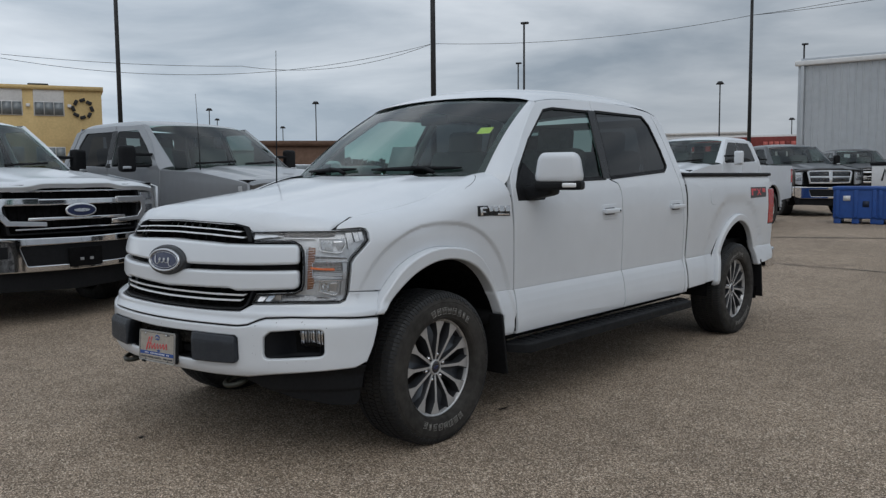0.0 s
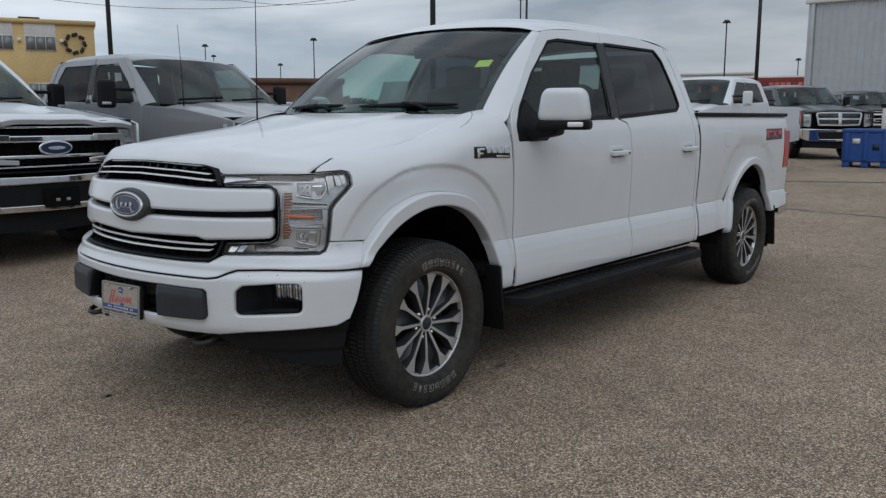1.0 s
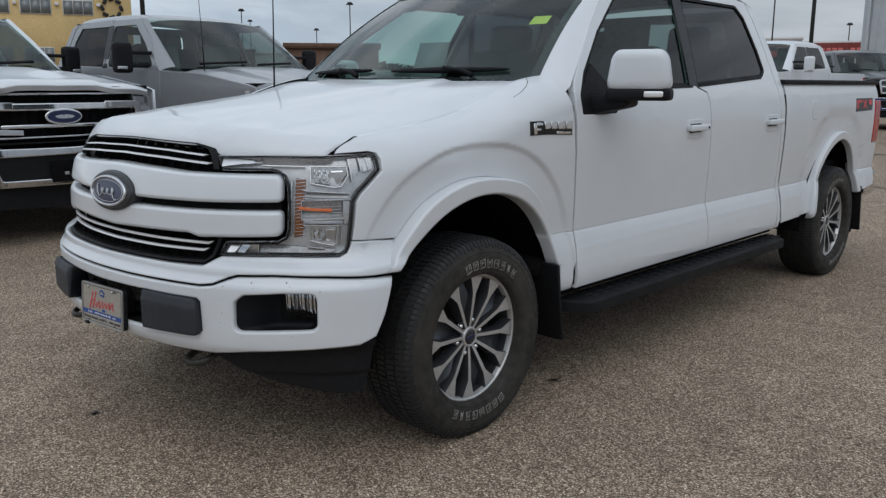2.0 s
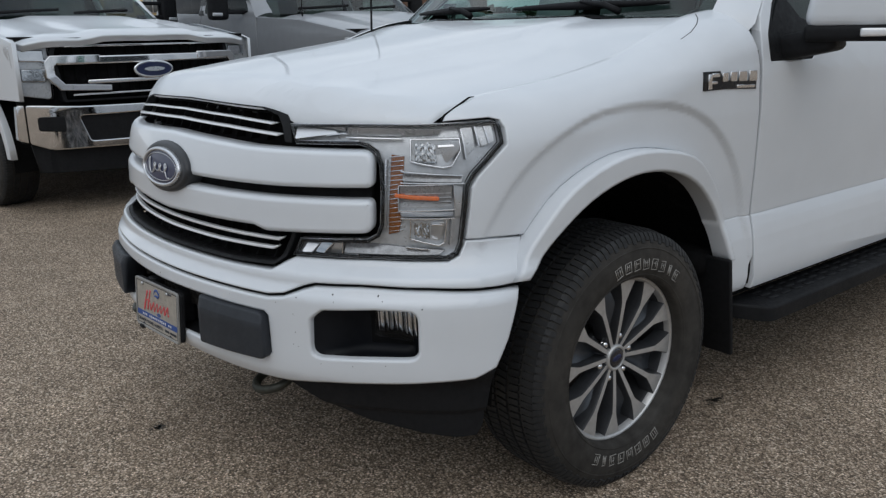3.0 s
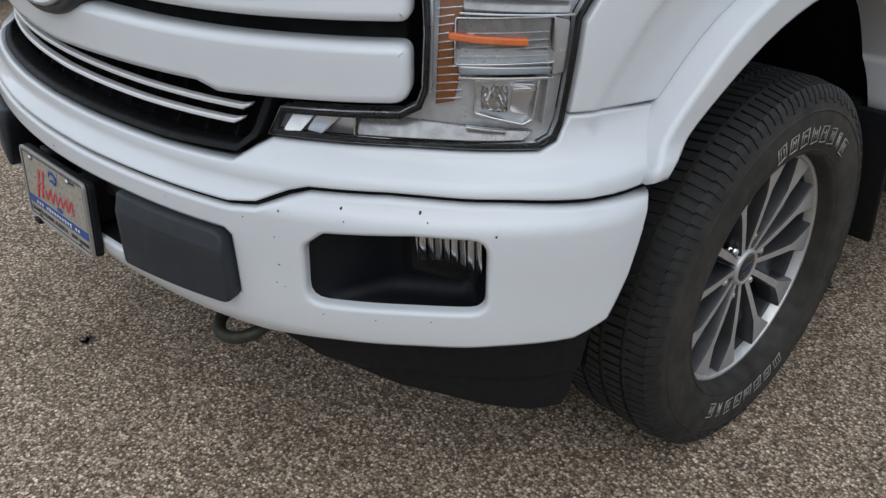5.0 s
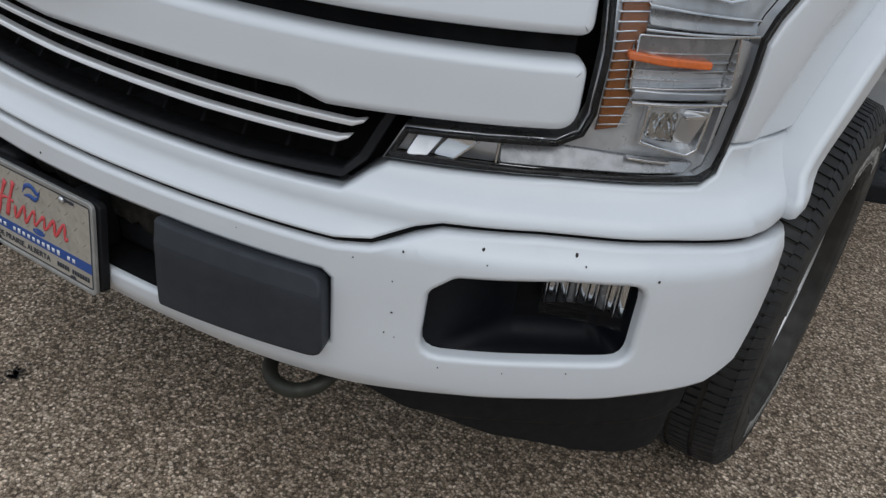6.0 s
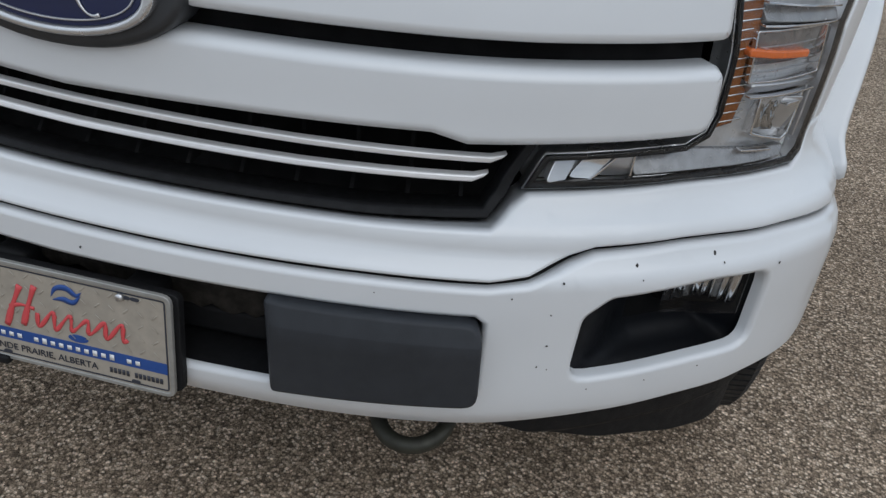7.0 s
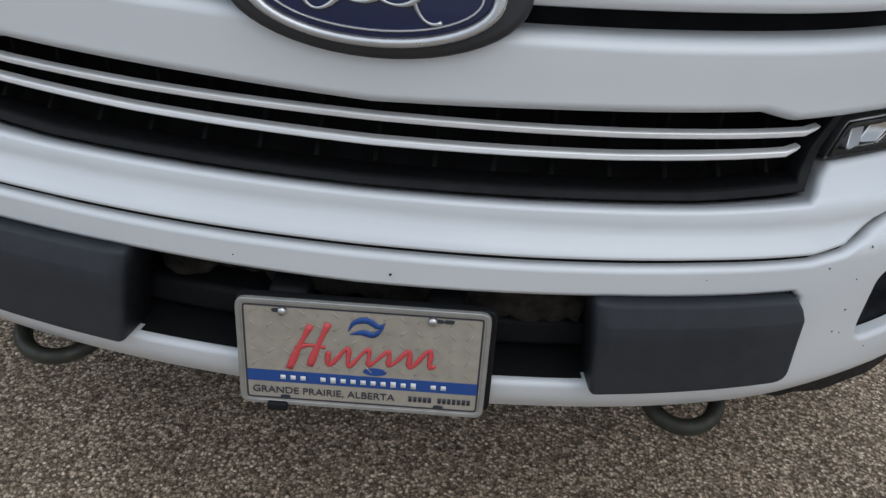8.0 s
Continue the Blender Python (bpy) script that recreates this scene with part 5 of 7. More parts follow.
part("badge_line", sheet(ellipse(0.119, 0.0415), emblem_chart, [ellipse(0.1165, 0.0393)], step=0.06, r=0.0008, depth=0.003, lift=0.0185), SILVER, housing)
swash = bmesh.new()
tube(swash, [emblem_chart(-0.070 + 0.140 * t + 0.014 * math.cos(7 * math.pi * t + 2), (0.011 + 0.016 * (smooth(0.24, 0.04, t) + smooth(0.80, 0.96, t))) * math.sin(7 * math.pi * t + 2) - 0.002, 0.018) for t in steps(0, 1, 90)], [0.0026 + 0.0012 * math.sin(14 * math.pi * t) for t in steps(0, 1, 90)], 6)
part("badge_stroke", swash, SILVER, housing, "plain silver stroke")

# upright slats behind the strips
for row, (z0, z1, reach) in enumerate(((1.095, 1.235, 6), (0.778, 0.866, 7))):
    for k in range(-reach, reach + 1):
        u = 0.0735 * k + 0.004
        part("grille_slat", sheet([(u - 0.003, z0), (u + 0.003, z0), (u + 0.003, z1), (u - 0.003, z1)], body, step=0.06, r=0.001, depth=0.03, lift=-0.034), MATTBLACK, truck)
for pts in ([(0.0, 0.769), (0.40, 0.772), (0.553, 0.777), (0.580, 0.796), (0.617, 0.868), (0.602, 0.868), (0.566, 0.802), (0.547, 0.786), (0.40, 0.781), (0.0, 0.778)],
            [(0.0, 1.243), (0.42, 1.219), (0.505, 1.186), (0.535, 1.148), (0.56, 1.10), (0.59, 1.10), (0.572, 1.148), (0.548, 1.192), (0.43, 1.230), (0.0, 1.254)]):
    part("grille_frame", sheet(both(pts), body, step=0.06, r=0.003, depth=0.03, lift=-0.002), BLACK, truck)

# pads, shelf and duct in the bumper's middle
for side in (1, -1):
    ub = lambda pts: pts if side == 1 else mirrored(pts)
    pad = lambda u, v, w: body(u, v, w + 0.010 + 0.016 * min(1.0, max(0.0, (0.664 - v) / 0.034)) * smooth(0.283, 0.303, abs(u)))
    part("bumper_pad", sheet(ub(rounded([(0.297, 0.522, 0.010), (0.563, 0.529, 0.020), (0.556, 0.658, 0.026), (0.284, 0.659, 0.010)], 0.012)), pad, step=0.03, r=0.006, depth=0.06, cuts=(0.630, 0.636)), PADGREY, truck, "dark grey textured bumper pad")
shelf = lambda u, q, w: body(u, 0.5205 + w, -0.010 - q)
part("bumper_shelf", grid(shelf, steps(-0.6, 0.6, 24), steps(0, 0.10, 2)), BLACK, truck)
part("bumper_beam", sheet(both([(0, 0.575), (0.60, 0.575), (0.60, 0.53), (0, 0.53)]), body, step=0.1, r=0.01, depth=0.05, lift=-0.060), BLACK, truck)
FOAM = worn("mottled_dark_foam", (0.020, 0.018, 0.016), 0.95, scale=55, amount=0.9, bump=0.9, bump_scale=160, spec=0.1)
random.seed(8)
part("duct_foam", sheet([(-0.28, 0.665), (0.30, 0.665)] + [(u, (0.585 if u > 0.13 else 0.600) + random.uniform(-0.006, 0.006) + (0.02 if -0.2 < u < -0.12 else 0)) for u in steps(0.285, -0.27, 36)], body, step=0.06, r=0.003, depth=0.03, lift=-0.045), FOAM, truck, "mottled dark foam in the bumper opening")
for x in (-0.09, 0.11):
    bm = bmesh.new()
    p = body(x, 0.575, -0.035)
    box(bm, (0.05, 0.05, 0.10), pose(p.x, p.y, p.z), 0.01)
    part("plate_bracket", bm, BLACK, truck)

# fog lamps in their pockets
for side in (1, -1):
    ub = lambda pts: pts if side == 1 else mirrored(pts)
    pocket = part("fog_pocket", sheet(ub(rounded([(0.675, 0.53), (1.015, 0.54), (1.015, 0.712), (0.675, 0.708)], 0.02)), lambda u, v, w: body(u, v, w - 0.085 * smooth(0.69, 0.84, abs(u)) * smooth(1.01, 0.96, abs(u)) * smooth(0.535, 0.565, v)), step=0.02, r=0.003, depth=0.004, lift=-0.021), worn("pocket_dark_plastic", (0.0045, 0.0055, 0.008), 0.55, scale=40, amount=0.2, spec=0.2), truck)
    m = pose(side * 0.808, -0.700, 0.650, 0, 0, side * 24)
    bez = bmesh.new()
    box(bez, (0.132, 0.07, 0.100), m @ pose(0, 0.028, 0), 0.03, 4)
    part("fog_lamp", bez, MATTBLACK, pocket)
    # bright fluted bowl: grey upright facets with a mirror edge each, their feet cut on an arch
    for k in range(8):
        x = -0.049 + 0.014 * k
        foot = -0.037 + 0.012 * math.sin(math.pi * (k + 0.5) / 8)
        for wide, off, deep, turn, mat, name in ((0.011, 0.004, 0.0, (14, -18, 10, -12)[k % 4], CHROME if k % 3 != 2 else SMOKE, "fog_flute"), (0.0032, -0.0045, -0.004, -12, CHROME, "fog_flute_edge")):
            fl = bmesh.new()
            box(fl, (wide, 0.004, 0.040 - foot), m @ pose(side * (x + off), -0.011 + deep, (0.040 + foot) / 2, 4, 0, side * turn), 0.0008, 1)
            part(name, fl, mat, pocket)
    ln = bmesh.new()
    box(ln, (0.118, 0.006, 0.090), m @ pose(0, -0.026, 0), 0.0028)
    part("fog_lens", ln, FOGLENS, pocket).visible_shadow = False

# black air dam below the bumper
for side in (1, -1):
    ub = lambda pts: pts if side == 1 else mirrored(pts)
    dam = lambda u, v, w: body(u, max(v, 0.47), w - 0.010 * smooth(0.395, 0.375, v)) + Vector((0, 0.10 * max(0, 0.47 - v) * (1 - smooth(0.9, 1.15, abs(u))), min(0, v - 0.47)))
    part("air_dam", sheet(ub([(0.50, 0.478), (0.56, 0.440), (0.68, 0.388), (0.82, 0.345), (0.98, 0.318), (1.10, 0.308), (1.165, 0.308), (1.185, 0.335), (1.195, 0.40), (1.215, 0.50), (1.0, 0.505), (0.7, 0.495)]), dam, step=0.03, r=0.004, depth=0.02, lift=-0.045, cuts=(0.395, 0.385, 0.375)), BLACK, truck, "black plastic air dam")
    hook = bmesh.new()
    ring = [Vector((side * (0.460 + 0.052 * math.cos(t)), -0.898 + 0.052 * math.sin(t), 0.424 + 0.016 * math.sin(t))) for t in steps(radians(-260), radians(80), 26)]
    ring = [Vector((side * 0.50, -0.76, 0.46))] + ring + [Vector((side * 0.42, -0.76, 0.46))]
    tube(hook, ring, 0.0125, 10)
    part("tow_hook", hook, worn("dark_olive_steel", (0.035, 0.036, 0.028), 0.5, metal=0.3, scale=50, amount=0.4), truck)

# registration plate of the dealer
PM = pose(0.012, -1.050, 0.556, -4.5, -1.2, 1.9)
PLATE_BEIGE = worn("plate_beige", (0.42, 0.385, 0.335), 0.42, metal=0.2, scale=60, amount=0.16)
PLATE_BLUE, PLATE_RED, PLATE_DARK = principled("plate_blue", (0.016, 0.07, 0.28), 0.4), principled("plate_red", (0.62, 0.075, 0.085), 0.45), principled("plate_dark", (0.03, 0.035, 0.05), 0.5)
PLATE_WHITE = principled("plate_white", (0.75, 0.76, 0.78), 0.4)


def plate_chart(x, z, w):
    return PM @ Vector((x, -w, z))


plate = part("dealer_plate", sheet(rounded([(-0.1525, -0.076), (0.1525, -0.076), (0.1525, 0.076), (-0.1525, 0.076)], 0.012), plate_chart, step=0.1, r=0.0015, depth=0.003), PLATE_BEIGE, truck, "beige dealer plate with red script and blue band")
part("plate_holder", sheet(rounded([(-0.158, -0.074), (0.163, -0.074), (0.163, 0.079), (-0.158, 0.079)], 0.012), plate_chart, step=0.2, r=0.002, depth=0.012, lift=-0.006), BLACK, plate)
rim_o = rounded([(-0.156, -0.0795), (0.156, -0.0795), (0.156, 0.0795), (-0.156, 0.0795)], 0.014)
part("plate_frame", sheet(rim_o, plate_chart, [inset(rim_o, 0.0065)], step=0.2, r=0.0015, depth=0.006, lift=0.002), worn("frame_grey", (0.36, 0.36, 0.35), 0.35, metal=0.4, scale=60, amount=0.2), plate)
line_o = inset(rim_o, 0.0085)
part("plate_line", sheet(line_o, plate_chart, [inset(line_o, 0.0022)], step=0.2, r=0.0003, depth=0.0006, lift=0.0008), PLATE_DARK, plate)
part("plate_band", sheet([(-0.147, -0.044), (0.147, -0.044), (0.147, -0.0265), (-0.147, -0.0265)], plate_chart, step=0.2, r=0.0003, depth=0.0006, lift=0.0008), PLATE_BLUE, plate)
url = bmesh.new()
for k in range(17):
    if k not in (3, 14):
        box(url, (0.0066, 0.0005, 0.0090 if k in (5, 11, 13) else 0.0066), PM @ pose(-0.100 + 0.0127 * k, -0.0016, -0.0355))
tagged(part("band_lettering_bar", url, PLATE_WHITE, plate), kind="stuff")
phone = bmesh.new()
for k in range(13):
    if k not in (5,):
        box(phone, (0.0042, 0.0005, 0.0080), PM @ pose(0.062 + 0.0062 * k, -0.0011, -0.0565))
tagged(part("number_bar", phone, PLATE_DARK, plate), kind="stuff")


def lettering(words, size, m, mat, parent):
    cu = bpy.data.curves.new("lettering", "FONT")
    cu.body, cu.size, cu.extrude, cu.align_x = words, size, 0.0003, "LEFT"
    tmp = bpy.data.objects.new("lettering", cu)
    me = bpy.data.meshes.new_from_object(tmp)
    bpy.data.objects.remove(tmp)
    me.materials.append(mat)
    me.transform(m)
    ob = new("lettering", me)
    ob.parent = parent
    return ob


lettering("GRANDE PRAIRIE, ALBERTA", 0.0148, PM @ pose(-0.140, -0.0012, -0.0615, 90), PLATE_DARK, plate)
# red script as plain slanted strokes, blue crescent beside it
script = [[(-0.092, -0.022), (-0.080, 0.010), (-0.064, 0.046)], [(-0.066, -0.016), (-0.056, 0.014), (-0.042, 0.050)]]
script += [[(-0.084, 0.010), (-0.066, 0.016), (-0.046, 0.014)], [(-0.046 + 0.140 * t + 0.45 * (0.0125 * math.sin(11 * math.pi * t + 2.4)), 0.000 + 0.05 * 0.142 * t + (0.0125 + 0.002 * math.sin(9 * t)) * math.sin(11 * math.pi * t + 2.4)) for t in steps(0, 1, 110)]]
for k, pts in enumerate(script):
    bm = bmesh.new()
    sp = spline(pts, 5 if len(pts) < 9 else 1)
    tube(bm, [Vector((x, 0, z)) for x, z in sp], [(0.0046 if k < 2 else 0.0030) * (1 + 0.25 * math.sin(0.7 * q)) for q in range(len(sp))], 6)
    bm.transform(PM @ pose(0, -0.0010, 0) @ Matrix.Diagonal((1, 0.15, 1, 1)))
    part("script_stroke", bm, PLATE_RED, plate)
cres = bmesh.new()
sp = spline([(-0.018, 0.040), (-0.010, 0.054), (0.006, 0.058), (0.020, 0.050), (0.028, 0.056)], 6)
tube(cres, [Vector((x, 0, z)) for x, z in sp], [0.0050 * math.sin(math.pi * (q + 0.6) / (len(sp) + 0.2)) for q in range(len(sp))], 6)
sp = spline([(-0.016, 0.036), (0.0, 0.040), (0.014, 0.038), (0.026, 0.050)], 6)
tube(cres, [Vector((x, 0, z)) for x, z in sp], [0.0050 * math.sin(math.pi * (q + 0.6) / (len(sp) + 0.2)) for q in range(len(sp))], 6)
cres.transform(PM @ pose(0, -0.0010, 0) @ Matrix.Diagonal((1, 0.15, 1, 1)))
part("plate_crest", cres, PLATE_BLUE, plate)
part("plate_oval", sheet([(0.016 + x, -0.0185 + z) for x, z in ellipse(0.015, 0.0058, 24)], plate_chart, step=0.1, r=0.0004, depth=0.0008, lift=0.0010), PLATE_BLUE, plate)
diamonds = bmesh.new()
for i in range(14):
    for j in range(5):
        x, z = -0.135 + 0.0205 * i, -0.016 + 0.0195 * j
        if abs(z) < 0.07:
            box(diamonds, (0.011, 0.0008, 0.0022), PM @ pose(x, -0.0006, z, 0, 45 if (i + j) % 2 else -45, 0), 0.0004, 1)
tagged(part("tread_pattern", diamonds, PLATE_BEIGE, plate), kind="stuff")
for x, z in ((-0.105, 0.064), (0.092, 0.064), (0.105, 0.064), (-0.098, -0.067), (0.098, -0.067)):
    part("plate_slot", sheet([(x + a, z + b) for a, b in ellipse(0.0065, 0.0028, 16, 3)], plate_chart, step=0.1, r=0.0004, depth=0.0008, lift=0.0012), PLATE_DARK, plate)
for x in (-0.098, 0.085):
    bolt = bmesh.new()
    bmesh.ops.create_cone(bolt, segments=10, radius1=0.006, radius2=0.005, depth=0.005, cap_ends=True, matrix=PM @ pose(x, -0.003, 0.064, 90))
    part("bolt", bolt, SILVER, plate)
clip_bm = bmesh.new()
box(clip_bm, (0.026, 0.012, 0.012), PM @ pose(-0.108, -0.002, -0.080), 0.003)
part("plate_clip", clip_bm, BLACK, plate)

# stone chips on the bumper
CHIP = principled("bare_chip", (0.02, 0.018, 0.018), 0.7)
random.seed(5)
for u, v, r in [(0.758, 0.726, 0.0035), (0.882, 0.730, 0.0045), (0.999, 0.702, 0.0035), (0.765, 0.710, 0.002), (0.895, 0.718, 0.002), (0.655, 0.711, 0.0028), (0.645, 0.665, 0.002), (0.648, 0.615, 0.0025), (0.64, 0.58, 0.002), (0.655, 0.575, 0.0015),
                (0.04, 0.672, 0.003), (0.72, 0.535, 0.0022), (0.81, 0.538, 0.0018), (0.90, 0.545, 0.002), (0.59, 0.69, 0.002), (0.42, 0.685, 0.0015), (-0.15, 0.674, 0.0018)]:
    blob = [(u + x * random.uniform(0.7, 1.3), v + z * random.uniform(0.7, 1.3)) for x, z in ellipse(r * 0.55, r * 0.6, 9)]
    part("paint_chip", sheet(blob, body, step=0.2, r=0.0003, depth=0.0005, lift=0.0009), CHIP, front_bumper)

# wing badge: dark plaque with bright strokes
for side in (1, -1):
    ub = flank(side)
    bd = part("wing_badge", sheet([(0.352, 1.186), (0.47, 1.186), (0.648, 1.178), (0.648, 1.206), (0.46, 1.214), (0.44, 1.244), (0.352, 1.244)], lambda y, z, w: (lambda p: Vector((side * p.x, p.y, p.z)))(body(uy(y), z, w)), step=0.05, r=0.002, depth=0.006, lift=0.004), GLOSSBLACK, truck, "dark badge with bright strokes")
    for pts in ([(0.372, 1.190), (0.392, 1.190), (0.392, 1.236), (0.372, 1.236)], [(0.392, 1.226), (0.432, 1.226), (0.432, 1.238), (0.392, 1.238)], [(0.392, 1.205), (0.42, 1.205), (0.42, 1.214), (0.392, 1.214)],
                [(0.448, 1.210), (0.478, 1.210), (0.478, 1.238), (0.448, 1.238)], [(0.492, 1.210), (0.528, 1.208), (0.528, 1.238), (0.492, 1.240)], [(0.54, 1.208), (0.585, 1.206), (0.585, 1.238), (0.54, 1.240)], [(0.60, 1.206), (0.645, 1.204), (0.645, 1.238), (0.60, 1.240)], [(0.53, 1.187), (0.635, 1.183), (0.635, 1.193), (0.53, 1.197)]):
        part("badge_stroke", sheet(pts, lambda y, z, w: (lambda p: Vector((side * p.x, p.y, p.z)))(body(uy(y), z, w)), step=0.05, r=0.0015, depth=0.004, lift=0.008), CHROME, bd)
    dec = part("box_decal", sheet([(4.340, 1.194), (4.724, 1.200), (4.740, 1.294), (4.356, 1.294)], ub, step=0.1, r=0.0005, depth=0.001, lift=0.0015), principled("decal_grey", (0.05, 0.05, 0.055), 0.4), truck, "red and grey decal")
    for pts in ([(4.364, 1.219), (4.404, 1.219), (4.404, 1.281), (4.364, 1.281)], [(4.404, 1.262), (4.476, 1.262), (4.476, 1.281), (4.404, 1.281)], [(4.492, 1.219), (4.519, 1.219), (4.604, 1.281), (4.577, 1.281)], [(4.577, 1.219), (4.604, 1.219), (4.519, 1.281), (4.492, 1.281)], [(4.636, 1.244), (4.708, 1.244), (4.708, 1.281), (4.636, 1.281)]):
        part("decal_stroke", sheet(pts, ub, step=0.1, r=0.0004, depth=0.0008, lift=0.003), PLATE_RED, dec)

ant = bmesh.new()
tube(ant, [(-0.755, 0.36, 1.30), (-0.757, 0.364, 1.36), (-0.762, 0.38, 1.82), (-0.772, 0.40, 2.285)], [0.009, 0.005, 0.003, 0.002], 6)
part("antenna", ant, BLACK, truck)

# the body sits a touch askew: its far side lies a little further forward
for ob in truck.children_recursive:
    if ob.type == "MESH" and ob.parent.name.split(".")[0] != "wheel" and ob.name.split(".")[0] != "wheel":
        for v in ob.data.vertices:
            v.co.y += 0.030 * min(0.0, v.co.x - 0.5)
            v.co.x -= 0.055 * smooth(0.30, 0.95, -v.co.x)


# ---- the other pickups ----
def arc(yc, r, a0, a1, n=14, zc=0.42):
    return [(yc + r * math.cos(t), zc + r * math.sin(t)) for t in steps(radians(a0), radians(a1), n)]


def other_pickup(label, paint, at, turn, grille="bars", mirrors="black", length=6.2, cab_end=3.75, detail=True, lettered=True):
    """A four-door heavy pickup: nose at its own origin, facing its own -y."""
    t = thing("pickup_truck", label, "pickup truck", "parked pickups", at, turn)
    W, FW, RW = 0.985, 0.98, length - 1.35

    def wall(side):
        def chart(y, z, w):
            k, n = max(z - 1.42, 0), max(0, 0.35 - y)
            x = W - 0.16 * n * n - 0.36 * k - 0.03 * max(0, 0.75 - z) - 0.05 * max(0, z - 1.25) * (1 - smooth(1.42, 1.5, z)) + w
            return Vector((side * x, y, z - 0.2 * w * (k > 0)))
        return chart

    def bonnet(x, y, w):
        d = max(0.0, 1 - (y - 0.02 - 0.10 * x * x) / 0.10)
        return Vector((x, y, 1.315 + 0.125 * smooth(0, 1.3, y) + 0.03 * (1 - smooth(0.34, 0.52, abs(x))) - 0.045 * smooth(0.70, 0.98, abs(x)) - 0.05 * d * d + w))

    part("bonnet", sheet(both([(0, 0.02), (0.4, 0.036), (0.7, 0.07), (0.9, 0.11), (0.965, 0.2), (0.965, 1.3), (0.6, 1.36), (0, 1.40)]), bonnet, step=0.09, r=0.008, depth=0.04), paint, t)
    for side in (1, -1):
        ch = wall(side)
        part("front_wing", sheet([(0.10, 0.86), (FW - 0.53, 0.86)] + arc(FW, 0.53, 132, 0, 12)[1:] + [(FW + 0.53, 0.52), (1.60, 0.50), (1.60, 1.425), (0.9, 1.39), (0.22, 1.29), (0.10, 1.26)], ch, step=0.10, r=0.006, depth=0.03), paint, t)
        g1 = rounded([(1.72, 1.46), (2.62, 1.47), (2.68, 1.90), (2.25, 1.90), (1.98, 1.70)], 0.04)
        g2 = rounded([(2.72, 1.47), (3.50, 1.50), (3.46, 1.75), (3.38, 1.90), (2.77, 1.90)], 0.04)
        d1 = part("front_door", sheet([(1.61, 0.50), (2.68, 0.50), (2.68, 1.45), (2.73, 1.97), (2.2, 1.965), (1.93, 1.75), (1.61, 1.42)], ch, [g1], step=0.12, r=0.005, depth=0.03), paint, t)
        d2 = part("rear_door", sheet([(2.69, 0.50), (cab_end - 0.12, 0.50), (cab_end - 0.12, 1.45), (3.52, 1.90), (3.40, 1.97), (2.74, 1.97), (2.69, 1.45)], ch, [g2], step=0.12, r=0.005, depth=0.03), paint, t)
        part("rear_pillar", sheet([(cab_end - 0.11, 0.50), (cab_end, 0.50), (cab_end, 1.45), (3.62, 1.92), (3.42, 1.965), (3.53, 1.90), (cab_end - 0.11, 1.45)], ch, step=0.12, r=0.005, depth=0.03), paint, t)
        for d, g, m in ((d1, g1, SIDEGLASS), (d2, g2, DARKPANE)):
            part("window_glass", sheet(inset(g, -0.004), ch, step=0.4, r=0.001, depth=0.003, lift=-0.012), m, d).visible_shadow = False
        part("pillar_trim", sheet([(2.62, 1.46), (2.73, 1.46), (2.79, 1.91), (2.68, 1.91)], ch, step=0.3, r=0.003, depth=0.008, lift=0.003), GLOSSBLACK, d1)
        for d, y in ((d1, 2.52), (d2, 3.48)):
            hb = bmesh.new()
            box(hb, (0.03, 0.20, 0.04), pose(side * (W + 0.012), y, 1.24), 0.012)
            part("door_handle", hb, paint, d)
        part("box_side", sheet([(cab_end + 0.03, 0.55), (RW - 0.56, 0.55)] + arc(RW, 0.56, 166, 14, 14) + [(RW + 0.56, 0.58), (length - 0.05, 0.62), (length - 0.03, 1.41), (cab_end + 0.03, 1.41)], ch, step=0.12, r=0.006, depth=0.05), paint, t)
        part("tail_light", sheet([(length - 0.14, 1.0), (length - 0.02, 1.0), (length - 0.02, 1.33), (length - 0.14, 1.33)], ch, step=0.2, r=0.005, depth=0.05, lift=0.005), RED, t)
        for yc, r in ((FW, 0.53), (RW, 0.56)):
            o = arc(yc, r + 0.05, 180, 0, 18)
            part("arch_flare", sheet(o + arc(yc, r - 0.02, 0, 180, 18), ch, step=0.15, r=0.008, depth=0.05, lift=0.012), paint, t)
            bm = bmesh.new()
            rows = [[bm.verts.new((side * x, yc + (r + 0.01) * math.cos(a), 0.42 + (r + 0.01) * math.sin(a))) for x in (0.4, 0.95)] for a in steps(-0.2, math.pi + 0.2, 14)]
            for p, q in zip(rows, rows[1:]):
                bm.faces.new((p[0], p[1], q[1], q[0]))
            part("wheel_arch_liner", bm, MATTBLACK, t)
        # tall towing mirror on two arms
        mb = bmesh.new()
        box(mb, (0.19, 0.10, 0.30), pose(side * 1.22, 1.86, 1.55, 0, 0, side * 8), 0.045, 3)
        mm = part("door_mirror", mb, BLACK if mirrors == "black" else paint, t, "tall towing mirror")
        ab = bmesh.new()
        box(ab, (0.30, 0.05, 0.035), pose(side * 1.03, 1.84, 1.60), 0.01)
        box(ab, (0.30, 0.05, 0.035), pose(side * 1.03, 1.84, 1.47), 0.01)
        part("mirror_arm", ab, BLACK, mm)
        ib = bmesh.new()
        box(ib, (0.10, 0.02, 0.03), pose(side * 1.25, 1.812, 1.45), 0.006)
        part("mirror_indicator", ib, SILVER, mm)
        part("running_board", block(*sorted((side * 0.90, side * 1.02)), 1.58, cab_end, 0.42, 0.50, 0.02), BLACK, t)
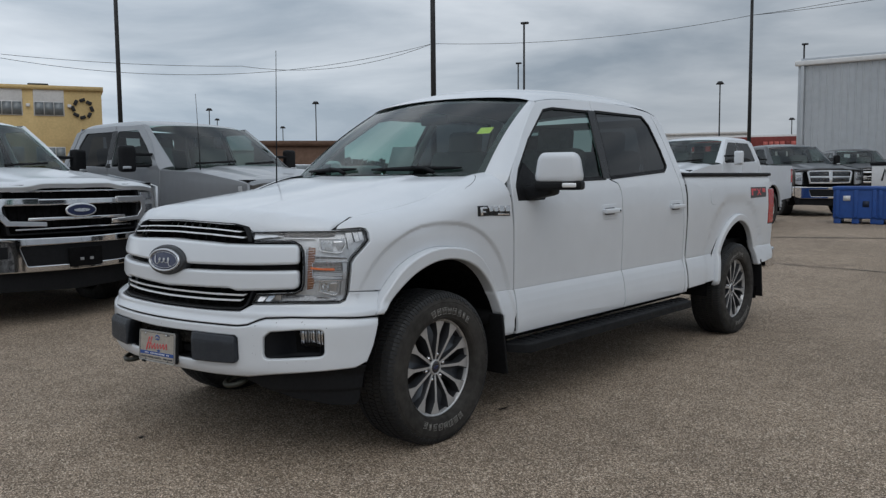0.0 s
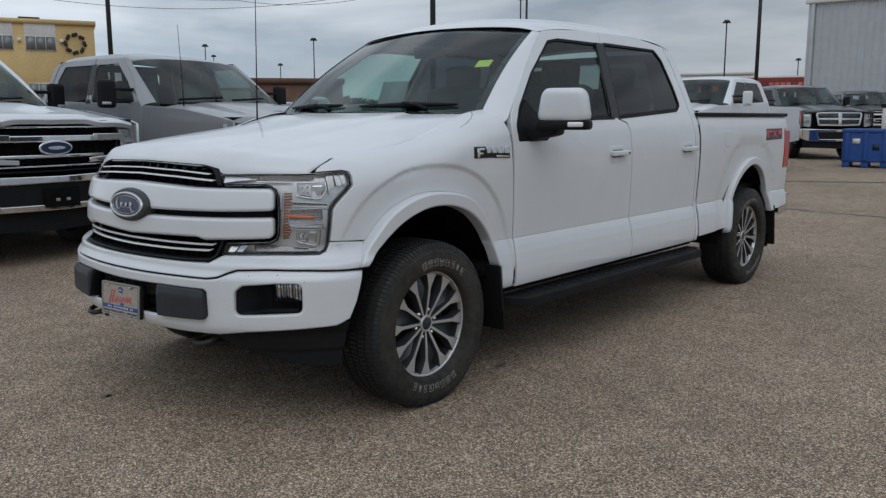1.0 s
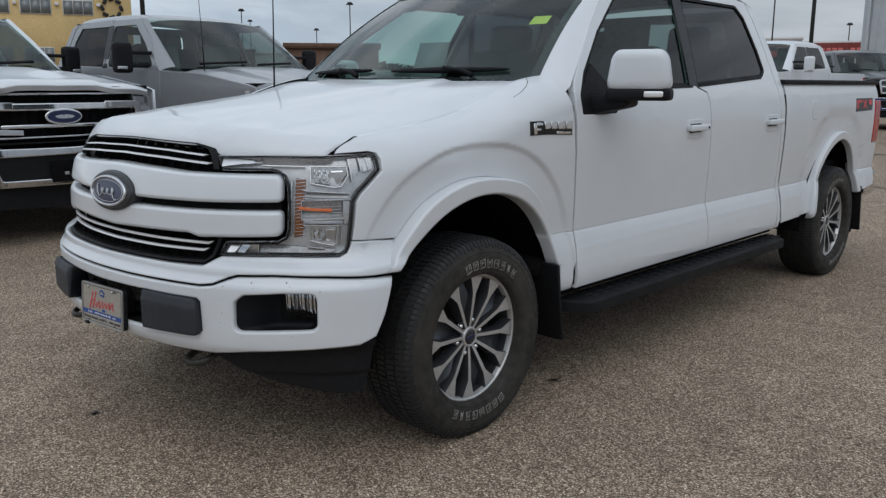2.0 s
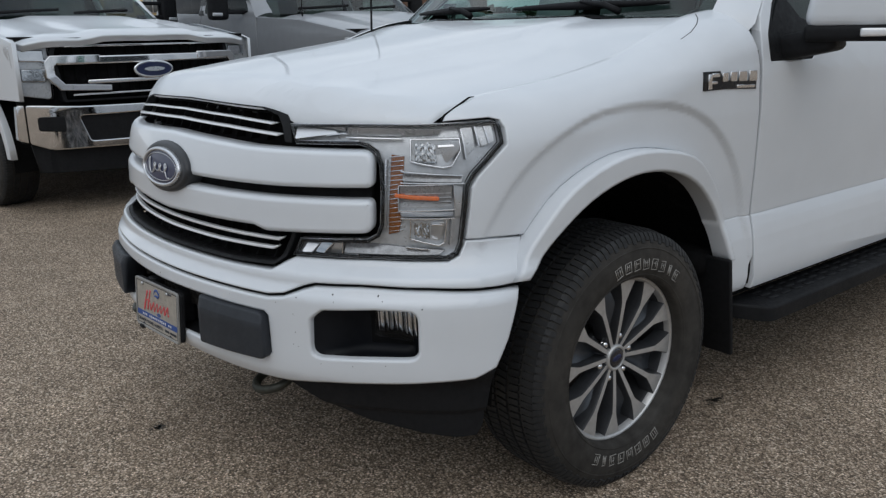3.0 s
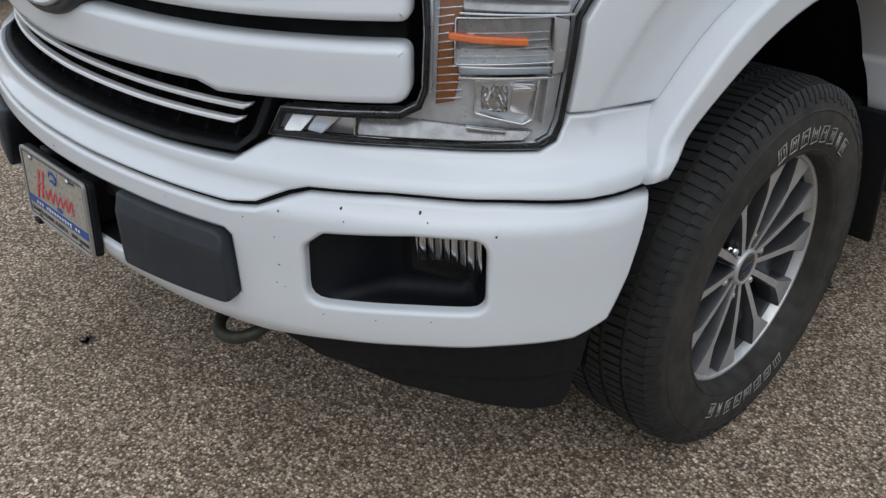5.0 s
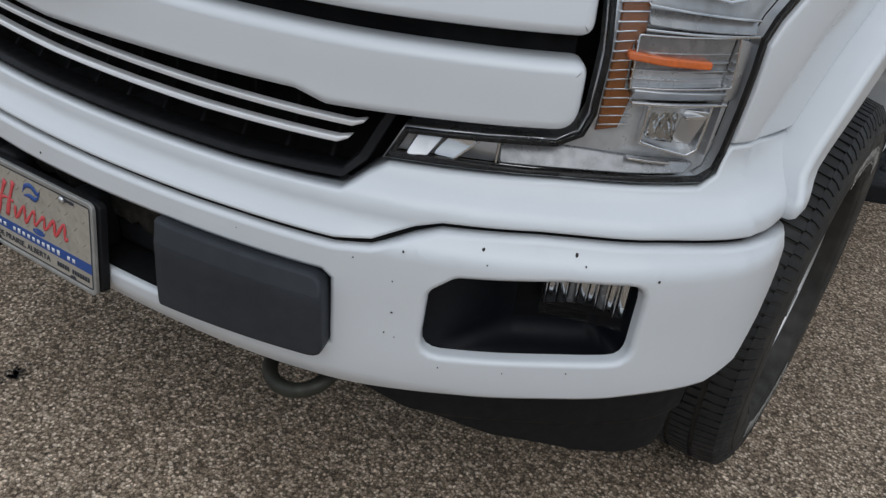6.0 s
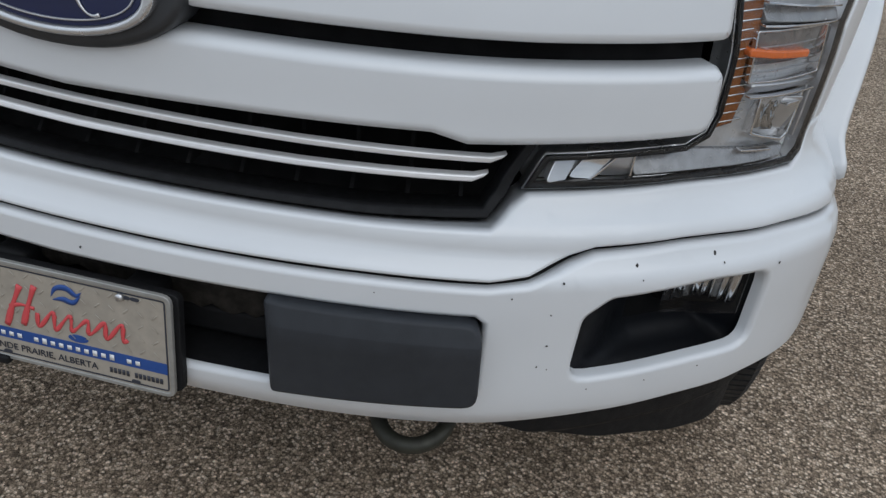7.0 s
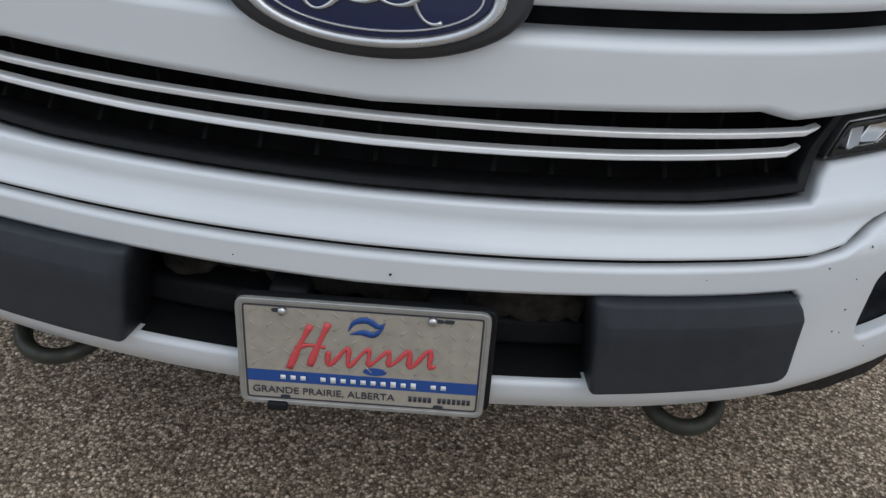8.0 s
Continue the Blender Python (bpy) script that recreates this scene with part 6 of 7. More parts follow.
        part("a_pillar", grid(lambda s, q, w: (lambda a, b: Vector((side * (a.x + (b.x - a.x) * s), a.y + (b.y - a.y) * s - 0.01 * math.sin(math.pi * s), a.z + (b.z - a.z) * s + 0.012 * math.sin(math.pi * s))))(
            Vector((0.86 - 0.14 * q, 1.50 + 0.66 * q, 1.46 + 0.49 * q)), wall(1)(1.60 + 0.62 * q, 1.42 + 0.545 * q, 0.0)), steps(0, 1, 4), steps(0, 1, 8)), paint, t)

    def screen2(s, q, w):
        return Vector((s * (0.86 - 0.14 * q), 1.34 + 0.16 * s * s + (0.72 - 0.06 * s * s) * q, 1.445 + (0.53 - 0.02 * s * s) * q + 0.02 * math.sin(math.pi * q)))

    ws = part("windscreen", grid(screen2, steps(-1, 1, 12), steps(0, 1, 8)), SCREEN, t)
    ws.visible_shadow = False
    part("cowl_panel", grid(lambda x, q, w: Vector((x, 1.29 + 0.13 * q + 0.10 * x * x, 1.446 - 0.03 * abs(x))), steps(-0.93, 0.93, 12), steps(0, 1, 2)), BLACK, t)
    for x0 in (-0.62, 0.05):
        wb = bmesh.new()
        tube(wb, [screen2((x0 + 0.55 * q) / 0.86, 0.05 + 0.05 * q, 0) + Vector((0, -0.02, 0.02)) for q in steps(0, 1, 4)], 0.013, 5)
        part("wiper", wb, BLACK, t)

    def top(s, q, w):
        a = abs(s)
        y = 2.06 + 0.10 * a * a + (cab_end - 0.12 - 2.06 - 0.14 * a * a) * q
        return Vector((s * 0.782, y, 1.972 + 0.085 * min(1.0, q / 0.35) ** 0.6 * (1 - 0.3 * max(0, q - 0.6)) - 0.03 * a ** 2 - 0.055 * a ** 10 - 0.05 * max(0, q - 0.92) / 0.08))

    part("roof", grid(top, [math.copysign(abs(q) ** 0.7, q) for q in steps(-1, 1, 16)], steps(0, 1, 16)), paint, t)
    part("cab_back", sheet([(-0.93, 0.55), (0.93, 0.55), (0.96, 1.42), (0.77, 1.97), (-0.77, 1.97), (-0.96, 1.42)], lambda x, z, w: Vector((x, cab_end - 0.05 - 0.22 * max(0, z - 1.42) + w, z)), [rounded([(-0.68, 1.48), (0.68, 1.48), (0.62, 1.88), (-0.62, 1.88)], 0.05)], step=0.5, r=0.004, depth=0.02), paint, t)
    for x, y, wd in ((0.42, 2.30, 0.52), (-0.42, 2.30, 0.52), (0, 3.15, 1.3)):
        sb = bmesh.new()
        box(sb, (wd, 0.14, 0.70), pose(x, y + 0.2, 1.38, -12), 0.05)
        sm = part("seat", sb, CLOTH, t)
        for hx in ((x,) if wd < 1 else (-0.36, 0.36)):
            hb = bmesh.new()
            box(hb, (0.26, 0.10, 0.18), pose(hx, y + 0.30, 1.80, -8), 0.04)
            part("headrest", hb, CLOTH, sm)
    db = bmesh.new()
    box(db, (1.7, 0.40, 0.28), pose(0, 1.72, 1.28), 0.06)
    part("dashboard", db, CLOTH, t)
    part("cab_floor", block(-0.9, 0.9, 1.4, cab_end - 0.1, 0.55, 0.75), MATTBLACK, t)
    part("tailgate", block(-0.83, 0.83, length - 0.09, length - 0.02, 0.75, 1.41, 0.015), paint, t)
    part("box_floor", block(-0.85, 0.85, cab_end + 0.02, length - 0.05, 0.80, 0.86), BLACK, t)
    part("chassis", block(-0.5, 0.5, 0.15, length - 0.1, 0.45, 0.62), MATTBLACK, t)
    # near-black block put in for the shade behind this nose
    part("nose_backing", block(-0.93, 0.93, 0.16, 0.30, 0.55, 1.30), MATTBLACK, t)

    def nose(x, z, w):
        return Vector((x, 0.02 + 0.12 * x * x + 0.06 * max(0, z - 1.0) - w, z))

    for side in (1, -1):
        ub = lambda pts: pts if side == 1 else mirrored(pts)
        hl = part("headlight", sheet(ub(rounded([(0.74, 0.86), (0.97, 0.90), (0.985, 1.24), (0.90, 1.285), (0.73, 1.28)], 0.03)), nose, step=0.08, r=0.008, depth=0.06, lift=-0.03), HOUSING, t)
        part("lamp_chamber", sheet(ub(rounded([(0.76, 1.12), (0.93, 1.13), (0.94, 1.22), (0.76, 1.21)], 0.02)), nose, step=0.1, r=0.012, depth=0.03, lift=-0.015), CHROME, hl)
        part("lamp_chamber", sheet(ub(rounded([(0.77, 0.98), (0.93, 0.99), (0.93, 1.08), (0.76, 1.08)], 0.02)), nose, step=0.1, r=0.012, depth=0.03, lift=-0.015), DARKCHROME, hl)
        part("lens", sheet(ub(rounded([(0.74, 0.86), (0.97, 0.90), (0.985, 1.24), (0.90, 1.285), (0.73, 1.28)], 0.03)), nose, step=0.1, r=0.006, depth=0.02, lift=0.004), LENS, hl).visible_shadow = False
    if grille == "bars":
        part("grille_frame", sheet(rounded(both([(0, 1.29, 0), (0.70, 1.29, 0.02), (0.735, 1.18, 0.02), (0.68, 0.835, 0.03), (0, 0.83, 0)]), 0, 4), nose, [rounded(both([(0, 1.276, 0), (0.67, 1.276, 0.02), (0.70, 1.17, 0.02), (0.65, 0.85, 0.02), (0, 0.845, 0)]), 0, 4)], step=0.1, r=0.006, depth=0.08, lift=0.0), BLACK, t)
        part("grille_mesh", sheet(both([(0, 1.28), (0.70, 1.28), (0.66, 0.84), (0, 0.84)]), nose, step=0.1, r=0.004, depth=0.02, lift=-0.07), MATTBLACK, t)
        for k in range(-8, 9):
            part("grille_slat", sheet([(0.078 * k - 0.004, 0.85), (0.078 * k + 0.004, 0.85), (0.078 * k + 0.004, 1.27), (0.078 * k - 0.004, 1.27)], nose, step=0.2, r=0.001, depth=0.02, lift=-0.055), MATTBLACK, t)
        for z, h, reach, lift in ((1.232, 0.009, 0.62, 0.0), (1.130, 0.030, 0.70, 0.03), (0.975, 0.016, 0.50, 0.03), (0.885, 0.008, 0.60, 0.0)):
            part("grille_bar", sheet(both([(0, z + h), (reach, z + h), (reach + 0.01, z), (reach, z - h), (0, z - h)]), nose, step=0.1, r=min(0.012, h * 0.7), depth=0.05, lift=lift), CHROME, t)
        for side in (1, -1):
            ub = lambda pts: pts if side == 1 else mirrored(pts)
            part("grille_bracket", sheet(ub([(0.40, 1.168), (0.745, 1.168), (0.785, 1.125), (0.785, 1.02), (0.70, 0.922), (0.34, 0.905), (0.34, 0.948), (0.665, 0.968), (0.722, 1.035), (0.722, 1.092), (0.70, 1.112), (0.40, 1.110)]), nose, step=0.08, r=0.006, depth=0.05, lift=0.034), CHROME, t)
        ov = part("oval_badge", sheet([(x, 1.048 + z) for x, z in ellipse(0.165, 0.068, 32)], nose, step=0.08, r=0.01, depth=0.08, lift=0.045), CHROME, t, "oval badge with dark blue centre")
        part("badge_face", sheet([(x, 1.048 + z) for x, z in ellipse(0.145, 0.052, 32)], nose, step=0.08, r=0.002, depth=0.01, lift=0.049), BLUE, ov)
        part("badge_stroke", sheet([(x, 1.048 + z) for x, z in ellipse(0.085, 0.016, 20)], nose, step=0.08, r=0.001, depth=0.004, lift=0.053), SILVER, ov)
    else:
        part("grille_frame", sheet(rounded(both([(0, 1.255, 0), (0.60, 1.25, 0.04), (0.64, 1.20, 0.02), (0.58, 0.90, 0.03), (0, 0.89, 0)]), 0, 4), nose, [rounded(both([(0, 1.215, 0), (0.56, 1.212, 0.03), (0.58, 1.18, 0.02), (0.54, 0.94, 0.02), (0, 0.93, 0)]), 0, 4)], step=0.1, r=0.01, depth=0.08, lift=0.02), CHROME, t)
        part("grille_mesh", sheet(both([(0, 1.22), (0.58, 1.22), (0.56, 0.92), (0, 0.92)]), nose, step=0.1, r=0.004, depth=0.02, lift=-0.04), MATTBLACK, t)
        part("grille_bar", sheet(both([(0, 1.10), (0.57, 1.095), (0.57, 1.055), (0, 1.05)]), nose, step=0.1, r=0.008, depth=0.05, lift=0.022), CHROME, t)
        part("grille_bar", sheet([(-0.045, 0.92), (0.045, 0.92), (0.05, 1.22), (-0.05, 1.22)], nose, step=0.1, r=0.008, depth=0.05, lift=0.022), CHROME, t)
        for z in (0.96, 0.995, 1.03, 1.125, 1.16, 1.19):
            part("grille_slat", sheet(both([(0, z + 0.004), (0.55, z + 0.004), (0.55, z - 0.004), (0, z - 0.004)]), nose, step=0.2, r=0.001, depth=0.02, lift=-0.01), DARKCHROME, t)

    def bump(x, z, w):
        return Vector((x, -0.06 + 0.20 * x * x * (1 if abs(x) < 0.8 else 1.3) + 0.05 * max(0, z - 0.80) - w, z))

    part("front_bumper", sheet(rounded(both([(0, 0.80, 0), (0.60, 0.81, 0.02), (0.97, 0.835, 0.03), (0.985, 0.58, 0.03), (0.80, 0.50, 0.02), (0, 0.49, 0)]), 0, 4), bump, [rounded(both([(0, 0.735, 0), (0.60, 0.735, 0.02), (0.54, 0.555, 0.02), (0, 0.55, 0)]), 0, 4)], step=0.06, r=0.012, depth=0.05), CHROME, t)
    part("bumper_insert", sheet(both([(0, 0.76), (0.62, 0.76), (0.58, 0.53), (0, 0.53)]), bump, step=0.1, r=0.004, depth=0.02, lift=-0.02), BLACK, t)
    if detail:
        part("plate_holder", sheet(rounded(both([(0, 0.70, 0), (0.17, 0.70, 0.01), (0.17, 0.52, 0.01), (0, 0.52, 0)]), 0, 3), bump, step=0.2, r=0.004, depth=0.02, lift=0.01), MATTBLACK, t)
        for x in (-0.05, 0.05):
            part("holder_clip", sheet([(x - 0.018, 0.575), (x + 0.018, 0.575), (x + 0.018, 0.60), (x - 0.018, 0.60)], bump, step=0.2, r=0.002, depth=0.01, lift=0.016), SILVER, t)
        for side in (1, -1):
            ub = lambda pts: pts if side == 1 else mirrored(pts)
            part("fog_lamp", sheet(ub(rounded([(0.70, 0.63), (0.86, 0.64), (0.86, 0.74), (0.70, 0.74)], 0.02)), bump, step=0.1, r=0.004, depth=0.02, lift=0.004), BLACK, t)
    part("air_dam", sheet(both([(0, 0.57), (0.90, 0.58), (0.86, 0.33), (0, 0.30)]), bump, step=0.1, r=0.006, depth=0.02, lift=-0.07), BLACK, t)
    for x, y, rz in ((0.84, FW, 0), (-0.84, FW, 180), (0.84, RW, 0), (-0.84, RW, 180)):
        c = copy_thing(first, pose(x, y, 0.408, 0, 0, rz))
        c.parent = t
    t.scale = (1.022, 1.022, 1.022)
    return t


def stand(x, y):
    return (x, y, lie(x, y))


other_pickup("white heavy pickup truck with chrome grille and bumper", WHITE, stand(-4.107, 0.467), 98.7)
grey_one = other_pickup("grey heavy pickup truck with black towing mirrors", GREY, stand(-3.364, 2.908), 94.6)
whip = bmesh.new()
tube(whip, [(-0.80, 1.10, 1.33), (-0.80, 1.11, 1.7), (-0.81, 1.13, 2.25)], [0.008, 0.004, 0.0025], 5)
part("antenna", whip, BLACK, grey_one)
other_pickup("white pickup truck parked beyond the other's tail", WHITE, stand(-4.35, 12.4), 0, detail=False, mirrors="white", length=5.9)
other_pickup("dark grey pickup truck with chrome cross-bar grille", DARKGREY, stand(-3.12, 20.85), 46, grille="cross", detail=False)
other_pickup("dark grey pickup truck parked close to the metal building", DARKGREY, stand(-4.25, 30.3), 34, detail=False)


# ---- yard and town beyond ----
def far(px_az, dist):
    """A spot on the ground by its bearing (degrees east of north) and distance from where the walk starts."""
    a = radians(px_az)
    return stand(3.83 + dist * math.sin(a), -3.17 + dist * math.cos(a))


POLE = worn("black_pole_paint", (0.012, 0.012, 0.013), 0.55, scale=20, amount=0.3)
METALWALL = worn("ribbed_metal_cladding", (0.50, 0.53, 0.56), 0.45, metal=0.2, scale=3, amount=0.10)
YELLOW = worn("yellow_stucco", (0.62, 0.45, 0.21), 0.85, scale=6, amount=0.15, bump=0.2, bump_scale=60)
STUCCO = worn("grey_stucco", (0.62, 0.61, 0.60), 0.85, scale=6, amount=0.12)
BROWN = worn("brown_cladding", (0.13, 0.075, 0.05), 0.8, scale=4, amount=0.2)
REDWALL = worn("red_fascia", (0.20, 0.03, 0.025), 0.6, scale=4, amount=0.2)
SIGNRED = worn("faded_red_lettering", (0.50, 0.12, 0.10), 0.6, scale=10, amount=0.2)
BINBLUE = worn("blue_plastic", (0.016, 0.075, 0.30), 0.45, scale=10, amount=0.18)
DARKGLASS = worn("dark_window_glass", (0.16, 0.18, 0.19), 0.08, scale=5, amount=0.3, spec=0.8)
SIGNWHITE = worn("white_sign_board", (0.72, 0.72, 0.72), 0.5, scale=8, amount=0.08)
LEAF = worn("far_foliage", (0.035, 0.055, 0.028), 0.9, scale=2, amount=0.5)


def street_lamp(az, dist, height, r, head="flat"):
    x, y, z = far(az, dist)
    t = thing("street_lamp", "tall black steel lamp pole with a flat head" if head == "flat" else "slim lamp pole with a round head", "lamp pole", "car park lamps", (x, y, z))
    bm = bmesh.new()
    tube(bm, [(0, 0, 0), (0, 0, height * 0.5), (0, 0, height)], [r * 1.15, r, r * 0.85], 12)
    part("pole", bm, POLE, t)
    b = bmesh.new()
    bmesh.ops.create_cone(b, segments=16, radius1=r * 3, radius2=r * 2.8, depth=0.5, cap_ends=True, matrix=pose(0, 0, 0.25))
    part("footing", b, STUCCO, t)
    h = bmesh.new()
    if head == "flat":
        box(h, (0.42, 0.24, 0.11), pose(0.05, 0, height + 0.04, 0, 0, 20), 0.03)
    else:
        bmesh.ops.create_cone(h, segments=20, radius1=0.42, radius2=0.22, depth=0.28, cap_ends=True, matrix=pose(0, 0, height + 0.1))
    part("lamp_head", h, POLE, t)
    return t


street_lamp(-62.75, 32, 10.5, 0.076)
street_lamp(-42.05, 25, 9.6, 0.080)
street_lamp(-35.8, 46, 9.2, 0.061)
street_lamp(-36.2, 62, 9.0, 0.058)
street_lamp(-21.05, 36, 8.3, 0.072)
street_lamp(-17.9, 62, 9.6, 0.065)
street_lamp(-22.9, 88, 9.6, 0.072, "round")
street_lamp(-18.5, 120, 7.5, 0.072, "round")
street_lamp(-50.15, 95, 8.6, 0.065, "round")
street_lamp(-57.2, 105, 8.4, 0.065, "round")
street_lamp(-56.7, 130, 8.6, 0.065, "round")
street_lamp(-52.4, 120, 7.0, 0.065, "round")


def wire(a, b, sag, r=0.012):
    pts = []
    for t in steps(0, 1, 24):
        pts.append(tuple(a[i] + (b[i] - a[i]) * t - (sag * 4 * t * (1 - t) if i == 2 else 0) for i in range(3)))
    return tube(bmesh.new(), pts, r, 5)


def aloft(az, dist, el):
    a = radians(az)
    return (3.83 + dist * math.sin(a), -3.17 + dist * math.cos(a), 1.4 + dist * math.tan(radians(el)))


for a, b, sag in ((aloft(-72, 60, 7.9), aloft(-42.05, 60, 9.2), 1.9), (aloft(-72, 60, 7.9), aloft(-55, 60, 7.6), 0.3), (aloft(-55, 60, 7.6), aloft(-42.05, 60, 9.2), 0.9), (aloft(-42.05, 60, 9.2), aloft(-21.05, 60, 10.2), 0.6), (aloft(-21.05, 60, 10.2), aloft(-8, 60, 11.8), 0.3), (aloft(-21.05, 60, 10.2), aloft(-8, 60, 11.0), 0.2)):
    tagged(part("power_line", wire(a, b, sag, 0.016), POLE), "thin dark overhead line strung between poles", "power line", "power lines")


def slab(name, mat, w, d, h, parent, at=(0, 0, 0), bevel=0.0):
    return part(name, box(bmesh.new(), (w, d, h), pose(at[0], at[1], at[2] + h / 2), bevel), mat, parent)


# ribbed metal hall
def metal_hall():
    c = Vector(far(-18.05, 43))
    t = thing("metal_building", "pale grey ribbed metal warehouse with a gutter", "warehouse", at=tuple(c), turn=6)
    L, H = 26.0, 6.2
    bm = bmesh.new()
    pts, x = [], 0.0
    while x < L:
        pts += [(x, 0.0), (x + 0.20, 0.0), (x + 0.225, -0.035), (x + 0.265, -0.035), (x + 0.29, 0.0)]
        x += 0.305
    vv = [[bm.verts.new((px, py, z)) for z in (-0.3, H)] for px, py in pts]
    for a, b in zip(vv, vv[1:]):
        bm.faces.new((a[0], b[0], b[1], a[1]))
    part("wall", bm, METALWALL, t, smooth_shade=False)
    bm = bmesh.new()
    vv = [[bm.verts.new((py, px, z)) for z in (-0.3, H)] for px, py in pts[:150]]
    for a, b in zip(vv, vv[1:]):
        bm.faces.new((a[0], b[0], b[1], a[1]))
    part("wall", bm, METALWALL, t, smooth_shade=False)
    slab("roof", METALWALL, L, 10, 0.25, t, (L / 2, 5.0, H))
    part("gutter", box(bmesh.new(), (L + 0.3, 0.20, 0.24), pose(L / 2 - 0.1, -0.10, H + 0.02), 0.05), SIGNWHITE, t)
    part("downpipe", box(bmesh.new(), (0.14, 0.12, H), pose(0.10, -0.09, H / 2), 0.02), METALWALL, t)
    part("corner_trim", box(bmesh.new(), (0.22, 0.10, H + 0.3), pose(0.0, -0.01, H / 2 - 0.15), 0.01), METALWALL, t)
    sg = part("wall_sign", box(bmesh.new(), (0.85, 0.03, 0.40), pose(4.35, -0.06, 2.25), 0.005), SIGNWHITE, t, "small white sign with grey lines")
    for k in range(2):
        part("sign_line", box(bmesh.new(), (0.6, 0.01, 0.05), pose(4.35, -0.08, 2.32 - 0.12 * k)), DARKGREY, sg)
    part("vent_box", box(bmesh.new(), (0.35, 0.15, 0.30), pose(2.6, -0.09, 1.95), 0.02), METALWALL, t)


metal_hall()


# blue bins
def blue_bin(at, turn):
    t = thing("blue_bin", "blue moulded plastic bulk bin with ribbed sides", "bin", "blue bins", at, turn)
    part("body", box(bmesh.new(), (1.0, 0.9, 0.74), pose(0, 0, 0.49), 0.04, 3), BINBLUE, t)
    part("rim", box(bmesh.new(), (1.05, 0.95, 0.09), pose(0, 0, 0.86), 0.025, 2), BINBLUE, t)
    for x in (-0.40, 0.0, 0.40):
        part("rib", box(bmesh.new(), (0.09, 0.05, 0.66), pose(x, -0.455, 0.49), 0.015), BINBLUE, t)
        part("foot", box(bmesh.new(), (0.16, 0.85, 0.13), pose(x, 0, 0.065), 0.015), BINBLUE, t)
    part("label_plate", box(bmesh.new(), (0.16, 0.01, 0.12), pose(-0.20, -0.458, 0.62)), SIGNWHITE, t, "small white label")
    part("label_plate", box(bmesh.new(), (0.14, 0.01, 0.14), pose(0.22, -0.458, 0.48)), principled("bin_recess", (0.01, 0.02, 0.05), 0.6), t)


bx, by, _ = far(-14.6, 22.6)
for k in range(3):
    blue_bin(stand(bx + 0.93 * k * math.cos(radians(10)), by + 0.93 * k * math.sin(radians(10))), 10)

# white banner board on a low rack behind the bins
bx, by, bz = far(-11.4, 25.5)
board = thing("banner_board", "white banner board with dark script strokes on a rack", "sign", at=(bx, by, bz), turn=8)
part("board", box(bmesh.new(), (2.6, 0.05, 0.56), pose(0.2, 0, 1.12), 0.01), SIGNWHITE, board)
part("rack", box(bmesh.new(), (2.7, 0.7, 0.85), pose(0.2, 0.30, 0.43), 0.02), BLACK, board)
part("cover", box(bmesh.new(), (2.7, 0.6, 0.10), pose(0.2, 0.25, 1.47), 0.03), BLACK, board)
for k in range(7):
    part("script_stroke", tube(bmesh.new(), [(-0.85 + 0.22 * k, -0.03, 1.00), (-0.78 + 0.22 * k, -0.03, 1.18 if k else 1.32), (-0.70 + 0.22 * k, -0.03, 1.04)], 0.025, 5), REDWALL if k > 4 else POLE, board)


def block_house(name, label, category, az, dist, w, d, h, mat, turn=None, windows=()):
    x, y, z = far(az, dist)
    t = thing(name, label, category, at=(x, y, z), turn=-az if turn is None else turn)
    slab("wall", mat, w, d, h + 0.5, t, (0, d / 2, -0.5))
    slab("parapet", mat, w + 0.3, d + 0.3, 0.35, t, (0, d / 2, h))
    for cx, cz, ww, wh, n in windows:
        wb = part("window", box(bmesh.new(), (ww, 0.10, wh), pose(cx, -0.02, cz)), STUCCO, t)
        for k in range(n):
            pw = ww / n - 0.06
            part("pane", box(bmesh.new(), (pw, 0.06, wh - 0.12), pose(cx - ww / 2 + (k + 0.5) * ww / n, -0.06, cz)), DARKGLASS, wb)
    return t


# yellow building with grey bays and a dark ring on its wall
yb = block_house("office_building", "yellow and grey three-storey building with a dark ring sign", "building", -69.3, 76, 14.5, 12, 7.9, YELLOW, 66, [(-2.9, 6.35, 2.2, 1.15, 3), (0.1, 6.35, 2.2, 1.15, 3), (3.2, 6.35, 2.2, 1.15, 3), (-2.9, 2.6, 2.2, 1.2, 3), (0.1, 2.6, 2.2, 1.2, 3), (3.2, 2.6, 2.2, 1.2, 3)])
for cx in (-2.9, 0.1, 3.2):
    part("grey_bay", box(bmesh.new(), (2.3, 0.04, 2.2), pose(cx, -0.01, 6.85), 0.01), STUCCO, yb)
for k in range(8):
    a = k * math.pi / 4
    part("ring_piece", box(bmesh.new(), (0.46, 0.12, 0.28), pose(5.75 + 0.72 * math.cos(a), -0.08, 6.4 + 0.72 * math.sin(a), 0, -math.degrees(a) + 70, 0), 0.08, 2), POLE, yb)
for cx in (-1.4, 1.65, 4.75):
    part("wall_light", box(bmesh.new(), (0.3, 0.2, 0.25), pose(cx, -0.12, 6.6), 0.05), SIGNWHITE, yb)
part("roof_unit", box(bmesh.new(), (1.6, 1.4, 0.5), pose(2.4, 3.0, 8.4), 0.03), POLE, yb)

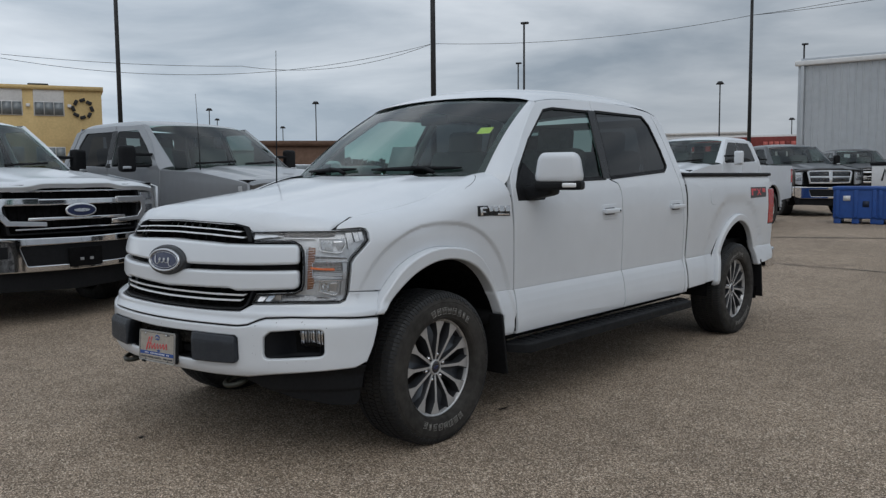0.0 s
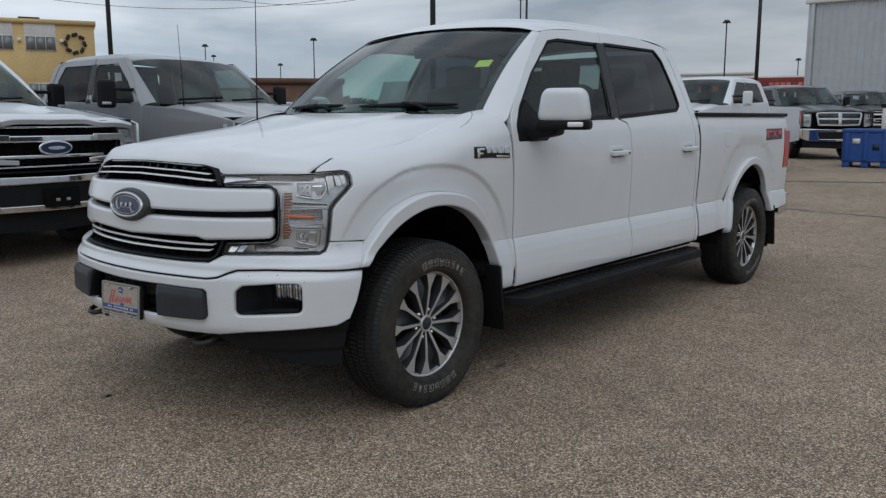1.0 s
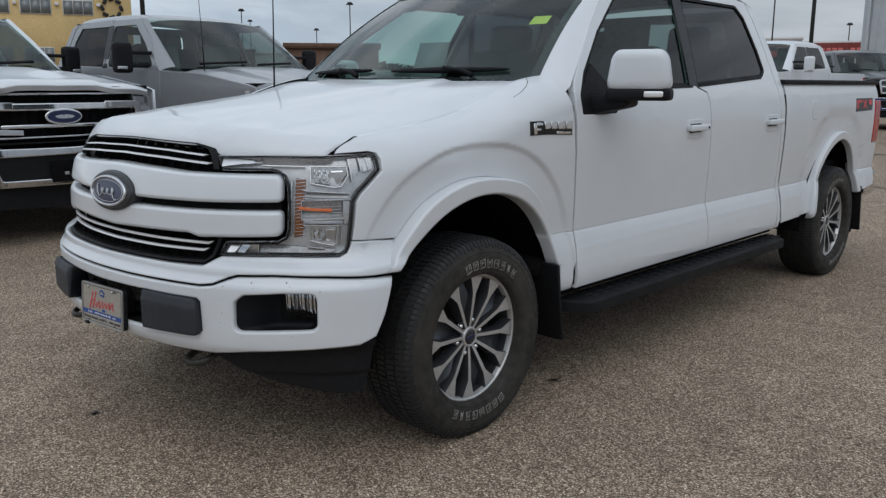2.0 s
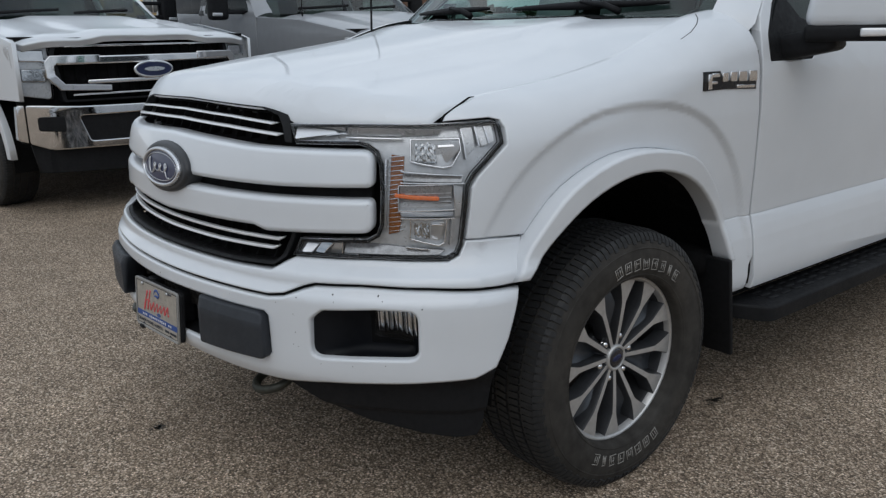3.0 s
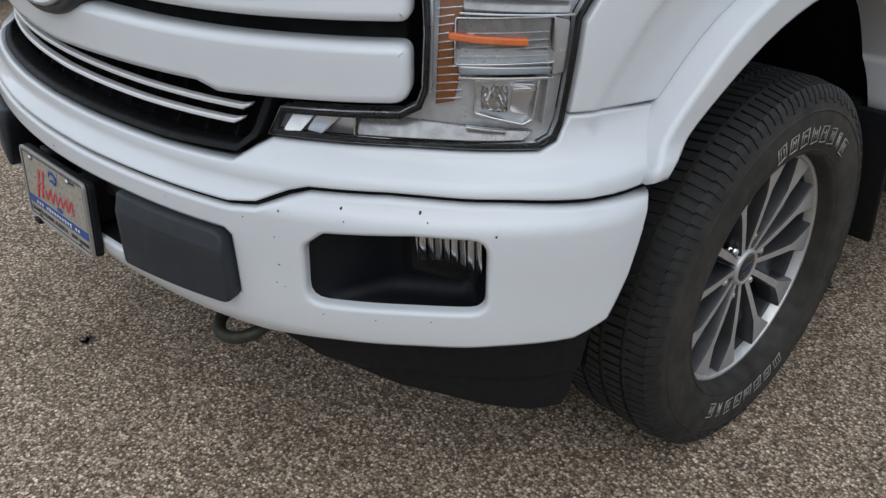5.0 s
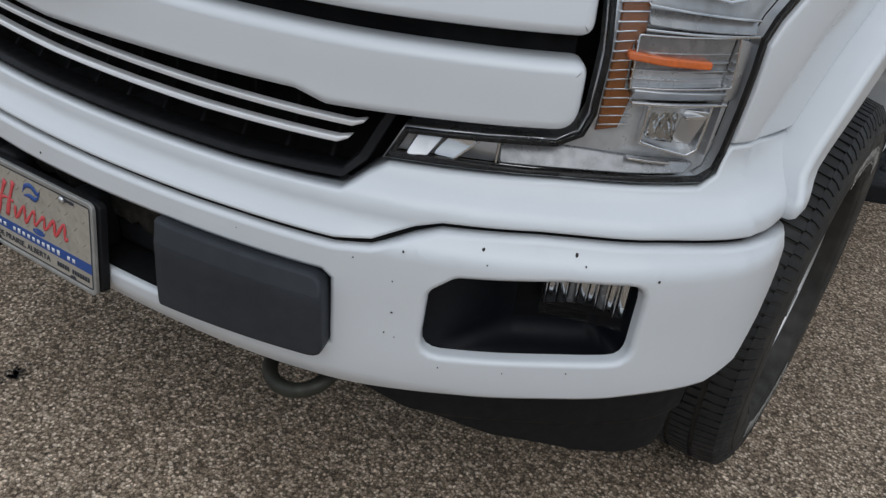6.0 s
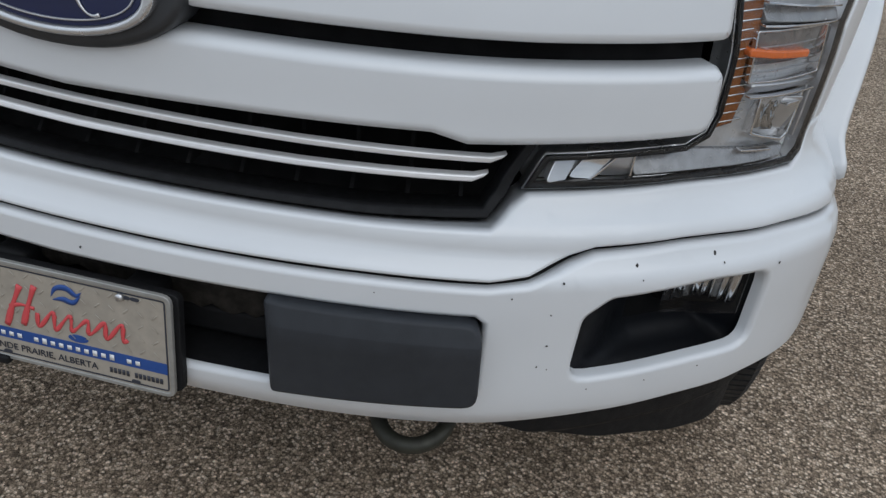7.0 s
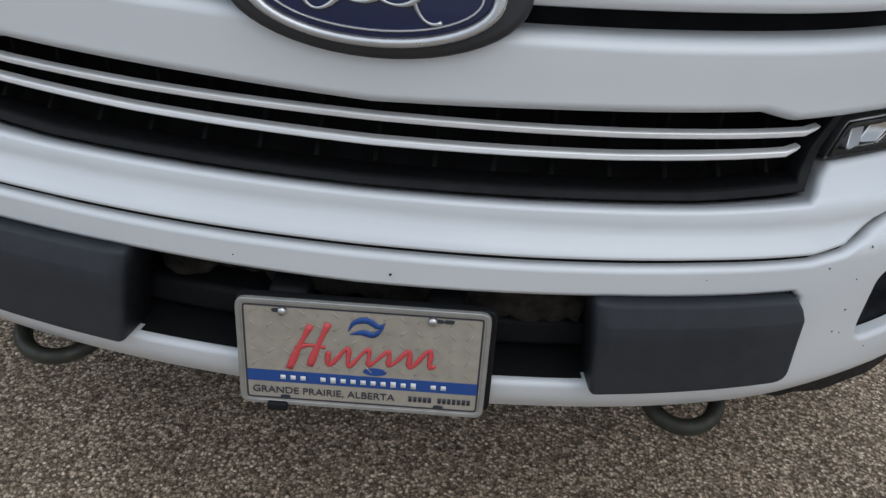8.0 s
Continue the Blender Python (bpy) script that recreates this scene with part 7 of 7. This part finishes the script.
bh = block_house("low_building", "low brown flat-roofed building behind the car park", "building", -51.3, 58, 6.2, 8, 2.9, BROWN)
rb = block_house("shop_building", "long low shop with a dark red fascia", "building", -21.0, 72, 11.5, 9, 3.5, STUCCO, None, [(-3.5, 1.3, 2.5, 1.8, 2), (0.0, 1.3, 2.5, 1.8, 2), (3.5, 1.3, 2.5, 1.8, 2)])
part("fascia", box(bmesh.new(), (11.7, 0.3, 1.1), pose(0, -0.2, 3.15), 0.03), REDWALL, rb)
for k in range(9):
    part("fascia_mark", box(bmesh.new(), (0.34, 0.08, 0.42), pose(1.2 + 0.42 * k, -0.38, 3.1)), SIGNRED if k != 4 else REDWALL, rb)
block_house("shop_building", "distant pale flat-roofed shop", "building", -24.6, 130, 16, 10, 6.0, STUCCO)
block_house("shop_building", "distant low red-brown shop", "building", -18.6, 140, 10, 10, 5.4, BROWN)
block_house("low_building", "distant pale low building", "building", -55.0, 150, 26, 10, 4.2, STUCCO)
block_house("low_building", "distant low brown building", "building", -58.6, 120, 9, 10, 4.0, BROWN)

# far cars in a row, seen over the bonnet
CARS = [WHITE, DARKGREY, WHITE, GREY, REDWALL, WHITE, DARKGREY]


def far_car(at, turn, paint, label):
    t = thing("parked_car", label, "car", "far parked cars", at, turn)
    part("body", box(bmesh.new(), (1.8, 4.5, 0.62), pose(0, 0, 0.62), 0.16, 3), paint, t)
    bm = bmesh.new()
    box(bm, (1.55, 2.4, 0.62), pose(0, 0.2, 1.18), 0.2, 3)
    part("cabin", bm, DARKGLASS, t)
    part("roof", box(bmesh.new(), (1.3, 1.5, 0.06), pose(0, 0.25, 1.49), 0.03, 2), paint, t)
    for x in (-0.8, 0.8):
        for y in (-1.4, 1.4):
            part("wheel", lathe(bmesh.new(), [(x - 0.1, 0.05), (x - 0.1, 0.30), (x - 0.07, 0.33), (x + 0.07, 0.33), (x + 0.1, 0.30), (x + 0.1, 0.05)], 20), RUBBER, t).matrix_basis = pose(0, y, 0.33)
    for x in (-0.65, 0.65):
        part("headlight", box(bmesh.new(), (0.35, 0.08, 0.14), pose(x, -2.2, 0.75), 0.03), CHROME, t)


names = {WHITE: "white", DARKGREY: "dark grey", GREY: "silver grey", REDWALL: "dark red"}
for k, (az, dist) in enumerate(((-51.8, 30), (-50.2, 33), (-54.3, 36), (-56.0, 44), (-47.0, 52), (-49.0, 60), (-24.8, 60))):
    far_car(far(az, dist), 75 + 7 * (k % 3), CARS[k], names[CARS[k]] + " car parked far across the yard")


# far tree line
def tree_line():
    random.seed(11)
    verts, faces = [], []
    for k in range(2600):
        az, d = random.uniform(-75, -5), random.uniform(190, 240)
        h = random.uniform(0.3, 2.8) + 0.7 * math.sin(az * 0.9)
        x, y, z = far(az, d)
        n = len(verts)
        for j in range(6):
            r = random.uniform(0.6, 1.5)
            a, b = random.uniform(0, 6.28), random.uniform(-1, 1)
            verts.append((x + r * math.cos(a), y + r * math.sin(a), z + h + r * b))
        faces += [(n, n + 1, n + 2), (n, n + 2, n + 3), (n, n + 3, n + 4), (n + 5, n + 1, n + 2), (n + 5, n + 3, n + 4), (n, n + 1, n + 5)]
    me = bpy.data.meshes.new("tree_line")
    me.from_pydata(verts, [], faces)
    me.materials.append(LEAF)
    return tagged(new("tree_line", me), "far dark green line of trees on the horizon", "trees", kind="stuff")


tree_line()

# dark stains on the asphalt
STAIN = worn("oil_stain", (0.026, 0.022, 0.018), 0.6, scale=60, amount=0.5)
for x, y, r, lab in ((0.872, 0.71, 0.05, "small black oil stain on the asphalt"), (-0.308, -0.997, 0.035, "faint dark spot on the asphalt")):
    bm = bmesh.new()
    random.seed(int(r * 1000))
    for k in range(90 if r > 0.04 else 60):
        a, q = random.uniform(0, 6.28), r * random.random() ** 0.6
        s = random.uniform(0.0015, 0.006) * (1.5 - q / r)
        cx, cy = x + q * math.cos(a) * 0.7, y + q * math.sin(a) * 1.2
        bm.faces.new([bm.verts.new((cx + s * random.uniform(0.6, 1.2) * math.cos(t), cy + s * random.uniform(0.6, 1.2) * math.sin(t), 0.0025)) for t in steps(0, 5.5, 7)])
    tagged(part("oil_stain", bm, STAIN), lab, "stain", kind="stuff")


# tar seam across the yard
def seam(p0, p1, r):
    random.seed(3)
    bm = bmesh.new()
    rows = []
    a, b = Vector(p0), Vector(p1)
    n = (b - a).normalized()
    side = Vector((-n.y, n.x))
    for t in steps(0, 1, 70):
        c = a.lerp(b, t) + side * (0.05 * math.sin(9 * t) + random.uniform(-0.02, 0.02))
        w = r * random.uniform(0.5, 1.2)
        rows.append([bm.verts.new((q.x, q.y, lie(q.x, q.y) + 0.006)) for q in (c - side * w, c + side * w)])
    for p, q in zip(rows, rows[1:]):
        bm.faces.new((p[0], q[0], q[1], p[1]))
    return tagged(part("tar_seam", bm, STAIN), "dark uneven tar seam in the asphalt", "seam", kind="stuff")


seam((-5.0, 11.2), (6.0, 18.6), 0.05)
seam((-1.5, 9.0), (9.0, 9.6), 0.02)
